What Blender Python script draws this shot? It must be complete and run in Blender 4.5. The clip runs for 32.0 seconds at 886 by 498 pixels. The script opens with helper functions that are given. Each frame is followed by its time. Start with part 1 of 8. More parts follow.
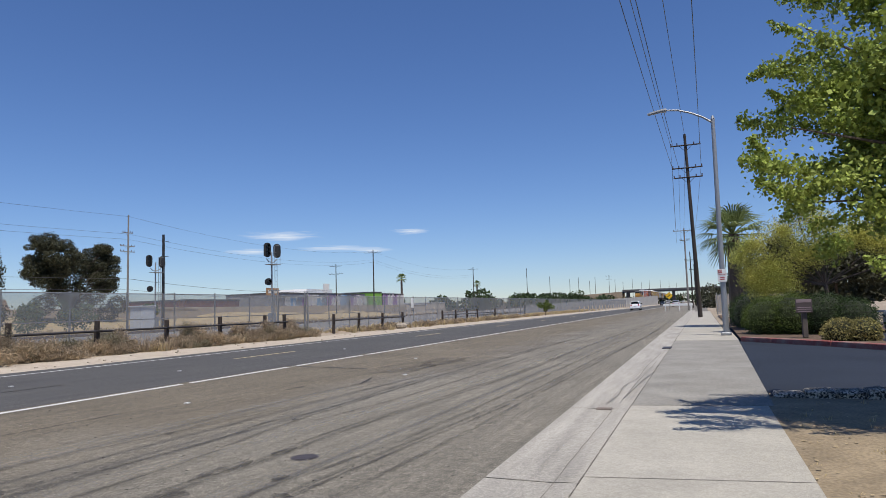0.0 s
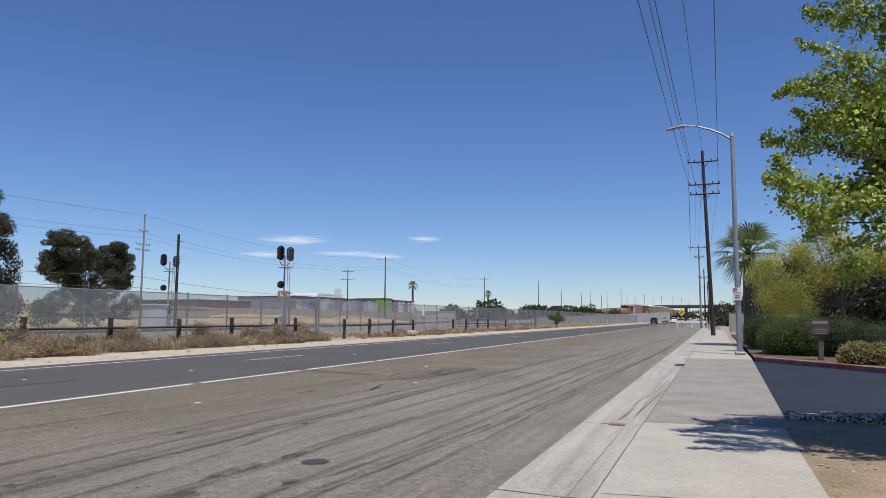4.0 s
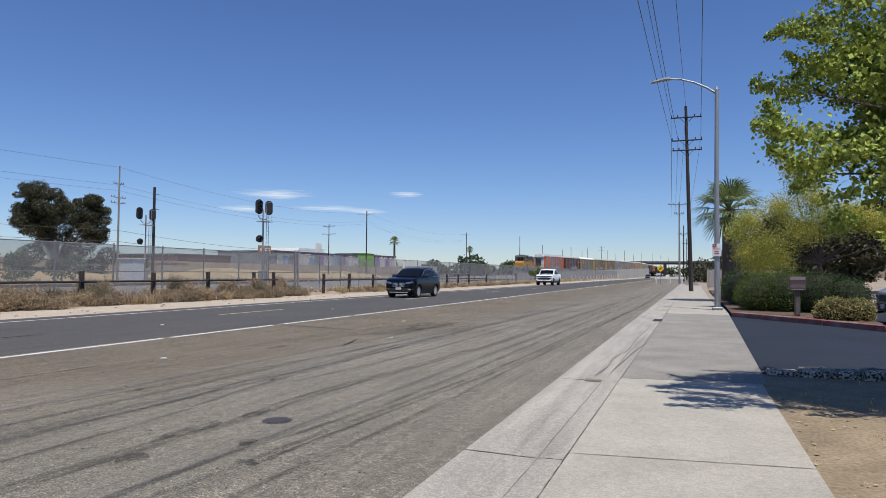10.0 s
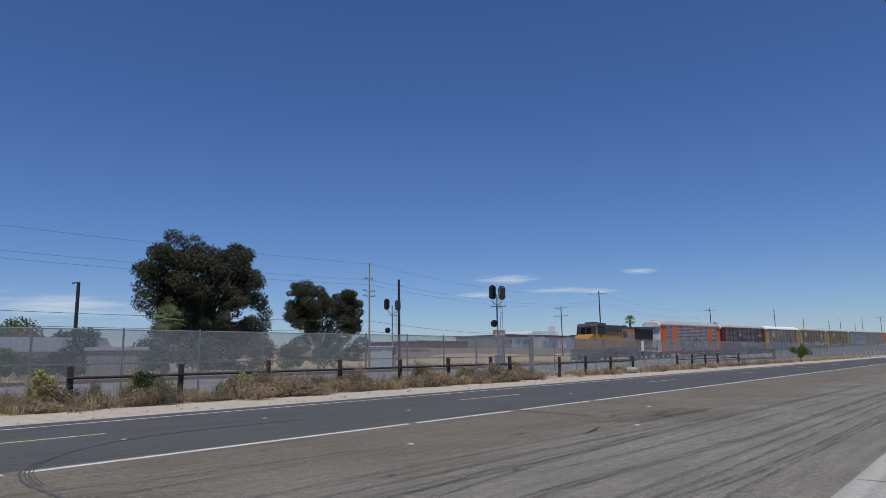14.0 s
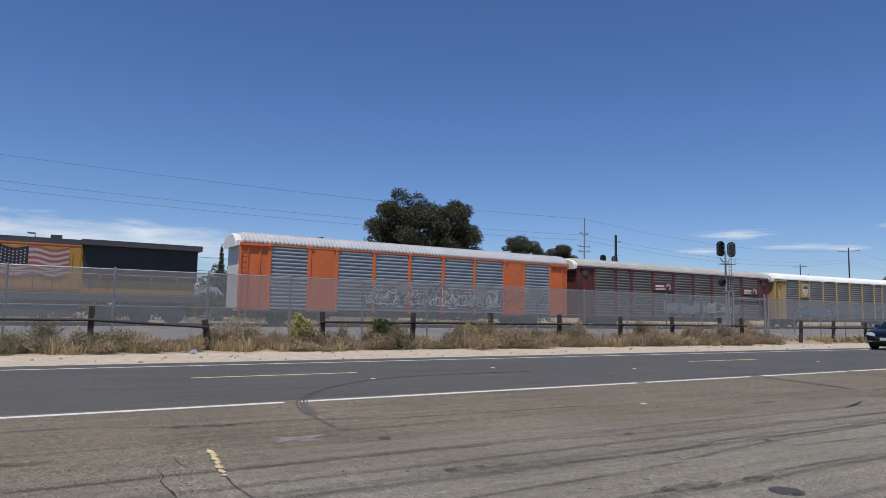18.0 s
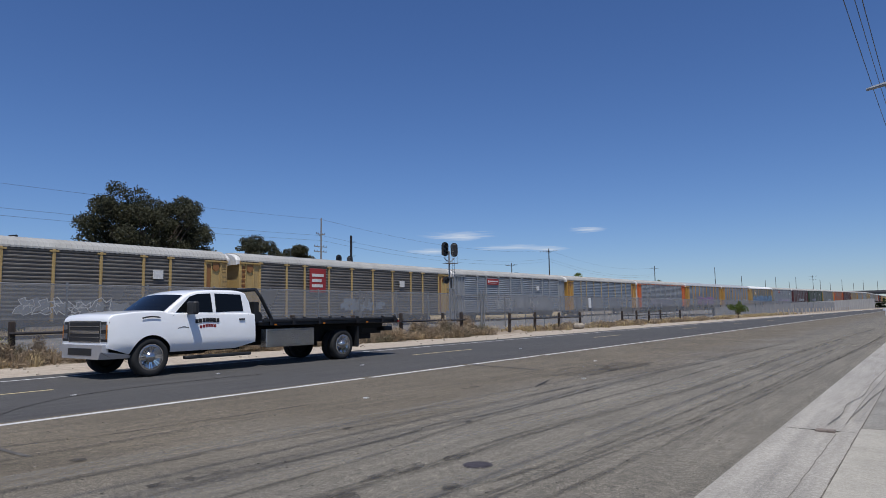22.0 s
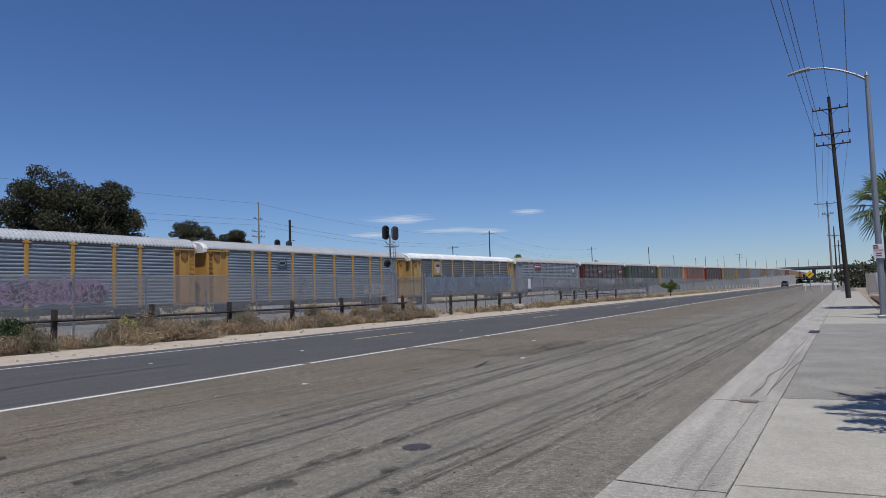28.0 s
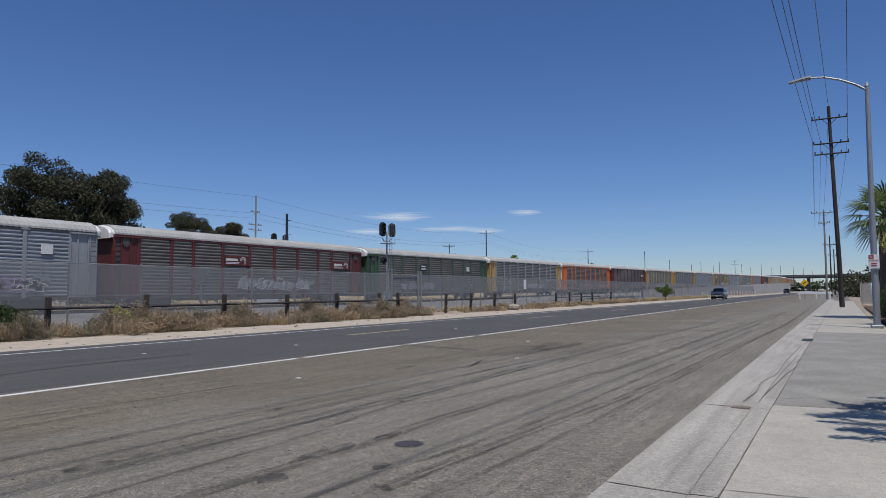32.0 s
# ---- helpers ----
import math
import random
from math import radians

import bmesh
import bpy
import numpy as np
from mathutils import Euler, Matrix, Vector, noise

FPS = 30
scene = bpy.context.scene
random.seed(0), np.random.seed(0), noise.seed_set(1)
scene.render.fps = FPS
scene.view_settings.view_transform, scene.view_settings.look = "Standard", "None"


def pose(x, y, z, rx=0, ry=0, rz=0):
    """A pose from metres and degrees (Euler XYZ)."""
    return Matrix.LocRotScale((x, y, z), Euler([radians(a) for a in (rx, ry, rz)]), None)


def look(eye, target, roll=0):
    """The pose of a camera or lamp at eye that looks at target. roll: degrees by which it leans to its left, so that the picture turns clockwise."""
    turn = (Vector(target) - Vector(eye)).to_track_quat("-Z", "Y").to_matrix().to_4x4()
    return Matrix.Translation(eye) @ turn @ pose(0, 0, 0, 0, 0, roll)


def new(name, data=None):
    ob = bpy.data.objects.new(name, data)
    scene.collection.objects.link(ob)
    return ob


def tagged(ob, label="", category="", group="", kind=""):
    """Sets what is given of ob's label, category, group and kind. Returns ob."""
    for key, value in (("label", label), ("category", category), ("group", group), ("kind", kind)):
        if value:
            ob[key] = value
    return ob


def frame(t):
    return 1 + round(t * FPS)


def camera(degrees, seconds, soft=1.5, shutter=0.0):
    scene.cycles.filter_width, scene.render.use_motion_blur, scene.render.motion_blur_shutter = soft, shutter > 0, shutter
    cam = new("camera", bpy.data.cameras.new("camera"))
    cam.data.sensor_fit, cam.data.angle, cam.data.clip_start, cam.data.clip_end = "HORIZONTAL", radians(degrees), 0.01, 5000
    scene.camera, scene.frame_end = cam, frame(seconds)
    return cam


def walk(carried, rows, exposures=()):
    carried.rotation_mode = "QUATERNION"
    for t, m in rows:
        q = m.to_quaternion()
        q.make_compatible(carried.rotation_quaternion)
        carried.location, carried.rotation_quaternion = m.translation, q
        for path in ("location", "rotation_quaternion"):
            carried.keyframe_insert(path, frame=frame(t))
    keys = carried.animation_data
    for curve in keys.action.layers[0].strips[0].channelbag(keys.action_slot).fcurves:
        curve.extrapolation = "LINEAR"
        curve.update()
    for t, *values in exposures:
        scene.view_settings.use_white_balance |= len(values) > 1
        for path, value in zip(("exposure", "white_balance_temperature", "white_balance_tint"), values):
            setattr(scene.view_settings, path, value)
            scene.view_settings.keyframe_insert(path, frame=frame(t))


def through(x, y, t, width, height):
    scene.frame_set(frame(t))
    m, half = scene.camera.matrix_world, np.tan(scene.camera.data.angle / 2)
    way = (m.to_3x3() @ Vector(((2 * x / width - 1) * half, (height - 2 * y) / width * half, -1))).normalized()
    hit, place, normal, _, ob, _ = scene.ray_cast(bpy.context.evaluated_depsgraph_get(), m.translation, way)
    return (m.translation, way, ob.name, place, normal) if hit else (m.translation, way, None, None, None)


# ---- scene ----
cam = camera(67.26, 32.0, soft=0.6)
# seconds, x, y, z, turn to the left of the road's line, tilt up, lean
PATH = [
    (0, 0.213, -0.354, 1.407, 21.04, 5.12, -1.77),
    (0.5, 0.184, -0.347, 1.404, 21.28, 5.52, -1.80),
    (1, 0.195, -0.329, 1.402, 20.18, 5.16, -1.09),
    (1.5, 0.194, -0.336, 1.407, 20.72, 5.28, -1.45),
    (2, 0.196, -0.341, 1.403, 21.28, 5.30, -0.73),
    (2.5, 0.156, -0.330, 1.400, 22.21, 5.44, 0.10),
    (4.5, 0.154, -0.359, 1.406, 21.96, 5.89, 0.37),
    (5, 0.164, -0.365, 1.398, 22.09, 5.55, 0.69),
    (5.5, 0.159, -0.377, 1.398, 24.16, 4.47, 0.71),
    (6, 0.157, -0.343, 1.391, 22.66, 3.15, 0.23),
    (6.5, 0.164, -0.351, 1.388, 22.40, 3.61, -0.04),
    (7, 0.159, -0.331, 1.389, 21.21, 3.23, -0.42),
    (7.5, 0.180, -0.304, 1.393, 19.88, 3.03, -0.77),
    (8, 0.210, -0.227, 1.368, 18.11, 0.04, -1.28),
    (8.5, 0.236, -0.187, 1.377, 17.84, 1.69, -0.86),
    (9, 0.090, -0.093, 1.383, 16.41, 0.95, -1.25),
    (9.5, 0.070, -0.005, 1.382, 17.68, 0.80, -1.28),
    (10, 0.120, 0.048, 1.383, 20.53, 2.07, 0.46),
    (10.5, -0.040, 0.161, 1.379, 20.35, 2.77, -2.69),
    (11, -0.119, 0.190, 1.381, 19.20, 1.10, 1.28),
    (11.5, -0.121, 0.220, 1.382, 18.35, 0.65, 0.04),
    (12, -0.058, 0.219, 1.393, 20.10, 2.05, 0.15),
    (12.5, -0.037, 0.203, 1.417, 24.45, 4.86, -1.12),
    (13, -0.046, 0.198, 1.411, 29.87, 5.84, 0.23),
    (13.5, -0.065, 0.266, 1.409, 34.63, 7.36, 0.04),
    (14, -0.042, 0.225, 1.399, 40.20, 9.18, -0.94),
    (14.5, -0.045, 0.184, 1.399, 44.11, 7.21, -0.49),
    (15, -0.141, 0.093, 1.415, 47.38, 5.66, -0.28),
    (15.5, -0.139, 0.112, 1.398, 51.30, 4.86, 0.24),
    (17.5, -0.293, 0.018, 1.413, 60.39, 5.80, -0.81),
    (18, -0.216, 0.001, 1.412, 58.47, 5.29, 1.20),
    (18.5, -0.221, -0.008, 1.416, 55.69, 4.11, 3.46),
    (19, -0.219, -0.011, 1.386, 56.81, 3.58, 3.05),
    (19.5, -0.218, 0.010, 1.395, 58.45, 5.10, 0.16),
    (20, -0.259, 0.054, 1.409, 57.78, 6.77, -0.17),
    (20.5, -0.168, 0.096, 1.399, 52.18, 9.00, 0.96),
    (21, -0.120, 0.129, 1.408, 42.53, 7.88, 0.41),
    (21.5, -0.092, 0.120, 1.415, 37.88, 6.81, -0.09),
    (22, -0.028, 0.109, 1.409, 36.12, 5.38, -0.80),
    (22.5, -0.023, 0.114, 1.411, 34.44, 4.32, -0.65),
    (23, -0.025, 0.129, 1.402, 36.03, 3.85, -0.86),
    (23.5, -0.028, 0.094, 1.406, 36.03, 3.65, -0.74),
    (24, -0.032, 0.114, 1.400, 35.25, 2.91, -0.74),
    (24.5, -0.024, 0.117, 1.407, 35.75, 2.25, -0.54),
    (25, -0.020, 0.127, 1.410, 33.72, 2.76, 0.65),
    (25.5, -0.006, 0.110, 1.415, 32.43, 3.66, 0.62),
    (27.5, -0.023, 0.124, 1.401, 31.72, 3.21, -1.32),
    (28, -0.008, 0.160, 1.408, 31.10, 3.81, -1.92),
    (28.5, -0.013, 0.146, 1.409, 30.50, 3.67, -1.76),
    (29, -0.018, 0.155, 1.397, 30.50, 3.71, -1.54),
    (29.5, -0.020, 0.151, 1.399, 29.89, 3.94, -1.32),
    (30, -0.016, 0.153, 1.398, 29.99, 3.51, -1.12),
    (30.5, -0.011, 0.160, 1.400, 29.83, 3.63, -1.38),
    (31, -0.005, 0.167, 1.400, 29.89, 3.70, -0.96),
    (31.5, -0.011, 0.168, 1.404, 30.92, 3.32, -1.05),
    (32, -0.019, 0.158, 1.402, 30.80, 3.67, -0.35),
]


def hold(x, y, z, turn, tilt, lean):
    return pose(x, y, z, 0, 0, turn) @ pose(0, 0, 0, 90 + tilt, 0, 0) @ pose(0, 0, 0, 0, 0, lean)


walk(cam, [(row[0], hold(*row[1:])) for row in PATH], exposures=[(0, -0.02, 6500, 10), (7.5, 0.0, 6500, 10), (9, 0.0, 6500, 10), (12, -0.06, 6450, 10), (13, -0.42, 6050, 10), (14, -0.46, 6050, 10), (15, -0.34, 6200, 10), (17.5, -0.22, 6400, 10), (19, -0.08, 6500, 10), (21, -0.33, 6200, 10), (32, -0.38, 6200, 10)])

# ---- light ----
SUN = Vector((-0.29, 0.3, -1.0)).normalized()          # the way the light goes
world = bpy.data.worlds.new("sky")
scene.world = world
world.use_nodes = True
wn = world.node_tree.nodes
sky = wn.new("ShaderNodeTexSky")
sky.sky_type, sky.sun_disc = "NISHITA", False
sky.sun_elevation = math.asin(-SUN.z)
sky.sun_rotation = math.atan2(-SUN.x, -SUN.y)
sky.altitude, sky.air_density, sky.dust_density, sky.ozone_density = 200.0, 1.0, 0.0, 2.0
deep = wn.new("ShaderNodeHueSaturation")
deep.inputs["Hue"].default_value, deep.inputs["Saturation"].default_value = 0.5, 1.08
world.node_tree.links.new(sky.outputs["Color"], deep.inputs["Color"])
tint = wn.new("ShaderNodeMix")
tint.data_type, tint.blend_type = "RGBA", "MULTIPLY"
tint.inputs["Factor"].default_value, tint.inputs["B"].default_value = 1.0, (0.81, 0.94, 1.26, 1)
world.node_tree.links.new(deep.outputs["Color"], tint.inputs["A"])
world.node_tree.links.new(tint.outputs["Result"], wn["Background"].inputs["Color"])
wn["Background"].inputs["Strength"].default_value = 0.088
sun = new("sun", bpy.data.lights.new("sun", "SUN"))
sun.data.energy, sun.data.angle, sun.data.color = 4.9, radians(0.53), (1.0, 0.95, 0.87)
sun.matrix_world = look((0, 0, 60), Vector((0, 0, 60)) + SUN)


# ---- materials ----
MATS = {}


def mat(name, col, rough=0.7, metal=0.0, vary=0.12, scale=3.0, fine=60.0, bump=0.0, col2=None, alpha=None, coat=0.0, island=0.0, stretch=(1, 1, 1), spec=0.5, obj=False, hard=1.0):
    """A surface with broad stains and fine grain; col2 is the colour of its stains."""
    if name in MATS:
        return MATS[name]
    m = bpy.data.materials.new(name)
    m.use_nodes = True
    n, l = m.node_tree.nodes, m.node_tree.links
    b = n["Principled BSDF"]
    b.inputs["Roughness"].default_value, b.inputs["Metallic"].default_value = rough, metal
    b.inputs["Coat Weight"].default_value = coat
    b.inputs["Coat Roughness"].default_value = 0.05
    b.inputs["Specular IOR Level"].default_value = spec
    geo = n.new("ShaderNodeTexCoord")
    mp = n.new("ShaderNodeMapping")
    mp.inputs["Scale"].default_value = stretch
    l.new(geo.outputs["Object"], mp.inputs["Vector"])
    big, small = n.new("ShaderNodeTexNoise"), n.new("ShaderNodeTexNoise")
    big.inputs["Scale"].default_value, big.inputs["Detail"].default_value = scale, 5.0
    small.inputs["Scale"].default_value, small.inputs["Detail"].default_value = fine, 3.0
    for t in (big, small):
        l.new(mp.outputs["Vector"], t.inputs["Vector"])
    c2 = col2 or tuple(c * 0.6 for c in col)
    ramp = n.new("ShaderNodeMapRange")
    ramp.inputs["From Min"].default_value, ramp.inputs["From Max"].default_value = 0.35, 0.72
    ramp.inputs["To Max"].default_value = min(1.0, vary * 4)
    l.new(big.outputs["Fac"], ramp.inputs["Value"])
    mix = n.new("ShaderNodeMix")
    mix.data_type = "RGBA"
    mix.inputs["A"].default_value, mix.inputs["B"].default_value = (*col, 1), (*c2, 1)
    l.new(ramp.outputs["Result"], mix.inputs["Factor"])
    hsv = n.new("ShaderNodeHueSaturation")
    l.new(mix.outputs["Result"], hsv.inputs["Color"])
    val = n.new("ShaderNodeMapRange")
    val.inputs["From Min"].default_value, val.inputs["From Max"].default_value = 0.5 - 0.25 / hard, 0.5 + 0.25 / hard
    val.inputs["To Min"].default_value, val.inputs["To Max"].default_value = 1 - vary, 1 + vary
    l.new(small.outputs["Fac"], val.inputs["Value"])
    out = val.outputs["Result"]
    if island or obj:
        info = n.new("ShaderNodeObjectInfo" if obj else "ShaderNodeNewGeometry")
        r = n.new("ShaderNodeMapRange")
        r.inputs["To Min"].default_value, r.inputs["To Max"].default_value = 1 - (island or 0.1), 1 + (island or 0.1)
        l.new(info.outputs["Random" if obj else "Random Per Island"], r.inputs["Value"])
        mul = n.new("ShaderNodeMath")
        mul.operation = "MULTIPLY"
        l.new(out, mul.inputs[0])
        l.new(r.outputs["Result"], mul.inputs[1])
        out = mul.outputs[0]
    l.new(out, hsv.inputs["Value"])
    l.new(hsv.outputs["Color"], b.inputs["Base Color"])
    if bump:
        bp = n.new("ShaderNodeBump")
        bp.inputs["Strength"].default_value, bp.inputs["Distance"].default_value = bump, 0.02
        l.new(small.outputs["Fac"], bp.inputs["Height"])
        l.new(bp.outputs["Normal"], b.inputs["Normal"])
    if alpha is not None:
        b.inputs["Alpha"].default_value = alpha
    MATS[name] = m
    return m


def weather(m, layers):
    """Further mottling on a surface's brightness. layers: (noise scale, stretch, low, high, how much)."""
    n, l = m.node_tree.nodes, m.node_tree.links
    hsv = [q for q in n if q.bl_idname == "ShaderNodeHueSaturation"][0]
    out = hsv.inputs["Value"].links[0].from_socket
    tc = [q for q in n if q.bl_idname == "ShaderNodeTexCoord"][0]
    for scale, stretch, lo, hi, amount in layers:
        mp, nz, mr, mul = n.new("ShaderNodeMapping"), n.new("ShaderNodeTexNoise"), n.new("ShaderNodeMapRange"), n.new("ShaderNodeMath")
        mp.inputs["Scale"].default_value = stretch
        nz.inputs["Scale"].default_value, nz.inputs["Detail"].default_value = scale, 4.0
        mr.inputs["From Min"].default_value, mr.inputs["From Max"].default_value = lo, hi
        mr.inputs["To Min"].default_value, mr.inputs["To Max"].default_value = 1 - amount, 1 + amount
        mul.operation = "MULTIPLY"
        l.new(tc.outputs["Object"], mp.inputs["Vector"])
        l.new(mp.outputs["Vector"], nz.inputs["Vector"])
        l.new(nz.outputs["Fac"], mr.inputs["Value"])
        l.new(out, mul.inputs[0])
        l.new(mr.outputs["Result"], mul.inputs[1])
        out = mul.outputs[0]
    l.new(out, hsv.inputs["Value"])


def leaf_mat(name, col, col2, through=0.35):
    m = mat(name, col, 0.6, vary=0.15, scale=0.8, fine=6.0, col2=col2, island=0.35, spec=0.25)
    n, l = m.node_tree.nodes, m.node_tree.links
    if "Translucent BSDF" not in n:
        tr, mx = n.new("ShaderNodeBsdfTranslucent"), n.new("ShaderNodeMixShader")
        b = n["Principled BSDF"]
        l.new(b.inputs["Base Color"].links[0].from_socket, tr.inputs["Color"])
        mx.inputs["Fac"].default_value = through
        l.new(b.outputs[0], mx.inputs[1])
        l.new(tr.outputs[0], mx.inputs[2])
        l.new(mx.outputs[0], n["Material Output"].inputs["Surface"])
    return m


def glass(name, col, rough=0.04):
    return mat(name, col, rough, vary=0.02, coat=0.6)


# ---- geometry ----
class Geo:
    """Vertices and faces, gathered and then made one mesh."""

    def __init__(self):
        self.v, self.f = [], []

    def add(self, verts, faces):
        k = len(self.v)
        self.v += [tuple(p) for p in verts]
        self.f += [tuple(i + k for i in f) for f in faces]
        return self

    def box(self, x0, x1, y0, y1, z0, z1, m=None, bev=0.0):
        if bev:
            a, b, c = [], [], []
            X, Y, Z = ((x0, x1), (y0, y1), (z0, z1))
            vs, fs = [], []
            ids = {}
            for i in range(2):
                for j in range(2):
                    for k in range(2):
                        for ax in range(3):
                            p = [X[i], Y[j], Z[k]]
                            s = (1 - 2 * i, 1 - 2 * j, 1 - 2 * k)
                            for q in range(3):
                                if q != ax:
                                    p[q] += s[q] * bev
                            ids[i, j, k, ax] = len(vs)
                            vs.append(p)
            for ax in range(3):
                o = [q for q in range(3) if q != ax]
                for s in range(2):
                    loop = []
                    for u, w in ((0, 0), (1, 0), (1, 1), (0, 1)):
                        key = [0, 0, 0]
                        key[ax], key[o[0]], key[o[1]] = s, u, w
                        loop.append(ids[(*key, ax)])
                    flip = (s == 1) == (ax != 1)
                    fs.append(loop if flip else loop[::-1])
                for u in range(2):
                    for w in range(2):
                        k0, k1 = [0, 0, 0], [0, 0, 0]
                        k0[ax], k1[ax] = 0, 1
                        for k in (k0, k1):
                            k[o[0]], k[o[1]] = u, w
                        fs.append([ids[(*k0, o[0])], ids[(*k1, o[0])], ids[(*k1, o[1])], ids[(*k0, o[1])]])
            for i in range(2):
                for j in range(2):
                    for k in range(2):
                        fs.append([ids[i, j, k, 0], ids[i, j, k, 1], ids[i, j, k, 2]])
            vs = [m @ Vector(p) for p in vs] if m else vs
            return self.add(vs, fs)
        vs = [(x, y, z) for x in (x0, x1) for y in (y0, y1) for z in (z0, z1)]
        vs = [m @ Vector(p) for p in vs] if m else vs
        return self.add(vs, [(0, 1, 3, 2), (4, 6, 7, 5), (0, 4, 5, 1), (2, 3, 7, 6), (0, 2, 6, 4), (1, 5, 7, 3)])

    def tube(self, pts, r, seg=8, r2=None, caps=True):
        pts = [Vector(p) for p in pts]
        rings = []
        for i, p in enumerate(pts):
            d = (pts[min(i + 1, len(pts) - 1)] - pts[max(i - 1, 0)]).normalized()
            u = d.orthogonal().normalized() if abs(d.z) < 0.9 else Vector((1, 0, 0))
            u = (u - d * u.dot(d)).normalized()
            if abs(d.z) < 0.9:
                u = d.cross(Vector((0, 0, 1))).normalized()
            w = d.cross(u)
            rr = r if r2 is None else r + (r2 - r) * i / (len(pts) - 1)
            rings.append([p + rr * (math.cos(a) * u + math.sin(a) * w) for a in (2 * math.pi * k / seg for k in range(seg))])
        vs = [p for ring in rings for p in ring]
        fs = [(i * seg + k, i * seg + (k + 1) % seg, (i + 1) * seg + (k + 1) % seg, (i + 1) * seg + k) for i in range(len(pts) - 1) for k in range(seg)]
        if caps:
            fs += [tuple(range(seg))[::-1], tuple((len(pts) - 1) * seg + k for k in range(seg))]
        return self.add(vs, fs)

    def disc_x(self, x0, x1, y, z, r, seg=20, r2=None):
        """A round slab whose axis runs along x."""
        return self.tube([(x0, y, z), (x1, y, z)], r, seg, r2)

    def prism(self, poly, x0, x1):
        """A (y, z) outline drawn out along x."""
        k = len(poly)
        vs = [(x0, *p) for p in poly] + [(x1, *p) for p in poly]
        fs = [(i, (i + 1) % k, k + (i + 1) % k, k + i) for i in range(k)]
        return self.add(vs, fs + [tuple(range(k))[::-1], tuple(range(k, 2 * k))])

    def strip(self, rows):
        """Rows of points of the same count, joined by quads."""
        k = len(rows[0])
        vs = [p for r in rows for p in r]
        return self.add(vs, [(i * k + j, i * k + j + 1, (i + 1) * k + j + 1, (i + 1) * k + j) for i in range(len(rows) - 1) for j in range(k - 1)])

    def mesh(self, name, material, smooth=False):
        me = bpy.data.meshes.new(name)
        me.from_pydata(self.v, [], self.f)
        me.validate()
        me.update()
        me.materials.append(material)
        if smooth:
            me.polygons.foreach_set("use_smooth", [True] * len(me.polygons))
        return me


def part(name, g, material, parent=None, label="", smooth=False, at=None):
    """One mesh object, under a thing or a part where given. g: a Geo, or a mesh that alike parts share."""
    me = g.mesh(name, material, smooth) if isinstance(g, Geo) else g
    ob = new(name, me)
    if parent:
        ob.parent = parent
    if at is not None:
        ob.matrix_basis = at
    return tagged(ob, label) if label else ob


def thing(name, label, category, group="", kind="", at=None):
    ob = tagged(new(name), label, category, group, kind)
    if at is not None:
        ob.matrix_basis = at
    return ob


def setting(name, g, material, label="", category="", smooth=False, kind="structure"):
    return tagged(part(name, g, material, smooth=smooth), label, category, "", kind)


def text(words, size, m, material, name="lettering", parent=None):
    cu = bpy.data.curves.new(name, "FONT")
    cu.body, cu.size, cu.align_x, cu.align_y, cu.extrude = words, size, "CENTER", "CENTER", 0.002
    tmp = bpy.data.objects.new(name, cu)
    scene.collection.objects.link(tmp)
    me = bpy.data.meshes.new_from_object(tmp.evaluated_get(bpy.context.evaluated_depsgraph_get()))
    bpy.data.objects.remove(tmp)
    me.materials.clear()
    me.materials.append(material)
    return part(name, me, material, parent, at=m)


rnd = random.Random(7)

# ---- ground, road, pavement ----
asphalt_old = mat("worn_grey_asphalt", (0.232, 0.208, 0.166), 0.92, vary=0.6, scale=0.45, fine=95.0, bump=0.5, col2=(0.189, 0.169, 0.134), hard=2.0)
asphalt_new = mat("dark_asphalt", (0.076, 0.072, 0.067), 0.9, vary=0.4, scale=0.3, fine=70.0, hard=1.6, bump=0.4, col2=(0.064, 0.061, 0.058))
asphalt_lot = mat("sealed_black_asphalt", (0.029, 0.036, 0.052), 0.9, vary=0.14, scale=0.5, fine=60.0, bump=0.3, spec=0.15)
dirt = mat("dry_dirt", (0.325, 0.26, 0.19), 0.95, vary=0.2, scale=0.12, fine=7.0, bump=0.4, col2=(0.25, 0.2, 0.14))
dirt_pale = mat("pale_dusty_dirt", (0.43, 0.365, 0.285), 0.95, vary=0.18, scale=0.7, fine=30.0, bump=0.5, col2=(0.38, 0.31, 0.235))
straw = mat("straw_coloured_dead_grass", (0.47, 0.36, 0.19), 0.95, vary=0.22, scale=0.3, fine=20.0, bump=0.5, col2=(0.34, 0.26, 0.15))
ballast = mat("grey_ballast", (0.26, 0.243, 0.225), 0.95, vary=0.35, scale=0.5, fine=12.0, bump=0.8)
concrete = mat("pale_concrete", (0.37, 0.343, 0.292), 0.85, vary=0.14, scale=0.9, fine=110.0, hard=1.6, bump=0.25, col2=(0.345, 0.32, 0.27), obj=True, island=0.05)
concrete_gutter = mat("stained_gutter_concrete", (0.385, 0.357, 0.31), 0.85, vary=0.2, scale=0.9, fine=110.0, hard=1.6, bump=0.25, col2=(0.27, 0.25, 0.22), stretch=(2.5, 0.35, 1))
white_line = mat("worn_white_road_paint", (0.64, 0.63, 0.6), 0.7, vary=0.12, scale=2.0, fine=30.0, col2=(0.4, 0.39, 0.37))
yellow_line = mat("faded_yellow_road_paint", (0.62, 0.5, 0.24), 0.7, vary=0.15, scale=2.0, fine=30.0, col2=(0.3, 0.26, 0.18))
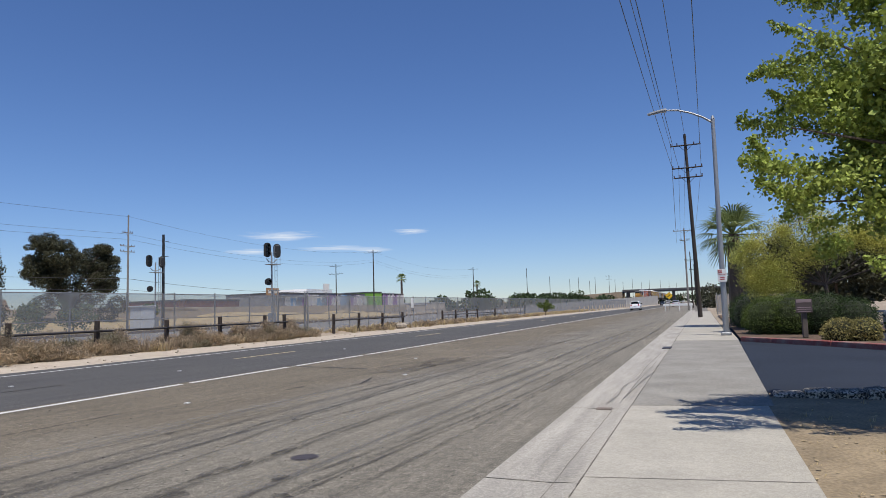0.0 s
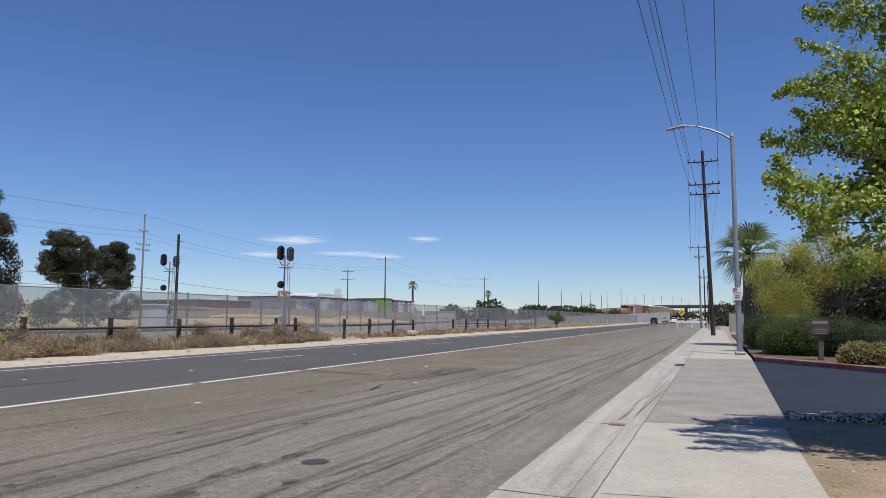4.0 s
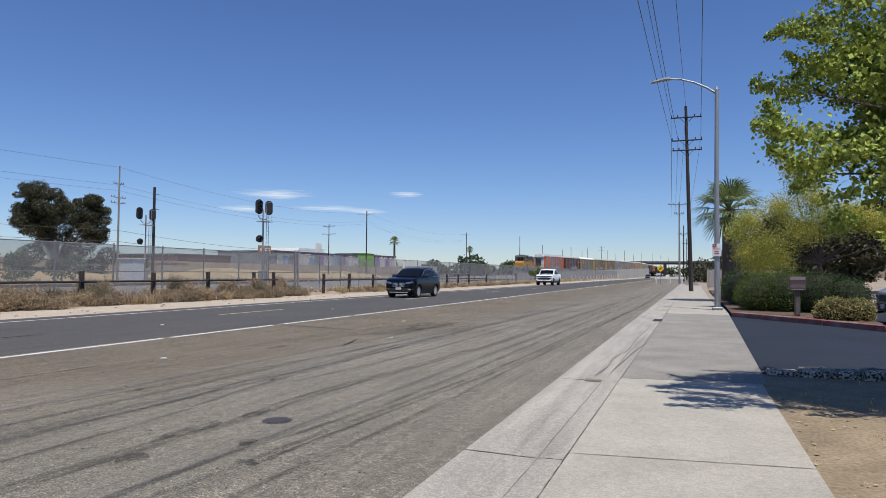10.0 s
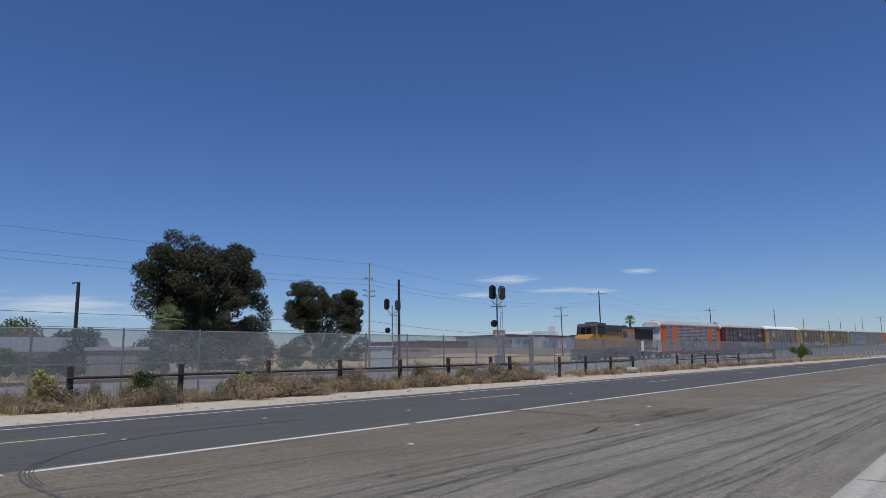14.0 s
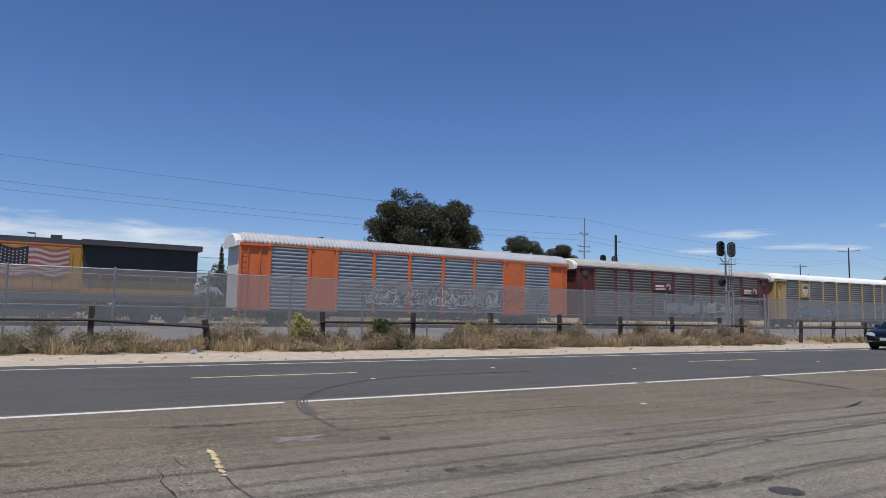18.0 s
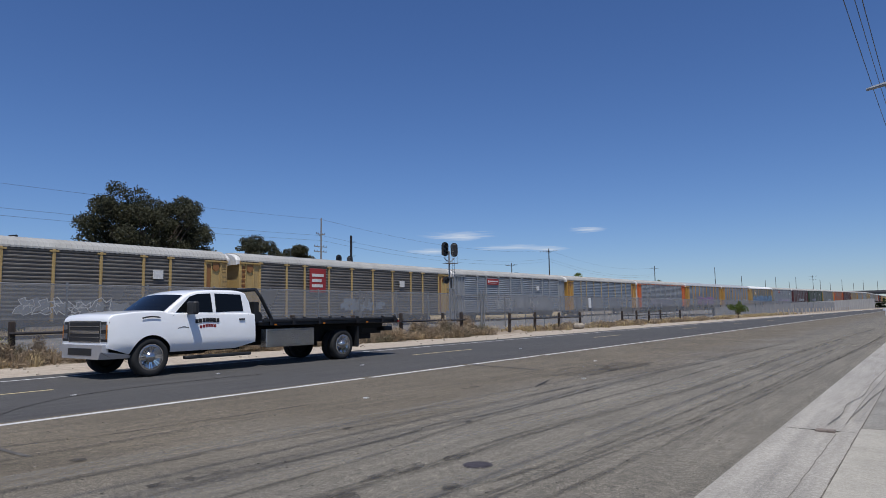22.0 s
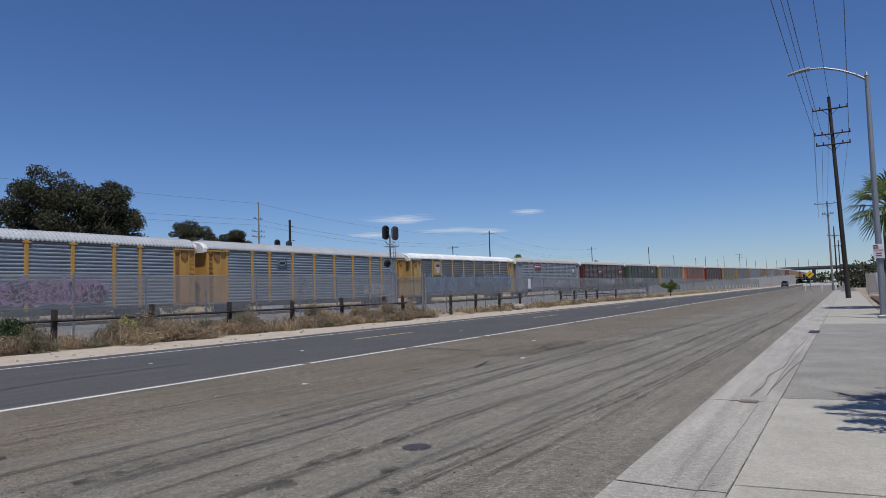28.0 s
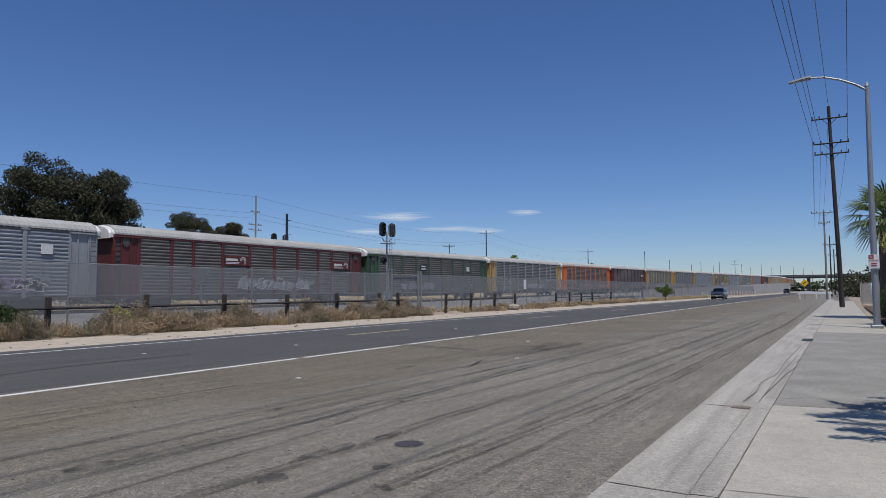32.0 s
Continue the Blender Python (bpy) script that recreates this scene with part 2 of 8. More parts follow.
tar = mat("black_tyre_rubber_marks", (0.045, 0.042, 0.04), 0.8, vary=0.2, scale=1.0, fine=20.0)
black_iron = mat("dark_cast_iron", (0.05, 0.045, 0.055), 0.6, metal=0.4, vary=0.2, scale=8.0)

weather(asphalt_old, [(1.0, (7, 0.35, 1), 0.35, 0.65, 0.12), (0.35, (1, 1, 1), 0.35, 0.65, 0.07), (9.0, (1, 1, 1), 0.38, 0.62, 0.13), (26.0, (1, 1, 1), 0.4, 0.6, 0.2), (55.0, (1, 1, 1), 0.5, 0.66, 0.3)])


def browner(m, x0, x1, col):
    """Old oil and dust tint the asphalt beyond the wheel paths: multiplied in from x1 to x0, with a ragged border."""
    n, l = m.node_tree.nodes, m.node_tree.links
    hsv = [q for q in n if q.bl_idname == "ShaderNodeHueSaturation"][0]
    src = hsv.inputs["Color"].links[0].from_socket
    tc = [q for q in n if q.bl_idname == "ShaderNodeTexCoord"][0]
    sep, nz, add, mr, mx = n.new("ShaderNodeSeparateXYZ"), n.new("ShaderNodeTexNoise"), n.new("ShaderNodeMath"), n.new("ShaderNodeMapRange"), n.new("ShaderNodeMix")
    nz.inputs["Scale"].default_value, nz.inputs["Detail"].default_value = 0.3, 5.0
    add.operation, add.inputs[1].default_value = "MULTIPLY_ADD", 5.0
    mr.inputs["From Min"].default_value, mr.inputs["From Max"].default_value = x1 + 2.5, x0 + 2.5
    mx.data_type, mx.blend_type = "RGBA", "MULTIPLY"
    mx.inputs["B"].default_value = (*col, 1)
    l.new(tc.outputs["Object"], sep.inputs[0])
    l.new(tc.outputs["Object"], nz.inputs["Vector"])
    l.new(nz.outputs["Fac"], add.inputs[0])
    l.new(sep.outputs["X"], add.inputs[2])
    l.new(add.outputs[0], mr.inputs["Value"])
    l.new(mr.outputs["Result"], mx.inputs["Factor"])
    l.new(src, mx.inputs["A"])
    l.new(mx.outputs["Result"], hsv.inputs["Color"])


browner(asphalt_old, -7.0, -4.6, (0.8, 0.745, 0.66))
weather(asphalt_new, [(1.0, (5, 0.3, 1), 0.35, 0.65, 0.12), (12.0, (1, 1, 1), 0.38, 0.62, 0.1), (30.0, (1, 1, 1), 0.42, 0.6, 0.16)])
weather(concrete, [(1.6, (1, 1, 1), 0.35, 0.65, 0.07), (14.0, (1, 1, 1), 0.38, 0.62, 0.06), (45.0, (1, 1, 1), 0.42, 0.6, 0.09)])
weather(concrete_gutter, [(1.2, (5, 0.5, 1), 0.35, 0.65, 0.12), (18.0, (1, 1, 1), 0.38, 0.62, 0.08), (45.0, (1, 1, 1), 0.42, 0.6, 0.12)])
weather(dirt_pale, [(3.0, (1, 1, 1), 0.35, 0.65, 0.12), (16.0, (1, 1, 1), 0.38, 0.62, 0.12)])
weather(dirt, [(1.4, (1, 1, 1), 0.35, 0.65, 0.14), (9.0, (1, 1, 1), 0.38, 0.62, 0.16), (30.0, (1, 1, 1), 0.4, 0.6, 0.15)])
g = Geo()
GX = [-4000, -900, -300, -140, -70, -46, -38, -17.5, -1.55, 1.0, 20, 60, 300, 4000]
GY = [-3000, -600, -150, -30, 0, 60, 110, 210, 310, 410, 560, 700, 1500, 4800]
g.strip([[(x, y, -0.06) for x in GX] for y in GY])
setting("ground", g, dirt, "dry tan earth that reaches the horizon", "ground")
YS = (-300, -80, -20, 0, 10, 25, 50, 110, 200, 400, 900)


def sheet(name, xs, z, material, label, category, ys=YS):
    return setting(name, Geo().strip([[(x, y, z) for x in xs] for y in ys]), material, label, category)


sheet("road_far_lanes", (-17.7, -14, -10.25), 0.0, asphalt_new, "dark asphalt of the far lanes", "road")
sheet("road_near_lane", (-10.25, -6, -1.56), 0.0, asphalt_old, "worn grey-brown asphalt of the wide near lane", "road")
sheet("shoulder_verge", (-21.3, -19.5, -17.7), -0.012, dirt_pale, "pale dusty dirt shoulder beside the road", "verge")
sheet("weed_strip", (-26, -23, -21.3), -0.02, dirt, "dry dirt strip under brown weeds", "verge")
sheet("service_road", (-37.5, -32, -26), -0.03, ballast, "grey gravel service strip behind the fence", "ground")
# far and near edge lines, and the yellow dashes between the far lanes
sheet("edge_line_far", (-16.82, -16.71), 0.004, white_line, "white edge line of the far lane", "road marking")
g = Geo()
y = -60.0
for gap in (3.42, 10.95, 14.8, 19.0, 27.5, 36.0, 52, 75, 120, 900):
    g.strip([[(x, yy, 0.004) for x in (-10.1, -9.96)] for yy in (y, gap - 0.12)])
    y = gap + 0.12
setting("edge_line_near", g, white_line, "worn white line between the lanes, broken at the joints", "road marking")
g = Geo()
for k in range(-4, 26):
    a = 2.75 + 14.7 * k
    g.strip([[(x, yy, 0.004) for x in (-14.03, -13.92)] for yy in (a, a + 3.5)])
setting("lane_dashes", g, yellow_line, "faded yellow dashes between the far lanes", "road marking")


def ribbon(pts, width, z=0.004, taper=True):
    pts = [Vector((*p, 0)) for p in pts]
    rows = []
    for i, p in enumerate(pts):
        d = (pts[min(i + 1, len(pts) - 1)] - pts[max(i - 1, 0)]).normalized()
        s = Vector((-d.y, d.x, 0)) * width / 2 * (0.25 if taper and i in (0, len(pts) - 1) else 1)
        rows.append([(p.x - s.x, p.y - s.y, z), (p.x + s.x, p.y + s.y, z)])
    return rows


def smooth_line(pts, n=8):
    out = []
    for i in range(len(pts) - 1):
        p0, p1, p2, p3 = (Vector((*pts[max(0, min(len(pts) - 1, j))], 0)) for j in (i - 1, i, i + 1, i + 2))
        for k in range(n):
            t = k / n
            q = 0.5 * ((2 * p1) + (p2 - p0) * t + (2 * p0 - 5 * p1 + 4 * p2 - p3) * t * t + (3 * p1 - p0 - 3 * p2 + p3) * t ** 3)
            out.append((q.x, q.y))
    return out + [tuple(pts[-1])]


SKID = [(-7.5, 3.15), (-8.05, 3.14), (-8.7, 3.19), (-9.48, 3.33), (-10.15, 3.55), (-10.89, 4.0), (-11.67, 4.7), (-12.46, 5.8), (-12.91, 7.3), (-13.02, 9.03), (-12.95, 10.5)]
mark = thing("skid_mark", "curved black tyre mark across the white line", "skid mark", kind="stuff")
soft_tar = mat("faint_tyre_rubber", (0.08, 0.074, 0.068), 0.85, vary=0.3, scale=2.0, fine=30.0, col2=(0.06, 0.056, 0.052))
for off, w in ((0.0, 0.03), (0.06, 0.024), (0.11, 0.024), (0.16, 0.018)):
    part("tyre_streak", Geo().strip(ribbon(smooth_line([(x, y + off * min(1.0, (x + 12.6) / 2.0)) for x, y in SKID[2:8]]), w, 0.006)), soft_tar, mark)
HOOK = [(-12.92, 18.04), (-11.87, 16.74), (-10.87, 15.62), (-10.23, 15.12), (-9.51, 14.82), (-8.91, 14.69), (-8.20, 14.50), (-7.50, 14.31)]
part("tyre_streak", Geo().strip(ribbon(smooth_line(HOOK), 0.09, 0.0066)), soft_tar, mark)
part("tyre_streak", Geo().strip(ribbon(smooth_line(SKID[6:]), 0.1, 0.0064)), soft_tar, mark)
part("tyre_streak", Geo().strip(ribbon(smooth_line([(x, y + 0.06) for x, y in SKID[:4]]), 0.06, 0.0062)), mat("fading_tyre_rubber", (0.12, 0.11, 0.097), 0.9, vary=0.3, scale=3.0, fine=30.0), mark)

# ---- railway ----
rail_rust = mat("rusty_rail_steel", (0.2, 0.13, 0.09), 0.6, metal=0.6, vary=0.2, scale=4.0)


def track_x(y):
    if y < 90:
        return -44.1
    if y < 300:
        return -44.1 + 0.00012 * (y - 90) ** 2
    u = min(y, 500.0) - 300
    return -38.81 + 0.0504 * u - 0.000126 * u * u


def track_z(y):
    return 0.3 + (0.0085 * (min(y, 500.0) - 60) if y > 60 else 0.0)


TY = list(range(-420, 0, 60)) + list(range(0, 520, 20)) + list(range(520, 1700, 80))
g = Geo()
g.strip([[(track_x(y) + dx, y, max(-0.03, track_z(y) - dz)) for dx, dz in ((-5.5, 0.6), (-2.2, 0.17), (2.2, 0.17), (6.6, 0.6))] for y in TY])
setting("track_bed", g, ballast, "grey ballast bed of the railway", "track bed")
for k, off in enumerate((-0.755, 0.755)):
    g = Geo()
    g.strip([[(track_x(y) + off + dx, y, track_z(y) + dz) for dx, dz in ((-0.036, -0.17), (-0.036, 0.0), (0.036, 0.0), (0.036, -0.17))] for y in TY])
    setting("rail", g, rail_rust, "rusty steel rail with a bright head", "rail")

car_steel = mat("weathered_grey_underframe", (0.07, 0.065, 0.06), 0.75, vary=0.2, scale=1.5)
wheel_steel = mat("dark_brown_wheel_steel", (0.11, 0.085, 0.07), 0.55, metal=0.5, vary=0.2, scale=3.0)


def paint(name, col, col2=None, rough=0.55, vary=0.16):
    return mat(name, col, rough, vary=vary, scale=0.7, fine=25.0, col2=col2, stretch=(1, 1, 0.25))


PAINT = {
    "orange": paint("faded_orange_paint", (0.6, 0.14, 0.035), (0.4, 0.11, 0.04)),
    "maroon": paint("dull_maroon_paint", (0.11, 0.022, 0.02), (0.075, 0.022, 0.02)),
    "yellow": paint("aged_yellow_paint", (0.45, 0.31, 0.115), (0.3, 0.2, 0.09)),
    "amber": paint("amber_paint", (0.5, 0.28, 0.06), (0.31, 0.16, 0.05)),
    "green": paint("railway_green_paint", (0.045, 0.095, 0.05), (0.04, 0.065, 0.04)),
    "silver": paint("galvanised_silver_panel", (0.27, 0.29, 0.31), (0.19, 0.2, 0.21), 0.5),
    "bluegrey": paint("blue_grey_galvanised_panel", (0.235, 0.27, 0.305), (0.18, 0.195, 0.215), 0.5),
    "grey": paint("dusty_grey_panel", (0.19, 0.186, 0.175), (0.13, 0.123, 0.112)),
    "brown": paint("grimy_grey_brown_panel", (0.15, 0.137, 0.12), (0.095, 0.083, 0.07)),
    "tan": paint("faded_tan_paint", (0.36, 0.28, 0.16), (0.26, 0.2, 0.12)),
    "steel": paint("plain_steel_grey_paint", (0.27, 0.28, 0.285), (0.19, 0.19, 0.195)),
    "white": paint("white_painted_roof", (0.78, 0.78, 0.76), (0.6, 0.58, 0.54)),
    "pale": paint("pale_grey_roof", (0.41, 0.4, 0.37), (0.29, 0.275, 0.25)),
    "zinc": paint("ribbed_zinc_roof", (0.47, 0.48, 0.49), (0.36, 0.36, 0.36), 0.45),
    "red": paint("sign_red_paint", (0.36, 0.03, 0.03)),
    "navy": paint("navy_blue_paint", (0.03, 0.05, 0.2)),
    "ink": paint("black_paint", (0.02, 0.02, 0.025)),
    "cream": paint("off_white_paint", (0.72, 0.7, 0.66)),
    "sky": paint("light_blue_spray_paint", (0.26, 0.41, 0.58)),
    "violet": paint("violet_spray_paint", (0.36, 0.22, 0.42)),
    "loco": paint("locomotive_yellow_paint", (0.41, 0.21, 0.032), (0.27, 0.135, 0.033), 0.45, 0.1),
    "fadedred": paint("faded_flag_red", (0.33, 0.09, 0.075)),
    "fadedgrey": paint("faded_flag_white", (0.4, 0.37, 0.36)),
    "haze": paint("pale_blue_spray_fill", (0.11, 0.17, 0.25)),
    "pink": paint("dusty_pink_spray_paint", (0.46, 0.17, 0.3)),
    "locogrey": paint("dark_grey_locomotive_roof", (0.06, 0.06, 0.065)),
}
SHARED = {}
rust = paint("rusty_orange_steel", (0.26, 0.115, 0.035), (0.15, 0.065, 0.03))


def shared(key, make, material, smooth=False):
    """Alike pieces share one mesh."""
    if (key, material.name) not in SHARED:
        SHARED[key, material.name] = make().mesh(str(key[0]), material, smooth)
    return SHARED[key, material.name]


def wheelset(root, y):
    """A freight truck: two axles, four wheels, two side frames."""
    bogie = part("truck_bolster", shared(("truck_bolster",), lambda: Geo().box(-1.0, 1.0, -0.25, 0.25, 0.42, 0.72, bev=0.04), car_steel), car_steel, root, at=pose(0, y, 0))

    def side():
        return Geo().prism([(-1.25, 0.5), (-1.05, 0.66), (-0.5, 0.72), (0.5, 0.72), (1.05, 0.66), (1.25, 0.5), (0.8, 0.42), (0.45, 0.25), (-0.45, 0.25), (-0.8, 0.42)], 0, 0.14)
    for x in (-1.0, 0.86):
        part("side_frame", shared(("side_frame",), side, car_steel), car_steel, bogie, at=pose(x, 0, 0))
    for dy in (-0.88, 0.88):
        for x in (-0.82, 0.68):
            part("wheel", shared(("wheel",), lambda: Geo().disc_x(0, 0.14, 0, 0, 0.46, 22).disc_x(-0.03, 0.0, 0, 0, 0.49, 22), wheel_steel), wheel_steel, bogie, at=pose(x, dy, 0.46))
    return bogie


BAY_L = 2.2
BAY_W = [2.7, 1.95, 2.82, 2.85, 2.85, 2.85, 2.85, 1.95, 2.7]
END_L = (27.4 - sum(BAY_W)) / 2
BAY_Y = [-13.7 + END_L + sum(BAY_W[:k]) for k in range(10)]
LOW, TOP = 0.86, 5.2
HALF = 1.5


def panel_sheet(length, z0, z1, ridges):
    """A louvred sheet: a row of level ridges."""
    s = Geo()
    rows = []
    h = (z1 - z0) / ridges
    for k in range(ridges):
        z = z0 + k * h
        rows += [[(0.0, 0, z), (0.0, length, z)], [(0.065, 0, z + 0.12 * h), (0.065, length, z + 0.12 * h)], [(0.065, 0, z + 0.42 * h), (0.065, length, z + 0.42 * h)], [(0.0, 0, z + 0.72 * h), (0.0, length, z + 0.72 * h)]]
    rows.append([(0.0, 0, z1), (0.0, length, z1)])
    return s.strip([[tuple(p) for p in r[::-1]] for r in rows])


def roof_shell(ribbed):
    s = Geo()
    n = 96 if ribbed else 84
    L = 27.2
    prof = [(-1.53, 5.18), (-1.53, 5.3), (-1.36, 5.58), (-0.95, 5.8), (-0.4, 5.9), (0.4, 5.9), (0.95, 5.8), (1.36, 5.58), (1.53, 5.3), (1.53, 5.18)]
    rows = []
    for k in range(n + 1):
        y = -L / 2 + L * k / n
        for a, r in ((0.0, 0.0), (0.55, 0.0), (0.6, 1.0), (0.95, 1.0)):
            yy = min(y + a * L / n, L / 2)
            up = (0.06 if ribbed else 0.02) * r
            rows.append([(x * (1 + 0.012 * r), yy, z + up) for x, z in prof])
    s.strip(rows)
    s.add([(x, -L / 2, z) for x, z in prof], [tuple(range(len(prof)))])
    s.add([(x, L / 2, z) for x, z in prof], [tuple(range(len(prof)))[::-1]])
    return s


def scrawl(seed, length, height, strokes, w=0.07, fill=False):
    """Spray-painted shapes that spell nothing: bent blocks drawn in outline, with strokes inside."""
    r = random.Random(seed)
    s = Geo()
    n = max(2, int(strokes * 0.55))
    step = length / n

    def line(pts, width):
        for a, b in zip(pts, pts[1:]):
            d = b - a
            if d.length < 0.03:
                continue
            e = d.normalized() * width * 0.3
            q = Vector((-d.y, d.x)).normalized() * width / 2
            lift = 0.002 * r.random()
            s.add([(lift, *(a - e - q)), (lift, *(b + e - q)), (lift, *(b + e + q)), (lift, *(a - e + q))], [(0, 1, 2, 3)])
    for k in range(n):
        if r.random() < 0.1:
            continue
        y0, wide = k * step, step * r.uniform(0.9, 1.35)
        tall, base, lean = height * r.uniform(0.65, 1.0), height * r.uniform(0, 0.18), r.uniform(-0.3, 0.35)
        ring = [(0.05, 0), (0.35, 0.12), (0.5, -0.08), (0.95, 0.04), (0.8, 0.35), (1.05, 0.5), (0.9, 0.97), (0.6, 0.8), (0.45, 1.08), (0.08, 0.95), (0.22, 0.6), (0.0, 0.45)]
        pts = [Vector((y0 + wide * (u + lean * v + r.uniform(-0.13, 0.13)), base + tall * (v + r.uniform(-0.1, 0.1)))) for u, v in ring]
        if fill:
            mid = sum(pts, Vector((0, 0))) / len(pts)
            m = len(pts)
            s.add([(-0.002, *mid)] + [(-0.002, *p) for p in pts], [(0, 1 + q, 1 + (q + 1) % m) for q in range(m)])
            continue
        line(pts + pts[:1] if r.random() < 0.7 else pts, w * r.uniform(0.5, 1.0))
        for q in range(r.choice((1, 2, 3))):
            a = Vector((y0 + wide * r.uniform(0.2, 0.6), base + tall * r.uniform(0.15, 0.5)))
            line([a, a + Vector((wide * r.uniform(-0.2, 0.4), tall * r.uniform(0.1, 0.5))), a + Vector((wide * r.uniform(0.1, 0.5), tall * r.uniform(0.0, 0.3)))], w * r.uniform(0.4, 1.0))
    return s


def bars(spec):
    """Flat bars standing in for lettering: rows of (y0, y1, z0, z1)."""
    s = Geo()
    for y0, y1, z0, z1 in spec:
        s.box(0, 0.012, y0, y1, z0, z1)
    return s


def autorack(ends, posts, panels, roof, label, solid=(), signs=(), paintings=(), ribbed=False, seed=1, simple=False, thin=False):
    """A covered car carrier. Bay 0 is at its head (low y). signs: (bay, kind); paintings: (colour, first bay, bays, z, height)."""
    root = thing("autorack_car", label, "rail car", "cars of the freight train")
    L = 27.4
    E, P, S, R = PAINT[ends], PAINT[posts], PAINT[panels], PAINT[roof]
    part("underframe", shared(("underframe",), lambda: Geo().box(-1.3, 1.3, -13.4, 13.4, 0.78, 1.0).box(-0.35, 0.35, -14.1, 14.1, 0.72, 0.98).box(-1.45, 1.45, -6.5, 6.5, 0.55, 0.86), car_steel), car_steel, root)
    for y in (-9.8, 9.8):
        wheelset(root, y)
    part("roof", shared(("roof", ribbed), lambda: roof_shell(ribbed), R), R, root)

    for x in (-HALF - 0.02, HALF - 0.06):
        for z in (LOW - 0.1, TOP - 0.14):
            sill = PAINT[ends] if z > 3 and ends in ("orange", "maroon") else car_steel
            part("side_sill", shared(("side_sill",), lambda: Geo().box(0, 0.08, -13.6, 13.6, 0, 0.14), sill), sill, root, at=pose(x, 0, z))

    def end_frame():
        s = Geo()
        s.box(HALF - 0.06, HALF + 0.002, 0, END_L, LOW, TOP, bev=0.01)
        for y in (0.05, 0.52, 1.26):
            s.box(HALF, HALF + 0.07, y, y + 0.1, LOW, TOP - 0.15, bev=0.01)
        s.box(HALF, HALF + 0.16, 0.02, END_L, TOP - 0.2, TOP - 0.1)
        s.prism([(0.62, 4.0), (1.24, 4.0), (1.24, 2.3), (0.62, 1.9)], HALF, HALF + 0.015)
        return s

    def end_cap(way):
        prof = [(-1.5, 4.95), (-1.5, 5.28), (-1.32, 5.52), (-0.92, 5.72), (-0.4, 5.82), (0.4, 5.82), (0.92, 5.72), (1.32, 5.52), (1.5, 5.28), (1.5, 4.95)]
        rows = [[(x * f, way * -y, z - d) for x, z in prof] for y, f, d in ((13.58, 1.0, 0.0), (13.86, 1.0, 0.0), (13.98, 0.96, 0.06))]
        s = Geo().strip(rows if way < 0 else [r[::-1] for r in rows])
        s.f.append(tuple(range(2 * len(prof), 3 * len(prof))))
        return s

    def end_recess():
        return Geo().prism([(0.66, TOP - 0.28), (1.2, TOP - 0.28), (1.2, 4.5), (0.93, 4.3), (0.66, 4.5)], HALF + 0.005, HALF + 0.09).box(HALF + 0.005, HALF + 0.03, 0.16, 0.5, LOW + 0.2, TOP - 0.4)

    def end_door():
        row = []
        for k in range(6):
            a, d = -1.44 + k * 0.48, (0.07 if k % 2 else 0.03)
            row += [(a, 0.0), (a + 0.02, d), (a + 0.44, d), (a + 0.46, 0.0)]
        s = Geo().strip([[(x, y, z) for x, y in row] for z in (LOW, 5.35)])
        return s.strip([[(x, y - 0.09, z) for x, y in ((-1.44, 0.09), (1.44, 0.09))] for z in (LOW, 5.35)])

    def ladder():
        s = Geo()
        for y in (0.0, 0.42):
            s.tube([(0, y, 0.4), (0, y, 4.9)], 0.022, 5)
        for k in range(12):
            s.tube([(0, 0, 0.6 + 0.36 * k), (0, 0.42, 0.6 + 0.36 * k)], 0.016, 4)
        return s
    for y0, flip in ((-13.7, 1), (13.7, -1)):
        m = pose(0, y0, 0) if flip == 1 else pose(0, y0 - END_L, 0)
        part("end_post_frame", shared(("end_post_frame",), end_frame, E), E, root, at=m)
        if ends not in ("orange", "steel"):
            deep = rust if ends in ("amber", "yellow") else car_steel
            part("end_recess", shared(("end_recess",), end_recess, deep), deep, root, at=m)
        cap = PAINT["cream"] if ends != "orange" or flip == 1 else PAINT["amber"]
        part("roof_end_cap", shared(("roof_end_cap", flip), lambda: end_cap(flip), cap), cap, root)
        door = part("end_door", shared(("end_door",), end_door, E if ends != "orange" else PAINT["cream"]), E, root, at=pose(0, y0 + (0.05 if flip == 1 else -0.14), 0))
        part("ladder", shared(("ladder",), ladder, E), E, root, at=pose(HALF + 0.09, y0 + (0.12 if flip == 1 else -0.55), 0))
        part("coupler", shared(("coupler",), lambda: Geo().box(-0.16, 0.16, -0.45, 0.45, 0.74, 0.98, bev=0.04), car_steel), car_steel, root, at=pose(0, y0 + (-0.3 if flip == 1 else 0.3), 0))
    for k, wide in enumerate(BAY_W):
        y = BAY_Y[k]
        if k in solid:
            part("plain_panel", shared(("plain_panel", wide), lambda: Geo().box(0, 0.07, 0.02, wide, LOW, TOP, bev=0.012), P), P, root, at=pose(HALF - 0.07, y, 0))
        else:
            part("louvred_panel", shared(("louvred_panel", wide), lambda: panel_sheet(wide, LOW + 0.1, TOP - 0.1, 17), S), S, root, at=pose(HALF - 0.06, y, 0))
        part("post", shared(("post", thin), lambda: Geo().box(-0.05, 0.1, -0.09 if thin else -0.13, 0.09 if thin else 0.13, LOW, TOP, bev=0.02).box(-0.04, 0.12, -0.26, 0.26, TOP - 0.16, TOP - 0.06), P), P, root, at=pose(HALF - 0.03, y, 0))
    part("far_side_wall", shared(("far_side_wall",), lambda: Geo().box(-HALF + 0.01, -HALF + 0.06, -13.65, 13.65, LOW, TOP), S), S, root)
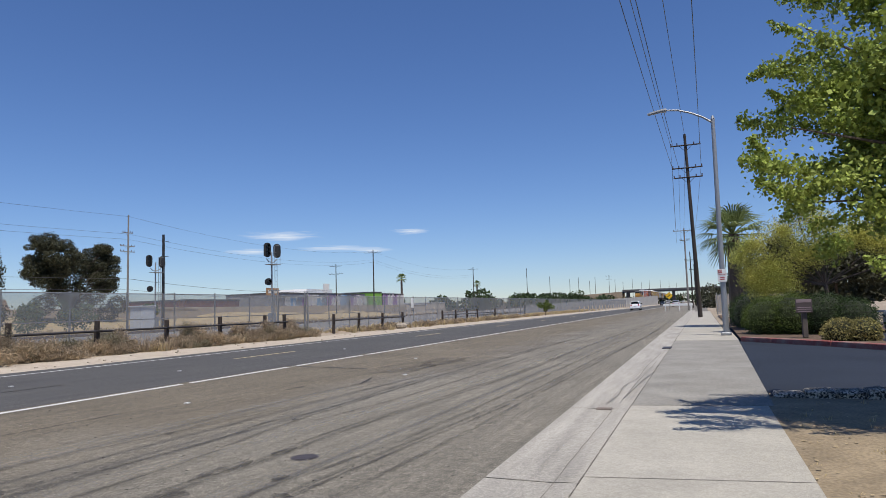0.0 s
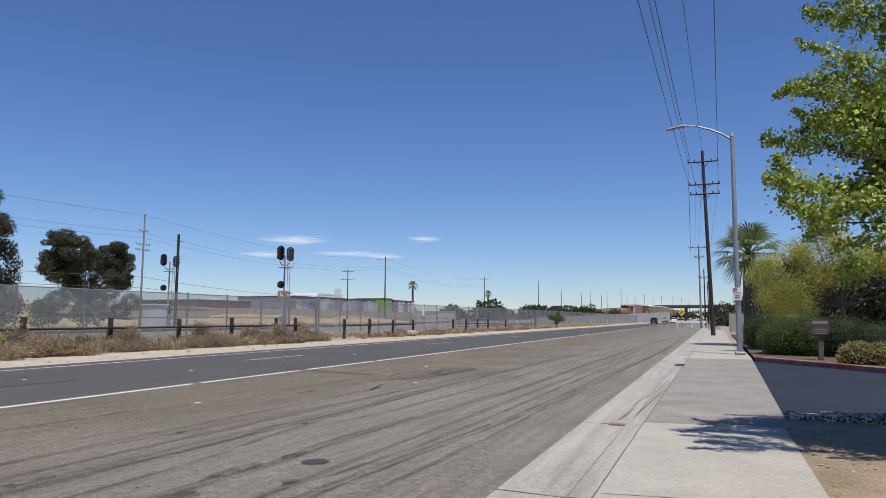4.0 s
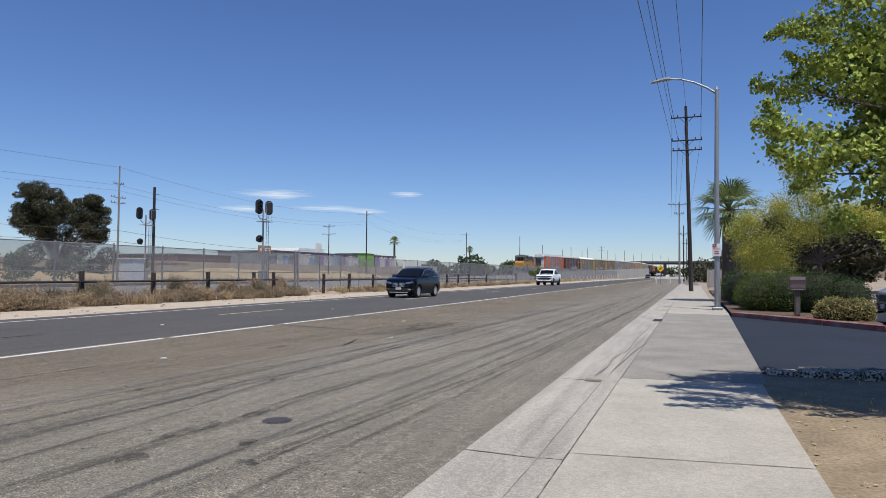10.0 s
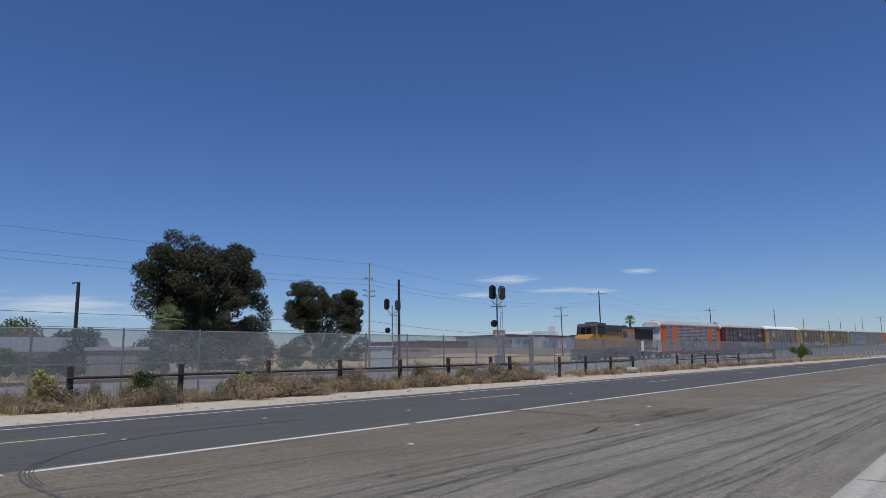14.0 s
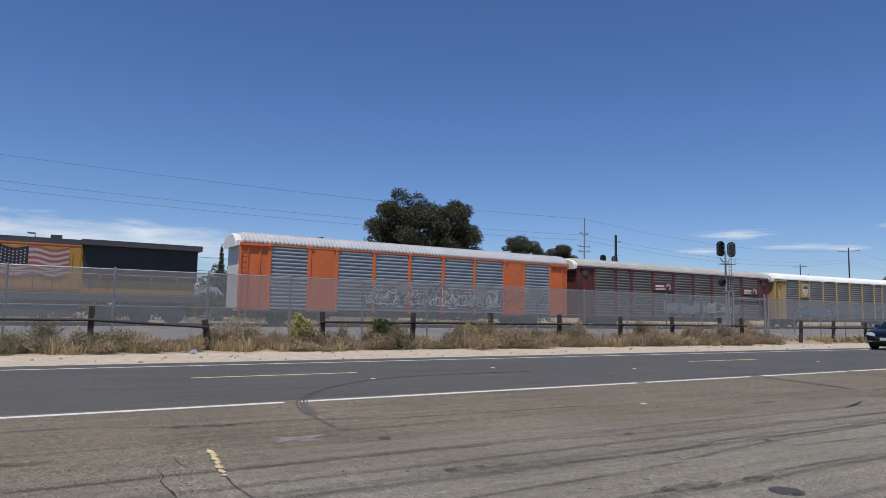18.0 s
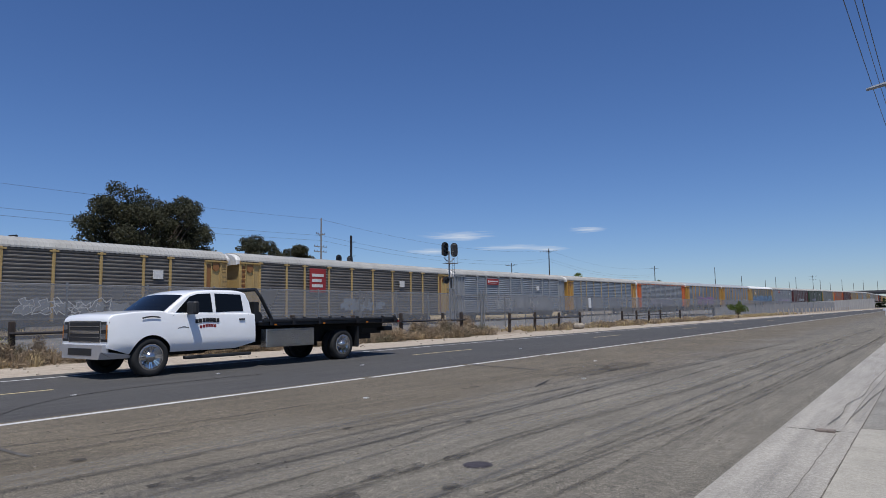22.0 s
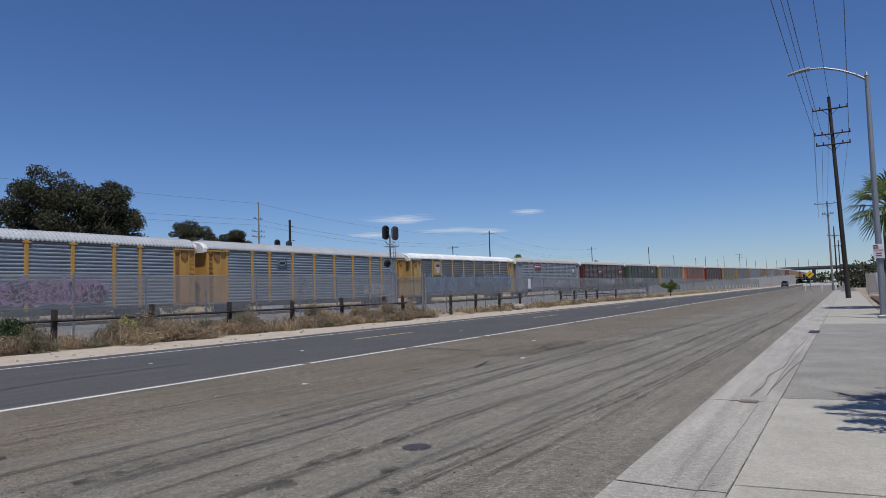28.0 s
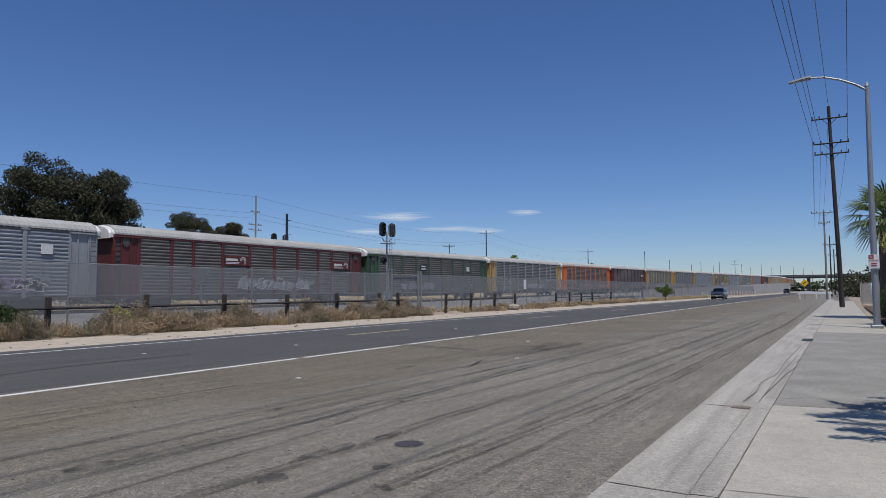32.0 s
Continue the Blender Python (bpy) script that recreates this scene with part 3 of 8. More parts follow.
    for bay, kind in signs:
        sign_board(root, BAY_Y[bay] + 0.13, BAY_W[bay] - 0.26, kind)
    for k, (colour, bay, n, z, h) in enumerate(paintings):
        body = {"cream": "steel", "sky": "haze", "violet": "silver", "pink": "violet", "steel": "bluegrey"}.get(colour)
        if body:
            part("spray_fill", scrawl(seed * 31 + k, n * BAY_L, h, int(n * 4), 0.1, True), PAINT[body], root, at=pose(HALF + 0.083, -13.7 + END_L + bay * BAY_L, z), label="sprayed colour between the scrawls")["kind"] = "stuff"
        part("spray_paint", scrawl(seed * 31 + k, n * BAY_L, h, int(n * 4), 0.062), PAINT[colour], root, at=pose(HALF + 0.085, -13.7 + END_L + bay * BAY_L, z), label="unreadable sprayed scrawl")["kind"] = "stuff"
    return root


def sign_board(root, y, room, kind):
    w = room if kind in ("wheelmark", "redlabel") else (1.86 if room > 1.8 else room)
    y += (room - w) / 2
    x = HALF + 0.075

    def board(z0, z1, col, width=w, off=0.0):
        return part("sign_board", Geo().box(0, 0.03, off, off + width, z0, z1, bev=0.008), PAINT[col], root, at=pose(x, y, 0))

    def on(parent, geo, col):
        part("emblem", geo, PAINT[col], parent, at=pose(0.032, 0, 0))
    if kind == "wheelmark":
        b = board(3.35, 4.15, "maroon")
        on(b, bars([(0.12, 1.32, 3.72, 3.9), (0.12, 1.5, 3.57, 3.62), (0.12, 1.5, 3.47, 3.52)]), "cream")
        s = Geo()
        for r0, r1 in ((0.16, 0.22), (0.28, 0.34)):
            pts = [[(0.01, 1.9 + r * math.cos(a), 3.72 + r * math.sin(a)) for r in (r0, r1)] for a in (radians(-60 + 15 * q) for q in range(17))]
            s.strip(pts)
        on(b, s, "cream")
    elif kind == "shield":
        b = board(3.3, 4.85, "yellow")
        poly = [(0.55, 4.5), (0.93, 4.62), (1.3, 4.5), (1.42, 4.2), (1.3, 3.75), (0.93, 3.5), (0.55, 3.75), (0.42, 4.2)]
        on(b, Geo().prism(poly, 0, 0.01), "cream")
        on(b, Geo().prism([(0.5, 4.25), (0.55, 4.5), (0.93, 4.62), (1.3, 4.5), (1.36, 4.25)], 0.012, 0.02), "navy")
        on(b, bars([(0.58 + 0.16 * q, 0.63 + 0.16 * q, 3.72, 4.2) for q in range(5)]), "red")
    elif kind == "landscape":
        b = board(3.3, 4.7, "yellow")
        on(b, Geo().prism([(0.5, 3.7), (1.35, 3.7), (1.35, 4.1), (1.3, 4.4), (0.8, 4.3), (0.5, 4.4)], 0, 0.01), "cream")
        on(b, Geo().prism([(0.5, 3.7), (1.35, 3.7), (1.2, 3.95), (0.7, 3.9)], 0.012, 0.02), "green")
    elif kind == "redboard":
        b = board(2.9, 4.95, "red")
        on(b, bars([(0.25, 1.6, 4.25, 4.5), (0.25, 1.35, 3.8, 4.05), (0.25, 1.5, 3.35, 3.6)]), "cream")
    elif kind == "redlabel":
        b = board(4.2, 4.9, "red")
        on(b, bars([(0.55, w - 0.2, 4.52, 4.66), (0.7, w - 0.5, 4.36, 4.4)]), "cream")
        on(b, Geo().disc_x(0, 0.01, 0.3, 4.56, 0.17, 14), "cream")
    elif kind == "darklabel":
        b = board(4.0, 4.5, "bluegrey", 1.2, 0.35)
        on(b, bars([(0.4, 0.46, 4.02, 4.48), (1.42, 1.48, 4.02, 4.48), (0.4, 0.6, 4.42, 4.48), (1.28, 1.48, 4.42, 4.48), (0.4, 0.6, 4.02, 4.08), (1.28, 1.48, 4.02, 4.08), (0.62, 1.26, 4.15, 4.35)]), "ink")
    elif kind == "placard":
        board(3.6, 4.2, "cream", 0.75, 0.5)
    elif kind == "whitemark":
        b = board(3.55, 4.25, "ink", 1.2, 0.3)
        on(b, bars([(0.45, 1.35, 3.98, 4.14), (0.45, 1.35, 3.68, 3.84)]), "cream")


TRAIN = [
    dict(ends="orange", posts="orange", panels="bluegrey", roof="zinc", ribbed=True, label="orange car carrier with silver louvred panels and sprayed scrawls", solid=(1, 7), paintings=(("ink", 2.5, 6.2, 1.35, 1.5), ("cream", 2.7, 5.6, 1.4, 1.2), ("ink", 9, 1.5, 1.35, 1.3))),
    dict(ends="maroon", posts="maroon", panels="brown", roof="pale", label="maroon car carrier with grimy louvres and white emblem", signs=((3, "wheelmark"), (8, "wheelmark")), paintings=(("steel", 4, 3, 1.3, 1.1), ("cream", 7, 2, 1.4, 0.9))),
    dict(ends="yellow", posts="yellow", panels="grey", roof="white", label="yellow car carrier with a white roof and shield emblem", signs=((1, "shield"),), paintings=(("sky", 1, 6, 1.3, 1.0),), thin=True),
    dict(ends="yellow", posts="yellow", panels="brown", roof="pale", label="yellow car carrier with a landscape emblem", signs=((1, "landscape"), (7, "placard")), paintings=(("cream", 1, 2, 1.3, 0.7), ("cream", 5, 3, 1.3, 0.9), ("cream", 9, 1, 1.3, 0.7)), thin=True),
    dict(ends="yellow", posts="yellow", panels="brown", roof="pale", label="yellow car carrier with a red name board", signs=((2, "redboard"), (6, "placard")), paintings=(("steel", 4, 3, 1.3, 1.0),), thin=True),
    dict(ends="steel", posts="steel", panels="silver", roof="pale", label="silver car carrier with a small red label and white scrawls", signs=((2, "redlabel"), (6, "placard")), paintings=(("cream", 3, 6, 1.3, 1.1),), thin=True),
    dict(ends="amber", posts="tan", panels="bluegrey", roof="pale", label="blue-grey car carrier with amber ends", paintings=(("steel", 6, 2, 1.3, 0.8),), thin=True),
    dict(ends="orange", posts="steel", panels="steel", roof="pale", label="grey car carrier with orange ends and violet scrawls", paintings=(("violet", 2, 5, 1.3, 1.2),), thin=True),
]
TRAIN += [
    dict(ends="amber", posts="amber", panels="bluegrey", roof="zinc", label="blue-grey car carrier with amber posts, sprayed violet", paintings=(("pink", 2.6, 5.6, 1.2, 1.5), ("violet", 2.6, 5.6, 1.2, 1.5), ("pink", 2.7, 5.4, 1.4, 1.2), ("violet", 3, 5, 1.3, 1.3)), ribbed=True),
    dict(ends="amber", posts="amber", panels="bluegrey", roof="zinc", label="blue-grey car carrier with amber posts and a dark label", signs=((2, "darklabel"),), paintings=(("cream", 8, 2, 1.3, 1.0),), ribbed=True),
    dict(ends="yellow", posts="yellow", panels="grey", roof="white", label="yellow car carrier with a white roof, sprayed light blue", signs=((1, "shield"),), paintings=(("sky", 0, 11, 1.3, 1.9), ("sky", 0, 11, 1.3, 1.9), ("navy", 1, 9, 1.4, 1.5)), thin=True),
    dict(ends="steel", posts="steel", panels="silver", roof="pale", label="silver car carrier with a red label, sprayed violet", signs=((2, "redlabel"), (8, "placard")), paintings=(("violet", 2, 8, 1.2, 1.0), ("cream", 4, 6, 1.3, 0.9))),
    dict(ends="maroon", posts="maroon", panels="brown", roof="pale", label="maroon car carrier with two white emblems", signs=((3, "wheelmark"), (8, "wheelmark")), paintings=(("cream", 4, 4, 1.3, 1.0),)),
    dict(ends="green", posts="green", panels="brown", roof="pale", label="green car carrier with grimy panels", signs=((3, "whitemark"), (7, "placard")), paintings=(("violet", 2, 3, 1.3, 0.8),)),
    dict(ends="yellow", posts="steel", panels="grey", roof="pale", label="grey car carrier with yellow ends", paintings=(("cream", 5, 3, 1.3, 0.6),), thin=True),
    dict(ends="orange", posts="orange", panels="brown", roof="pale", label="orange car carrier with grimy panels"),
    dict(ends="maroon", posts="maroon", panels="brown", roof="pale", label="maroon car carrier with one white emblem", signs=((8, "wheelmark"),)),
    dict(ends="yellow", posts="yellow", panels="grey", roof="pale", label="yellow car carrier with grey panels", thin=True),
    dict(ends="amber", posts="steel", panels="grey", roof="pale", label="grey car carrier with dull amber ends", thin=True),
    dict(ends="steel", posts="steel", panels="silver", roof="pale", label="plain silver louvred car carrier", thin=True),
]
CARS = []
for k in range(33):
    spec = TRAIN[k] if k < len(TRAIN) else TRAIN[(3, 5, 14, 7, 12, 9, 6, 17, 2, 15, 11, 4, 19)[k - len(TRAIN)]]
    CARS.append(autorack(seed=k + 1, **spec))

# ---- pavement, gutter, drive ----
xs0, xs1 = -0.785, 0.95
walk_slabs = thing("pavement", "pale concrete pavement in slabs with dark joints", "pavement", kind="structure")
JOINTS = [-9.4, -6.4, -3.4, -0.55, 2.35, 5.27, 9.28]


def skew_slab(x0, x1, a, b):
    """A slab whose cross joints run a little askew to the kerb."""
    g = Geo().box(x0, x1, a, b, -0.1, 0.0, bev=0.004)
    g.v = [(x, y + 0.14 * (x + 0.79), z) for x, y, z in g.v]
    return g


for a, b in zip(JOINTS, JOINTS[1:]):
    part("slab", skew_slab(xs0 + 0.001, xs1, a + 0.007, b - 0.007), concrete, walk_slabs)
g = Geo()
n = 12
g.strip([[(xs0 + 0.01, y, 0.0), (0.2, y + 0.14, 0.0), (1.02 + (y - 9.3) * 0.019, y + 0.24, 0.0)] for y in (9.292, 12, 16, 20, 25.16)])
concrete_apron = mat("rough_washed_concrete", (0.262, 0.246, 0.216), 0.9, vary=0.25, scale=0.8, fine=75.0, bump=0.4, col2=(0.215, 0.2, 0.174), hard=1.5)
weather(concrete_apron, [(1.5, (1, 1, 1), 0.35, 0.65, 0.1), (20.0, (1, 1, 1), 0.4, 0.6, 0.12)])
part("drive_apron", g, concrete_apron, walk_slabs)
for a, b in ((25.4, 28.0), (28.0, 30.1), (30.1, 31.6), (31.6, 36), (36, 41), (41, 47), (47, 54), (54, 62), (62, 75), (75, 95)):
    part("slab", Geo().box(xs0 + 0.008, 1.35 if a < 34 else 1.1, a + 0.012, b - 0.012, -0.1, 0.0, bev=0.006), concrete, walk_slabs)
bed = mat("mortar_dark_joint", (0.17, 0.155, 0.13), 0.95, vary=0.2, scale=4.0)
sheet("pavement_bed", (-1.6, 0.95), -0.02, bed, "dark joint bed under the pavement slabs", "pavement")
gutter = thing("gutter", "stained concrete gutter pan with a rolled kerb", "gutter", kind="structure")
prof = [(-1.57, 0.0), (-1.3, -0.004), (-1.0, -0.008), (-0.985, -0.006), (-0.93, -0.001), (-0.786, 0.001)]
for a, b in ((-40, -20), (-20, -6), (-6, 5.06), (5.06, 8.95), (8.95, 14.5), (14.5, 20.7), (20.7, 27), (27, 36), (36, 50), (50, 70), (70, 108)):
    ys = [a + 0.008 + (b - a - 0.016) * k / 6 for k in range(7)]
    flat = 0.25 if 8 < a < 20 else 1.0
    part("gutter_section", Geo().strip([[(x, y, z * flat) for x, z in prof] for y in ys]), concrete_gutter, gutter)
g = Geo()
rj = random.Random(31)


def wobble(x, y0, y1, step, amount):
    return [(x + rj.uniform(-amount, amount), y0 + (y1 - y0) * k / max(1, round((y1 - y0) / step))) for k in range(max(1, round((y1 - y0) / step)) + 1)]


g.strip(ribbon(wobble(-0.985, -3, 8.8, 0.16, 0.006), 0.01, -0.003))
g.strip(ribbon(wobble(-0.787, -3, 9.3, 0.1, 0.006), 0.007, 0.003))
for j in JOINTS:
    g.strip(ribbon([(xs0 + (xs1 - xs0) * k / 24, j + 0.14 * (xs0 + (xs1 - xs0) * k / 24 + 0.79) + rj.uniform(-0.004, 0.004)) for k in range(25)], 0.02 if j < 9 else 0.012, 0.002))
g.strip(ribbon([(-1.57, 5.07), (-1.3, 5.06), (-1.0, 5.05)], 0.016, 0.0015))
g.strip(ribbon([(-0.97, 5.1), (-0.9, 5.2), (-0.79, 5.27)], 0.008, 0.014))
for pts, w in (([(-1.13, 9.3), (-1.07, 10.3), (-1.1, 11.4), (-0.99, 12.7), (-1.0, 15), (-0.92, 19)], 0.011), ([(-0.95, 9.4), (-0.94, 12), (-0.88, 16), (-0.87, 21)], 0.008), ([(-0.95, 9.9), (-0.86, 12.4), (-0.78, 13.8), (-0.8, 15.5)], 0.014), ([(-0.89, 9.79), (-0.42, 10.0), (-0.1, 10.02)], 0.012)):
    g.strip(ribbon(smooth_line(pts), w, 0.012))
stain = mat("dark_dirt_in_joints", (0.23, 0.208, 0.178), 0.95, vary=0.3, scale=3.0, fine=15.0)
setting("gutter_stains", g, stain, "dark dirt lines along the gutter", "stain", kind="stuff")
for x, y, w, l in ((-1.1, 8.9, 0.2, 0.12), (-0.87, 21.3, 0.26, 0.8)):
    drain = thing("drain_cover", "rusty dark metal drain cover set in the gutter", "drain cover", at=pose(x, y, 0))
    part("cover_plate", Geo().box(-w / 2, w / 2, -l / 2, l / 2, -0.03, 0.018, bev=0.008), black_iron if y > 10 else mat("brown_rust", (0.24, 0.195, 0.165), 0.85, vary=0.3, scale=9.0), drain)

manhole = thing("manhole_cover", "round dark iron manhole cover in the worn asphalt", "manhole cover", at=pose(-3.5, 5.36, 0))
part("cover", Geo().tube([(0, 0, -0.02), (0, 0, 0.008)], 0.118, 28), mat("dark_iron_cover", (0.07, 0.06, 0.066), 0.75, metal=0.2, vary=0.25, scale=14), manhole)
part("rim", Geo().tube([(0, 0, -0.02), (0, 0, 0.004)], 0.138, 28), mat("dull_iron_rim", (0.09, 0.08, 0.085), 0.7, metal=0.3, vary=0.2, scale=10), manhole)

# wear on the road: tyre streaks, oil, patches, old paint, cracks
streak = bpy.data.materials.new("thin_tyre_streak")
streak.use_nodes = True
sn, sl = streak.node_tree.nodes, streak.node_tree.links
sn["Principled BSDF"].inputs["Base Color"].default_value = (0.042, 0.038, 0.034, 1)
sn["Principled BSDF"].inputs["Roughness"].default_value = 0.9
tc, nz, mr = sn.new("ShaderNodeTexCoord"), sn.new("ShaderNodeTexNoise"), sn.new("ShaderNodeMapRange")
mpn = sn.new("ShaderNodeMapping")
mpn.inputs["Scale"].default_value = (6, 0.6, 1)
nz.inputs["Scale"].default_value, nz.inputs["Detail"].default_value = 2.0, 6.0
mr.inputs["From Min"].default_value, mr.inputs["From Max"].default_value, mr.inputs["To Min"].default_value, mr.inputs["To Max"].default_value = 0.32, 0.72, 0.02, 0.42
sl.new(tc.outputs["Object"], mpn.inputs["Vector"])
sl.new(mpn.outputs["Vector"], nz.inputs["Vector"])
sl.new(nz.outputs["Fac"], mr.inputs["Value"])
sl.new(mr.outputs["Result"], sn["Principled BSDF"].inputs["Alpha"])
g = Geo()
rs = random.Random(11)
BASE = [
    [(-4.5, 1.5), (-4.55, 3.8), (-4.6, 5.2), (-4.83, 6.9), (-4.95, 10), (-5.05, 13.5), (-4.9, 19.5), (-4.7, 30), (-4.0, 55)],
    [(-4.0, 2.4), (-3.97, 4.0), (-3.9, 5.2), (-3.95, 6.6), (-3.8, 8.8), (-3.67, 11.3), (-3.55, 14.2), (-3.5, 26), (-3.0, 50)],
    [(-4.6, 7.2), (-4.4, 9.5), (-4.31, 12.2), (-4.28, 17), (-4.1, 23), (-3.6, 34), (-3.2, 50)],
    [(-3.2, 2.4), (-3.2, 3.6), (-3.14, 4.5), (-3.03, 5.2), (-2.9, 6.7), (-2.84, 9), (-2.8, 14), (-2.7, 26)],
    [(-3.0, 2.6), (-2.92, 4.2), (-2.78, 6.3), (-2.64, 8.1), (-2.5, 10.5), (-2.45, 14), (-2.4, 17.2), (-2.0, 32), (-2.2, 58)],
    [(-2.52, 2.8), (-2.5, 4.0), (-2.42, 5.3), (-2.36, 7.5), (-2.32, 10.3), (-2.24, 14.6), (-2.16, 20), (-1.95, 36)],
    [(-5.15, 1.0), (-5.1, 4.2), (-5.03, 5.9), (-5.15, 7.0), (-5.0, 8.4), (-5.2, 12)],
    [(-9.0, -1.5), (-8.87, 0.5), (-8.5, 1.6), (-8.4, 2.9), (-8.05, 4.4), (-7.9, 7.5)],
    [(-6.2, -1.5), (-6.1, 4), (-5.6, 9), (-5.2, 16), (-4.6, 30)]]
streaks = thing("tyre_streaks", "long dark tyre streaks on the worn near lane", "tyre marks", kind="structure")
for k, pts in enumerate(BASE):
    for d in (0.0, 0.1) if k in (1, 4) else (0.0,):
        part("tyre_streak", Geo().strip(ribbon(smooth_line([(x + d, y) for x, y in pts]), rs.uniform(0.05, 0.1), 0.004 + 0.0006 * k + 0.0003 * (d > 0))), streak, streaks)

pale = streak.copy()
pale.name = "pale_worn_band"
pale.node_tree.nodes["Principled BSDF"].inputs["Base Color"].default_value = (0.32, 0.29, 0.245, 1)
pale.node_tree.nodes["Map Range"].inputs["To Max"].default_value = 0.4
for k, (pts, w) in enumerate((([(-5.0, 2.5), (-4.5, 6.2), (-3.9, 11), (-3.6, 20), (-3.2, 34)], 0.3), ([(-4.4, 6.5), (-4.1, 10), (-3.7, 16), (-3.2, 30)], 0.2), ([(-3.4, 3), (-3.2, 7), (-2.9, 14), (-2.6, 30)], 0.35), ([(-6.6, 2), (-6.3, 6), (-5.9, 11)], 0.5))):
    part("worn_band", Geo().strip(ribbon(smooth_line(pts), w, 0.0022 + 0.0004 * k)), pale, streaks)
smudge = streak.copy()
smudge.name = "gutter_smudge"
smudge.node_tree.nodes["Map Range"].inputs["To Max"].default_value = 0.17
smudge.node_tree.nodes["Map Range"].inputs["To Min"].default_value = 0.0
gs = Geo()
for k, (pts, w) in enumerate((([(-1.13, 2.4), (-1.13, 3.7), (-1.16, 4.7)], 0.16), ([(-1.17, 5.1), (-1.19, 6.1), (-1.19, 7.0)], 0.045), ([(-1.1, 9.2), (-1.08, 12), (-1.02, 17)], 0.08), ([(-0.88, 9.6), (-0.84, 12.5), (-0.84, 15.5)], 0.1))):
    gs.strip(ribbon(smooth_line(pts), w, (0.001 if pts[0][1] < 8 else 0.013) + 0.0004 * k))
setting("gutter_smudges", gs, smudge, "dark smudges along the gutter pan", "stain", kind="stuff")


def blot(x, y, rx, ry, seed, z=0.0105):
    r = random.Random(seed)
    k = 26
    ph = [r.uniform(0, 6.28) for _ in range(4)]
    pts = [(0.0, 0.0)] + [((1 + 0.22 * math.sin(2 * a + ph[0]) + 0.18 * math.sin(5 * a + ph[1]) + 0.12 * math.sin(9 * a + ph[2])) * rx * math.cos(a), (1 + 0.2 * math.sin(3 * a + ph[3]) + 0.15 * math.sin(7 * a + ph[0])) * ry * math.sin(a)) for a in (2 * math.pi * q / k for q in range(k))]
    return [(x + px, y + py, z) for px, py in pts], [(0, 1 + q, 1 + (q + 1) % k) for q in range(k)]


g = Geo()
for k, (x, y, rx, ry) in enumerate([(-5.3, 3.42, 0.16, 0.3), (-5.25, 3.85, 0.09, 0.14), (-3.95, 4.75, 0.14, 0.55), (-3.85, 5.5, 0.08, 0.3), (-3.75, 3.9, 0.12, 0.18), (-4.3, 2.6, 0.16, 0.26), (-8.4, 2.0, 0.05, 0.3), (-6.9, 3.4, 0.1, 0.12), (-7.0, 10.5, 0.08, 0.5), (-2.9, 4.1, 0.12, 0.1), (-3.1, 2.9, 0.2, 0.12), (-5.9, 6.1, 0.06, 0.1), (-4.9, 7.3, 0.06, 0.1), (-3.25, 4.58, 0.08, 0.14), (-7.28, 2.93, 0.06, 0.14), (-7.16, 0.05, 0.1, 0.32), (-8.48, 1.69, 0.1, 0.4), (-2.1, 17.05, 0.35, 0.07), (-3.8, 24.7, 0.9, 0.12)]):
    g.add(*blot(x, y, rx * 0.75, ry * 0.7, k, 0.0105 + 0.0003 * k))
oil = streak.copy()
oil.name = "soaked_oil_stain"
oil.node_tree.nodes["Map Range"].inputs["From Min"].default_value, oil.node_tree.nodes["Map Range"].inputs["From Max"].default_value = 0.38, 0.6
oil.node_tree.nodes["Map Range"].inputs["To Max"].default_value = 0.58
oil.node_tree.nodes["Mapping"].inputs["Scale"].default_value = (3, 1.5, 1)
setting("oil_stains", g, oil, "dark oil stains on the asphalt", "oil stain", kind="stuff")
haze = streak.copy()
haze.name = "broad_sooty_smear"
haze.node_tree.nodes["Map Range"].inputs["To Max"].default_value = 0.3
haze.node_tree.nodes["Map Range"].inputs["To Min"].default_value = 0.0
haze.node_tree.nodes["Noise Texture"].inputs["Scale"].default_value = 0.35
g = Geo()
for k, (x, y, rx, ry) in enumerate([(-6.6, 14.6, 0.6, 1.6), (-6.3, 16.4, 0.5, 1.4)]):
    g.add(*blot(x, y, rx, ry, 40 + k, 0.0093 + 0.0002 * k))
setting("sooty_smears", g, haze, "broad sooty smears on the near lane", "stain", kind="stuff")
spill = streak.copy()
spill.name = "pale_spill"
spill.node_tree.nodes["Principled BSDF"].inputs["Base Color"].default_value = (0.34, 0.35, 0.37, 1)
spill.node_tree.nodes["Mapping"].inputs["Scale"].default_value = (5, 3, 1)
spill.node_tree.nodes["Map Range"].inputs["To Max"].default_value = 0.6
g = Geo()
for k, (x, y, rx, ry) in enumerate(((-7.25, 2.55, 0.1, 0.2), (-7.2, 2.32, 0.07, 0.12), (-7.33, 2.75, 0.05, 0.1), (-7.1, 2.62, 0.05, 0.13), (-7.38, 2.4, 0.04, 0.08))):
    g.add(*blot(x, y, rx, ry, 70 + k, 0.0113 + 0.0002 * k))
setting("spilled_patch", g, spill, "pale grey spill on the asphalt", "stain", kind="stuff")
g = Geo()
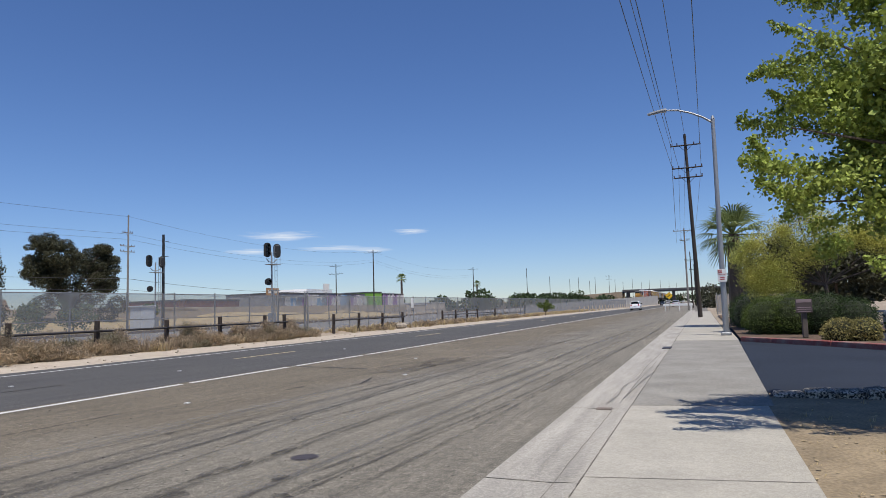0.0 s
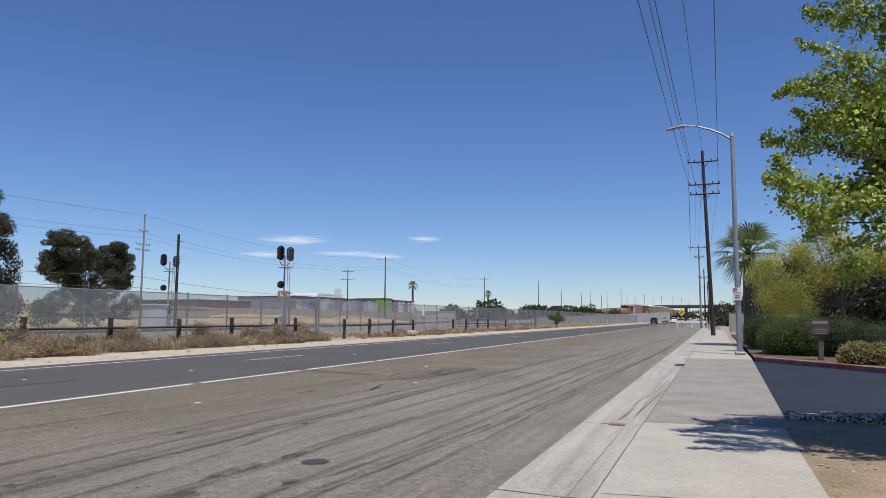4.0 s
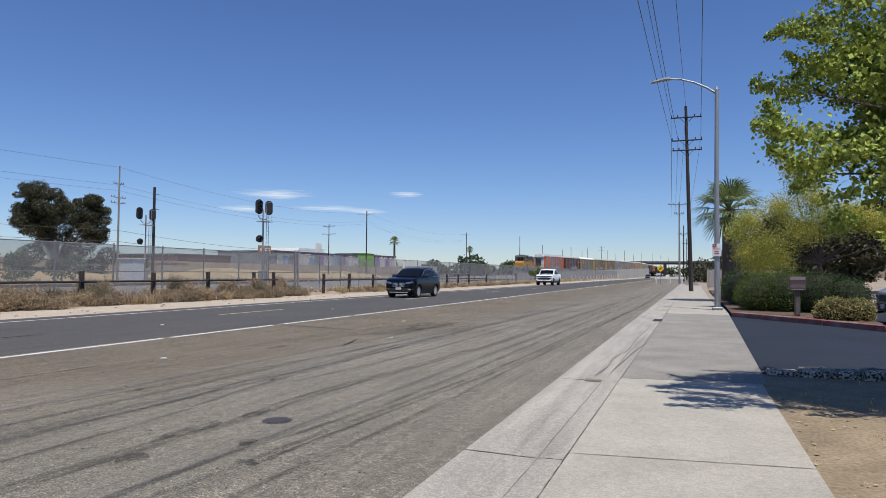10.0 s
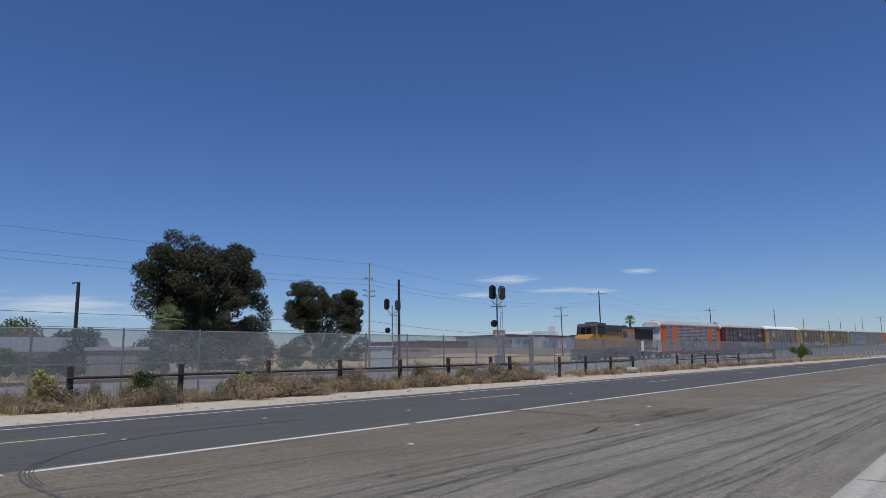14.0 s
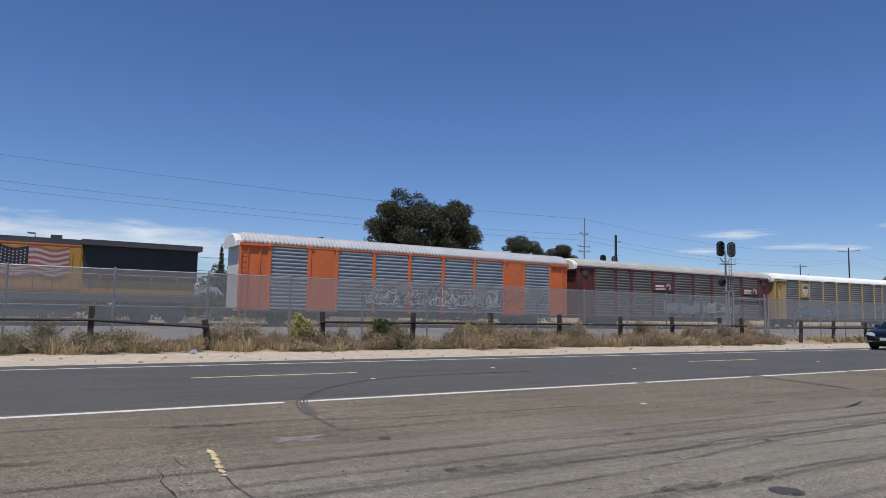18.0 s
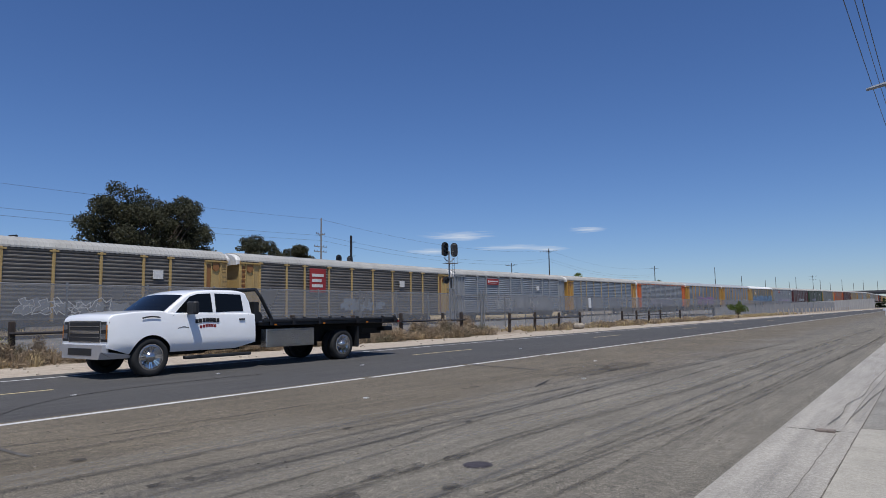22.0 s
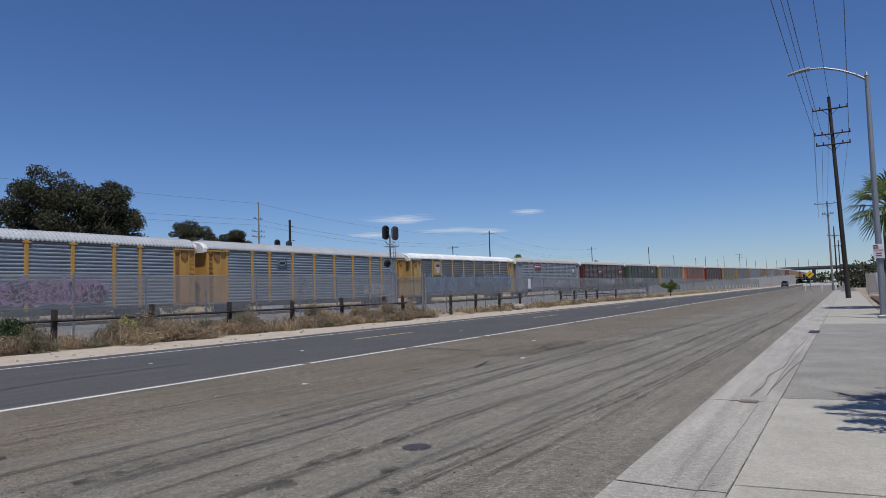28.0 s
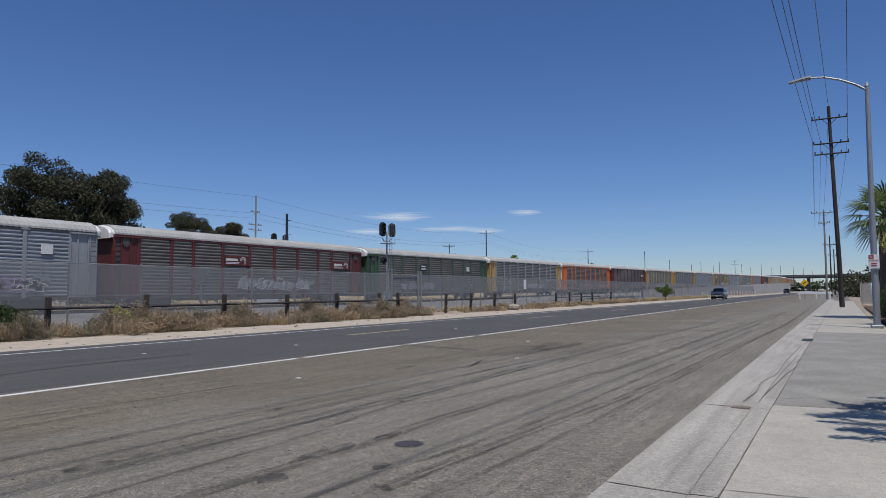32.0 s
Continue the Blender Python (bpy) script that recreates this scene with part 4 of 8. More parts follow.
for k, (x, y, rx, ry) in enumerate([(-6.98, 1.57, 0.1, 0.035), (-6.82, 1.56, 0.07, 0.03), (-6.66, 1.54, 0.09, 0.03), (-6.5, 1.52, 0.06, 0.028), (-6.34, 1.5, 0.09, 0.03), (-6.17, 1.48, 0.07, 0.025), (-6.02, 1.465, 0.04, 0.02)]):
    g.add(*blot(x, y, rx, ry, 80 + k, 0.0112))
setting("old_yellow_paint", g, yellow_line, "flaked old yellow paint on the asphalt", "road marking", kind="stuff")
g = Geo()
for k, (x, y) in enumerate([(-7.7, 8.4), (-12.6, 6.0), (-12.55, 13.5), (-7.6, 17.5), (-12.5, 22), (-5.9, 13.0), (-14.0, 10.0)]):
    g.box(x - 0.035, x + 0.035, y - 0.04, y + 0.04, 0.0, 0.014)
setting("road_studs", g, mat("white_ceramic_stud", (0.68, 0.67, 0.64), 0.4), "small white ceramic road studs", "road stud", kind="stuff")
g = Geo()
rc = random.Random(5)
for k in range(4):
    x, y = rc.uniform(-9.5, -5.0), rc.uniform(-2.0, 16)
    y += 3.5 if -1.0 < y < 3.0 and x > -7.6 else 0.0
    ang = rc.choice((0.0, 1.57, 0.6, 2.4)) + rc.uniform(-0.3, 0.3)
    pts = [(x, y)]
    for q in range(rc.randint(4, 9)):
        ang += rc.uniform(-0.5, 0.5)
        pts.append((pts[-1][0] + 0.3 * math.cos(ang), pts[-1][1] + 0.3 * math.sin(ang)))
    g.strip(ribbon(pts, rc.uniform(0.006, 0.014), 0.0125))
for pts in ([(-6.0, 1.47), (-5.64, 1.455), (-5.36, 1.48), (-5.11, 1.49), (-4.7, 1.6)], [(-6.44, 1.0), (-6.2, 1.02), (-6.0, 0.97), (-5.6, 1.0), (-5.22, 0.99)], [(-6.87, 1.22), (-6.57, 1.22), (-6.41, 1.28)], [(-8.3, 5.2), (-7.9, 5.6), (-7.6, 6.3)], [(-7.4, 6.9), (-7.0, 7.4), (-6.9, 8.2)]):
    g.strip(ribbon(smooth_line(pts, 4), 0.008, 0.0128))
g.strip(ribbon(wobble(-7.55, -6, 14, 0.22, 0.035), 0.014, 0.0131))
g.strip(ribbon([(-6.04, 11.16), (-6.2, 11.8), (-6.39, 12.4)], 0.05, 0.0132))
setting("asphalt_cracks", g, tar, "thin dark cracks in the old asphalt", "crack", kind="stuff")
g = Geo()
for k in range(2600):
    x, y = rc.uniform(-9.6, -1.7), rc.uniform(0.5, 26) * rc.random() ** 0.7
    r = rc.uniform(0.003, 0.009)
    g.box(x - r, x + r, y - r, y + r, -0.005, r * 0.7)
setting("loose_gravel", g, mat("loose_stone_chips", (0.24, 0.215, 0.185), 0.9, vary=0.3, scale=3.0, island=0.5), "scattered stone chips on the asphalt", "gravel", kind="stuff")

# drive into the car park, and its red kerb
sheet("drive_asphalt", (0.95, 6, 20, 80), -0.012, asphalt_lot, "smooth black asphalt of the drive and car park", "drive", (10.6, 20, 40, 75))
sheet("verge_dirt", (0.92, 3, 8, 30), -0.008, mat("bare_brown_verge", (0.285, 0.22, 0.138), 0.95, vary=0.3, scale=2.2, fine=30, bump=0.7, col2=(0.19, 0.145, 0.09)), "bare brown earth with dead leaves beside the pavement", "verge", (-12, -4, 0, 4, 8, 10.5))
kerb_old = mat("weathered_kerb_concrete", (0.36, 0.33, 0.28), 0.9, vary=0.9, scale=3.5, fine=30, bump=0.8, col2=(0.07, 0.06, 0.052), hard=3.0)
kerb = thing("drive_kerb", "weathered broken concrete kerb at the edge of the drive", "kerb", kind="structure")
xk, rk_ = 1.1, random.Random(52)
while xk < 9.2:
    w, tall = rk_.uniform(0.16, 0.42), rk_.uniform(0.085, 0.13) if xk > 1.4 else 0.05
    stone = Geo().box(0, w - 0.006, rk_.uniform(-0.02, 0.05), 0.4, -0.05, tall, bev=0.03)
    stone.v = [(x + rk_.uniform(-0.018, 0.018), y + rk_.uniform(-0.022, 0.022), z + rk_.uniform(-0.018, 0.012) * (z > 0)) for x, y, z in stone.v]
    part("kerb_stone", stone, kerb_old, kerb, at=pose(xk, 10.38, 0))
    xk += w
RED = [(1.35, 24.6), (2.2, 23.45), (3.57, 21.5), (4.67, 19.7), (5.8, 18.4), (7.4, 17.0), (9.6, 16.0), (12.0, 15.6)]
red_paint = mat("faded_red_kerb_paint", (0.26, 0.055, 0.045), 0.75, vary=0.25, scale=3.0, fine=25, col2=(0.3, 0.2, 0.17))
rk = thing("red_kerb", "red-painted kerb marked as a fire lane", "kerb", kind="structure")
for (ax, ay), (bx, by) in zip(RED, RED[1:]):
    d = Vector((bx - ax, by - ay, 0))
    ln = d.length
    m = pose(ax, ay, 0, 0, 0, math.degrees(math.atan2(d.y, d.x)))
    part("kerb_stone", Geo().box(0.005, ln - 0.005, 0, 0.16, -0.05, 0.15, bev=0.02), red_paint, rk, at=m)
d = math.degrees(math.atan2(18.4 - 19.7, 5.8 - 4.67))
white_text = mat("white_stencil_paint", (0.7, 0.68, 0.65), 0.7, vary=0.2, scale=8.0)
for words, f in (("NO PARKING", 0.2), ("FIRE LANE", 0.6)):
    px, py = 4.67 + (5.8 - 4.67) * f, 19.7 + (18.4 - 19.7) * f
    text(words, 0.1, pose(px, py, 0.08, 0, 0, d) @ pose(0, -0.004, 0, 90, 0, 0), white_text, "stencil_lettering", rk)
g = Geo()
for poly in ([(x, y + 0.12) for x, y in RED[:4]] + [(5.0, 21.4), (5.1, 24.5), (6.2, 28.5), (8.5, 33), (1.45, 64), (1.4, 30)], [(x, y + 0.12) for x, y in RED[4:]] + [(12.0, 21.9), (5.9, 21.7)]):
    g.add([(x, y, 0.1) for x, y in poly], [tuple(range(len(poly)))])
setting("planting_bed", g, mat("brown_bark_mulch", (0.13, 0.085, 0.055), 0.95, vary=0.3, scale=4.0, fine=40, bump=0.8), "brown mulch bed behind the red kerb", "planting bed")
sheet("verge_beyond", (1.12, 4, 14), -0.006, dirt, "bare earth behind the pavement", "verge", (36, 60, 108))

# ---- guard rail, fence ----
old_wood = mat("dark_creosoted_wood", (0.032, 0.024, 0.02), 0.85, vary=0.25, scale=3.0, fine=30, bump=0.4, stretch=(4, 4, 0.5), col2=(0.07, 0.05, 0.038))
pipe_dark = mat("dark_steel_pipe", (0.05, 0.045, 0.045), 0.6, metal=0.3, vary=0.2, scale=5)
galv = mat("dull_galvanised_pipe", (0.3, 0.3, 0.3), 0.5, metal=0.5, vary=0.15, scale=5)


def post_mesh():
    return Geo().box(-0.08, 0.08, -0.08, 0.08, -0.3, 1.34, bev=0.015)


def guard_rail(ys, tops=1.22):
    r = thing("guard_rail", "low guard rail of dark wooden posts and one steel pipe", "guard rail", "guard rails beside the road")
    for y in ys:
        part("post", shared(("post_wood",), post_mesh, old_wood), old_wood, r, at=pose(-22.8, y, (tops - 1.22) + rnd.uniform(-0.05, 0.05), rnd.uniform(-1.5, 1.5), rnd.uniform(-1.5, 1.5), 0))
    for a, b in zip(ys, ys[1:]):
        part("pipe", Geo().tube([(-22.68, a - 0.15, tops - 0.3), (-22.68, b + 0.15, tops - 0.3)], 0.045, 8), pipe_dark, r)
    return r


guard_rail([-20.6, -16.9, -13.2, -9.5, -5.8, -2.1, 1.55])
guard_rail([8.9, 12.56, 16.23, 19.98, 23.78, 27.44, 31.2, 33.1])
guard_rail([38.7, 42.2, 46.0, 49.8], 1.15)
guard_rail([58.8, 62.4, 65.9, 69.4, 76.0], 1.12)
broken = thing("broken_rail_post", "leaning broken guard post with a sagging pipe", "guard rail", at=pose(-22.8, 5.0, 0))
part("post", Geo().box(-0.09, 0.09, -0.09, 0.09, -0.2, 0.98, bev=0.015), old_wood, broken, at=pose(0, 0, 0, 10, 0, 0))
part("pipe", Geo().tube([(0.12, -3.45, 0.92), (0.12, -0.1, 0.72)], 0.045, 8), pipe_dark, broken)

chain = bpy.data.materials.new("chain_link_mesh")
chain.use_nodes = True
cn, cl = chain.node_tree.nodes, chain.node_tree.links
cb = cn["Principled BSDF"]
cb.inputs["Base Color"].default_value, cb.inputs["Roughness"].default_value, cb.inputs["Metallic"].default_value = (0.23, 0.235, 0.24, 1), 0.7, 0.0
ctc, cnz, cmr = cn.new("ShaderNodeTexCoord"), cn.new("ShaderNodeTexNoise"), cn.new("ShaderNodeMapRange")
cnz.inputs["Scale"].default_value = 0.5
cmr.inputs["To Min"].default_value, cmr.inputs["To Max"].default_value = 0.46, 0.62
cl.new(ctc.outputs["Object"], cnz.inputs["Vector"])
cl.new(cnz.outputs["Fac"], cmr.inputs["Value"])
cl.new(cmr.outputs["Result"], cb.inputs["Alpha"])
FX, FH = -27.0, 2.66


def fence_x(y):
    return FX + (0.00006 * (y - 110) ** 2 if y > 110 else 0.0)


fence = thing("chain_link_fence", "tall grey chain-link fence with pipe posts along the tracks", "fence")
ys = [5.8 + 3.28 * k for k in range(-18, 76)]
for k, y in enumerate(ys):
    if 38.0 < y < 41.8:
        continue
    x = fence_x(y)
    part("fence_post", shared(("fence_post",), lambda: Geo().tube([(0, 0, -0.2), (0, 0, 2.74)], 0.042, 8), galv), galv, fence, at=pose(x, y, 0))
for a, b in zip(ys, ys[1:]):
    xa, xb = fence_x(a), fence_x(b)
    part("mesh_panel", Geo().add([(xa + 0.05, a, 0.04), (xb + 0.05, b, 0.04), (xb + 0.05, b, FH), (xa + 0.05, a, FH)], [(0, 1, 2, 3)]), chain, fence)
    if b < 150:
        for z in (FH, 1.34):
            part("rail", Geo().tube([(xa, a, z), (xb, b, z)], 0.026, 6), galv, fence)
for y in (37.8, 38.25, 41.6, 42.0):
    part("gate_post", Geo().tube([(FX + 0.1, y, -0.1), (FX + 0.1, y, 2.95)], 0.06, 10), galv, fence)
part("gate_frame", Geo().tube([(FX + 0.12, 38.35, 0.15), (FX + 0.12, 41.5, 0.15), (FX + 0.12, 41.5, 2.6), (FX + 0.12, 38.35, 2.6), (FX + 0.12, 38.35, 0.15)], 0.035, 6), galv, fence)
notice = thing("fence_notice", "small white notice board on the fence", "sign", at=pose(FX + 0.12, 61.0, 1.6))
part("board", Geo().box(0, 0.02, -0.3, 0.3, 0, 0.95), mat("white_sign_face", (0.72, 0.72, 0.7), 0.5, vary=0.08), notice)

# ---- signals ----
sig_black = mat("black_signal_paint", (0.018, 0.018, 0.02), 0.6, vary=0.2, scale=5)
lens_dark = mat("dark_signal_lens", (0.03, 0.035, 0.04), 0.1)
sig_grey = mat("aluminium_mast_paint", (0.33, 0.34, 0.35), 0.5, metal=0.4, vary=0.15, scale=4)


def signal_head(root, y, z, toward, big=True):
    """A tall rounded backboard with hooded lamps, that faces along the track."""
    h = part("signal_head", Geo().box(-0.24, 0.24, -0.26, 0.08, z - 0.55 if big else z - 0.24, z + 0.5 if big else z + 0.2, bev=0.07), sig_black, root, at=pose(toward[0], y, 0, 0, 0, toward[1]))
    r, up = (0.34, 0.32) if big else (0.33, 0.0)
    k = 20
    oval = []
    for q in range(k):
        a = 2 * math.pi * q / k
        oval.append((r * math.cos(a), z + r * math.sin(a) + (up if math.sin(a) > 0 else -up)))
    g = Geo()
    g.add([(x, 0.1, zz) for x, zz in oval] + [(x, 0.14, zz) for x, zz in oval], [tuple(range(k)), tuple(range(2 * k - 1, k - 1, -1))] + [(q, (q + 1) % k, k + (q + 1) % k, k + q) for q in range(k)])
    part("backboard", g, sig_black, h)
    for dz in ((0.36, 0.0, -0.36) if big else (0.0,)):
        part("lens", Geo().tube([(0, 0.14, z + dz), (0, 0.17, z + dz)], 0.11, 12), lens_dark, h)
        n = 11
        rows = [[(0.15 * math.cos(a), yy, z + dz + 0.15 * math.sin(a)) for a in (math.pi * (-0.15 + 1.3 * q / (n - 1)) for q in range(n))] for yy in (0.14, 0.5)]
        part("hood", Geo().strip(rows), sig_black, h)
    return h


def signal_mast(x, y, height, heads, label):
    r = thing("railway_signal", label, "railway signal", "railway signals")
    r.matrix_basis = pose(x, y, 0)
    part("mast", Geo().tube([(0, 0, -0.2), (0, 0, height)], 0.075, 10), sig_grey, r)
    lad = part("ladder", Geo().tube([(0.1, 0.34, 0.2), (0.1, 0.34, height + 0.6)], 0.022, 6), sig_grey, r)
    part("ladder_rail", Geo().tube([(0.1, 0.68, 0.2), (0.1, 0.68, height + 0.6)], 0.022, 6), sig_grey, lad)
    for k in range(int(height / 0.33)):
        part("rung", Geo().tube([(0.1, 0.34, 0.4 + 0.33 * k), (0.1, 0.68, 0.4 + 0.33 * k)], 0.014, 5), sig_grey, lad)
    part("platform", Geo().box(-0.3, 0.5, -0.6, 0.75, height - 1.15, height - 1.1), sig_grey, r)
    part("lower_platform", Geo().box(-0.25, 0.4, -0.1, 0.75, height - 3.5, height - 3.45), sig_grey, r)
    part("bracket", Geo().tube([(0, -0.75, height - 0.65), (0, -0.4, height - 0.9), (0, 0.35, height - 0.9), (0, 0.72, height - 0.65)], 0.045, 6), sig_grey, r)
    part("hoop", Geo().tube([(0.25, 0.75, height - 1.1), (0.25, 0.95, height - 1.1), (0.25, 0.95, height + 0.15), (0.25, 0.7, height + 0.15)], 0.02, 5), sig_grey, r)
    part("base_case", Geo().box(-0.3, 0.3, -0.25, 0.25, 0.0, 1.5, bev=0.03), sig_grey, r)
    for dy, z, turn, big in heads:
        signal_head(r, dy, z, (0.0, turn), big)
    return r


signal_mast(-36.0, 50.35, 7.0, [(-0.7, 7.15, 235, True), (0.85, 7.2, 40, True), (-0.55, 4.3, 235, False)], "grey signal mast with two large black heads beside the track")
signal_mast(-56.0, 56.9, 7.5, [(-0.95, 7.6, 235, True), (0.95, 7.6, 40, True), (-0.8, 4.55, 235, False)], "grey signal mast behind the tracks beside a dark pole")
cab = thing("signal_cabinet", "white steel equipment cabinet beside the signal", "cabinet", at=pose(-56.5, 55.6, 0))
part("body", Geo().box(-0.8, 0.8, -0.95, 0.95, 0.1, 2.6, bev=0.04), mat("white_cabinet_paint", (0.62, 0.66, 0.7), 0.5, vary=0.08), cab)
part("roof", Geo().box(-0.95, 0.95, -1.1, 1.1, 2.6, 2.72, bev=0.03), MATS["white_cabinet_paint"], cab)
part("door", Geo().box(0.8, 0.83, -0.8, 0.1, 0.3, 2.4, bev=0.01), MATS["white_cabinet_paint"], cab)

# ---- poles and wires ----
pole_wood = mat("weathered_brown_pole", (0.018, 0.014, 0.012), 0.85, vary=0.25, scale=1.0, fine=20, bump=0.3, stretch=(5, 5, 0.3), col2=(0.05, 0.038, 0.032))
pole_grey = mat("grey_weathered_pole", (0.23, 0.21, 0.19), 0.8, vary=0.2, scale=1.0, stretch=(5, 5, 0.3))
wire_m = mat("dark_aluminium_wire", (0.1, 0.1, 0.11), 0.5, metal=0.5)
insul = mat("brown_porcelain", (0.09, 0.05, 0.04), 0.25)


def utility_pole(x, y, h, arms, label, r=0.17, lean=(0.0, 0.0), along_x=True, material=None, name="utility_pole"):
    """arms: (height, half width)."""
    p = thing(name, label, "utility pole", "utility poles", at=pose(x, y, 0))
    m = material or pole_wood
    top = Vector((lean[0], lean[1], h))
    part("shaft", Geo().tube([(0, 0, -0.3), tuple(top * 0.5), tuple(top)], r, 12, r * 0.6), m, p)
    for z, w in arms:
        c = top * (z / h)
        d = Vector((w, 0, 0)) if along_x else Vector((0, w, 0))
        n = Vector((0, 0.14, 0)) if along_x else Vector((0.14, 0, 0))
        a = part("crossarm", Geo().tube([tuple(c - d - n), tuple(c + d - n)], 0.06, 6), m, p)
        for s in (-0.95, -0.55, 0.55, 0.95):
            q = c + d * s - n
            part("insulator", Geo().tube([tuple(q + Vector((0, 0, 0.05))), tuple(q + Vector((0, 0, 0.24)))], 0.05, 7), insul, a)
        for s in (-1, 1):
            part("brace", Geo().tube([tuple(c + d * 0.45 * s - n), tuple(c - n * 0.6 - Vector((0, 0, 0.55)))], 0.018, 4), m, a)
    return p


def wire(a, b, sag, r=0.012, parent=None):
    pts = []
    for k in range(17):
        u = k / 16
        q = Vector(a).lerp(Vector(b), u)
        q.z -= sag * 4 * u * (1 - u)
        pts.append(tuple(q))
    return Geo().tube(pts, r, 4)


utility_pole(0.02, 61.0, 16.0, [(15.0, 1.25), (13.0, 1.25), (12.15, 1.2)], "tall dark brown wooden power pole at the pavement edge", 0.19, (-0.36, 0.0))
utility_pole(-1.3, -42.0, 16.0, [(15.0, 1.25), (13.0, 1.25), (12.15, 1.2)], "tall dark wooden power pole down the street", 0.24)
utility_pole(-1.75, 110.0, 12.8, [(12.4, 1.6), (10.9, 0.7)], "slim grey power pole with a wide crossarm", 0.16, material=pole_grey)
utility_pole(-1.6, 152.0, 12.0, [(10.2, 1.2)], "brown wooden power pole further along", 0.16)
utility_pole(-1.2, 185.0, 11.0, [(9.6, 1.2)], "brown wooden power pole far along", 0.16)
line = thing("power_lines", "thin dark overhead power lines above the pavement", "power line")
for dx, z in ((-1.2, 15.15), (-1.18, 13.15), (-0.65, 13.15), (0.0, 16.0), (1.2, 13.15)):
    part("line", wire((-0.34 + dx, 61, z), (-1.3 + dx, -42, z), 1.1, 0.016), wire_m, line)
    part("line", wire((-0.34 + dx, 61, z), (-1.75 + dx, 110, z * 0.79), 0.7, 0.012), wire_m, line)
LEFT = [(-78, 74, 16.6, [(14.0, 0.9), (12.0, 1.3), (11.2, 1.3)]), (-95, 163, 14.8, [(14.2, 1.9), (12.0, 2.2)]), (-95, 186, 20.5, [(19.6, 3.0)]), (-95, 284, 19.6, [(18.6, 2.2)]), (-95, 383, 23.6, []), (-100, 470, 22, []), (-95, 520, 21, []), (-95, 560, 24, []), (-92, 600, 22, []), (-90, 620, 26, []), (-80, 640, 28, [(27, 3), (24, 3)]), (-84, 720, 27, []), (-78, 740, 24, []), (-70, 760, 28, []), (-62, 780, 24, []), (-55, 800, 27, []), (-44, 820, 27, []), (-36, 860, 26, []), (-28, 880, 24, [])]
for x, y, h, arms in LEFT:
    utility_pole(x, y, h, arms, "weathered wooden pole behind the railway", 0.17 if y < 170 else 0.24, along_x=y > 100, material=pole_grey if y < 100 else pole_wood)
line = thing("trackside_lines", "thin overhead lines behind the railway", "power line")
for dz in (0.0, -2.6, -3.4):
    part("line", wire((-78, 74, 16.4 + dz), (-95, 186, 20.0 + dz), 2.2, 0.014), wire_m, line)
    part("line", wire((-78, 74, 16.4 + dz), (-78, -70, 19.0 + dz), 2.0, 0.014), wire_m, line)
    part("line", wire((-95, 186, 20.0 + dz), (-95, 284, 19.0 + dz), 2.6, 0.015), wire_m, line)
for z, s in ((7.2, 1.2), (5.6, 1.0)):
    part("line", wire((-78, 74, z), (-96, 163, z + 0.5), s, 0.025), wire_m, line)
    part("line", wire((-78, 74, z), (-66, -60, z + 1.0), s, 0.022), wire_m, line)
utility_pole(-78, -70, 19.0, [(16.6, 1.3)], "weathered wooden pole behind the railway", 0.17, material=pole_grey)
dark = thing("dark_pole", "tall black wooden pole beside the far signal", "pole", at=pose(-56, 58.05, 0))
part("shaft", Geo().tube([(0, 0, -0.2), (0, 0, 10.7)], 0.17, 10, 0.14), sig_black, dark)
for z in (8.2, 9.9):
    part("step_iron", Geo().tube([(0, 0, z), (0, 0.75, z + 0.1)], 0.03, 5), sig_black, dark)
dark2 = thing("dark_pole", "black wooden pole with a short arm near the houses", "pole", at=pose(-58, 22.4, 0))
part("shaft", Geo().tube([(0, 0, -0.2), (0, 0, 7.9)], 0.16, 10, 0.13), sig_black, dark2)
part("arm", Geo().tube([(0, -0.5, 7.8), (0, 0.05, 7.9)], 0.06, 6), sig_black, dark2)

# ---- street lamp and signs ----
lamp_grey = mat("galvanised_lamp_steel", (0.33, 0.34, 0.35), 0.5, metal=0.45, vary=0.12, scale=3, stretch=(3, 3, 0.4))
lamp = thing("street_lamp", "tall grey steel street lamp with a curved arm", "street lamp", at=pose(1.05, 28.8, 0))
part("base_plate", Geo().box(-0.2, 0.2, -0.2, 0.2, 0, 0.12, bev=0.03), lamp_grey, lamp)
part("pole", Geo().tube([(0, 0, 0.1), (0, 0, 4.5), (0.03, 0, 8.85)], 0.115, 14, 0.075), lamp_grey, lamp)
part("finial", Geo().tube([(0.03, 0, 8.85), (0.03, 0, 9.0)], 0.085, 10, 0.03), lamp_grey, lamp)
part("arm", Geo().tube([(0.0, 0, 8.72), (-0.35, 0, 8.98), (-0.8, 0, 9.22), (-1.3, 0, 9.4), (-1.8, 0, 9.46)], 0.05, 8, 0.035), lamp_grey, lamp)
head = part("lamp_head", Geo().tube([(-1.75, 0, 9.46), (-1.95, 0, 9.46), (-2.4, 0, 9.39), (-2.52, 0, 9.36)], 0.09, 10, 0.05), lamp_grey, lamp, "flat grey lamp head")
ns = thing("parking_sign", "white and red no-parking sign strapped to the lamp pole", "sign", at=pose(1.03, 28.66, 0))
face = MATS["white_sign_face"]
part("board", Geo().box(-0.17, 0.17, -0.02, 0.0, 2.14, 2.64, bev=0.005), face, ns)
part("red_field", Geo().box(-0.155, 0.0, -0.026, -0.022, 2.49, 2.625), PAINT["red"], ns)
text("NO", 0.1, pose(-0.078, -0.03, 2.557, 90, 0, 0), face, "lettering", ns)
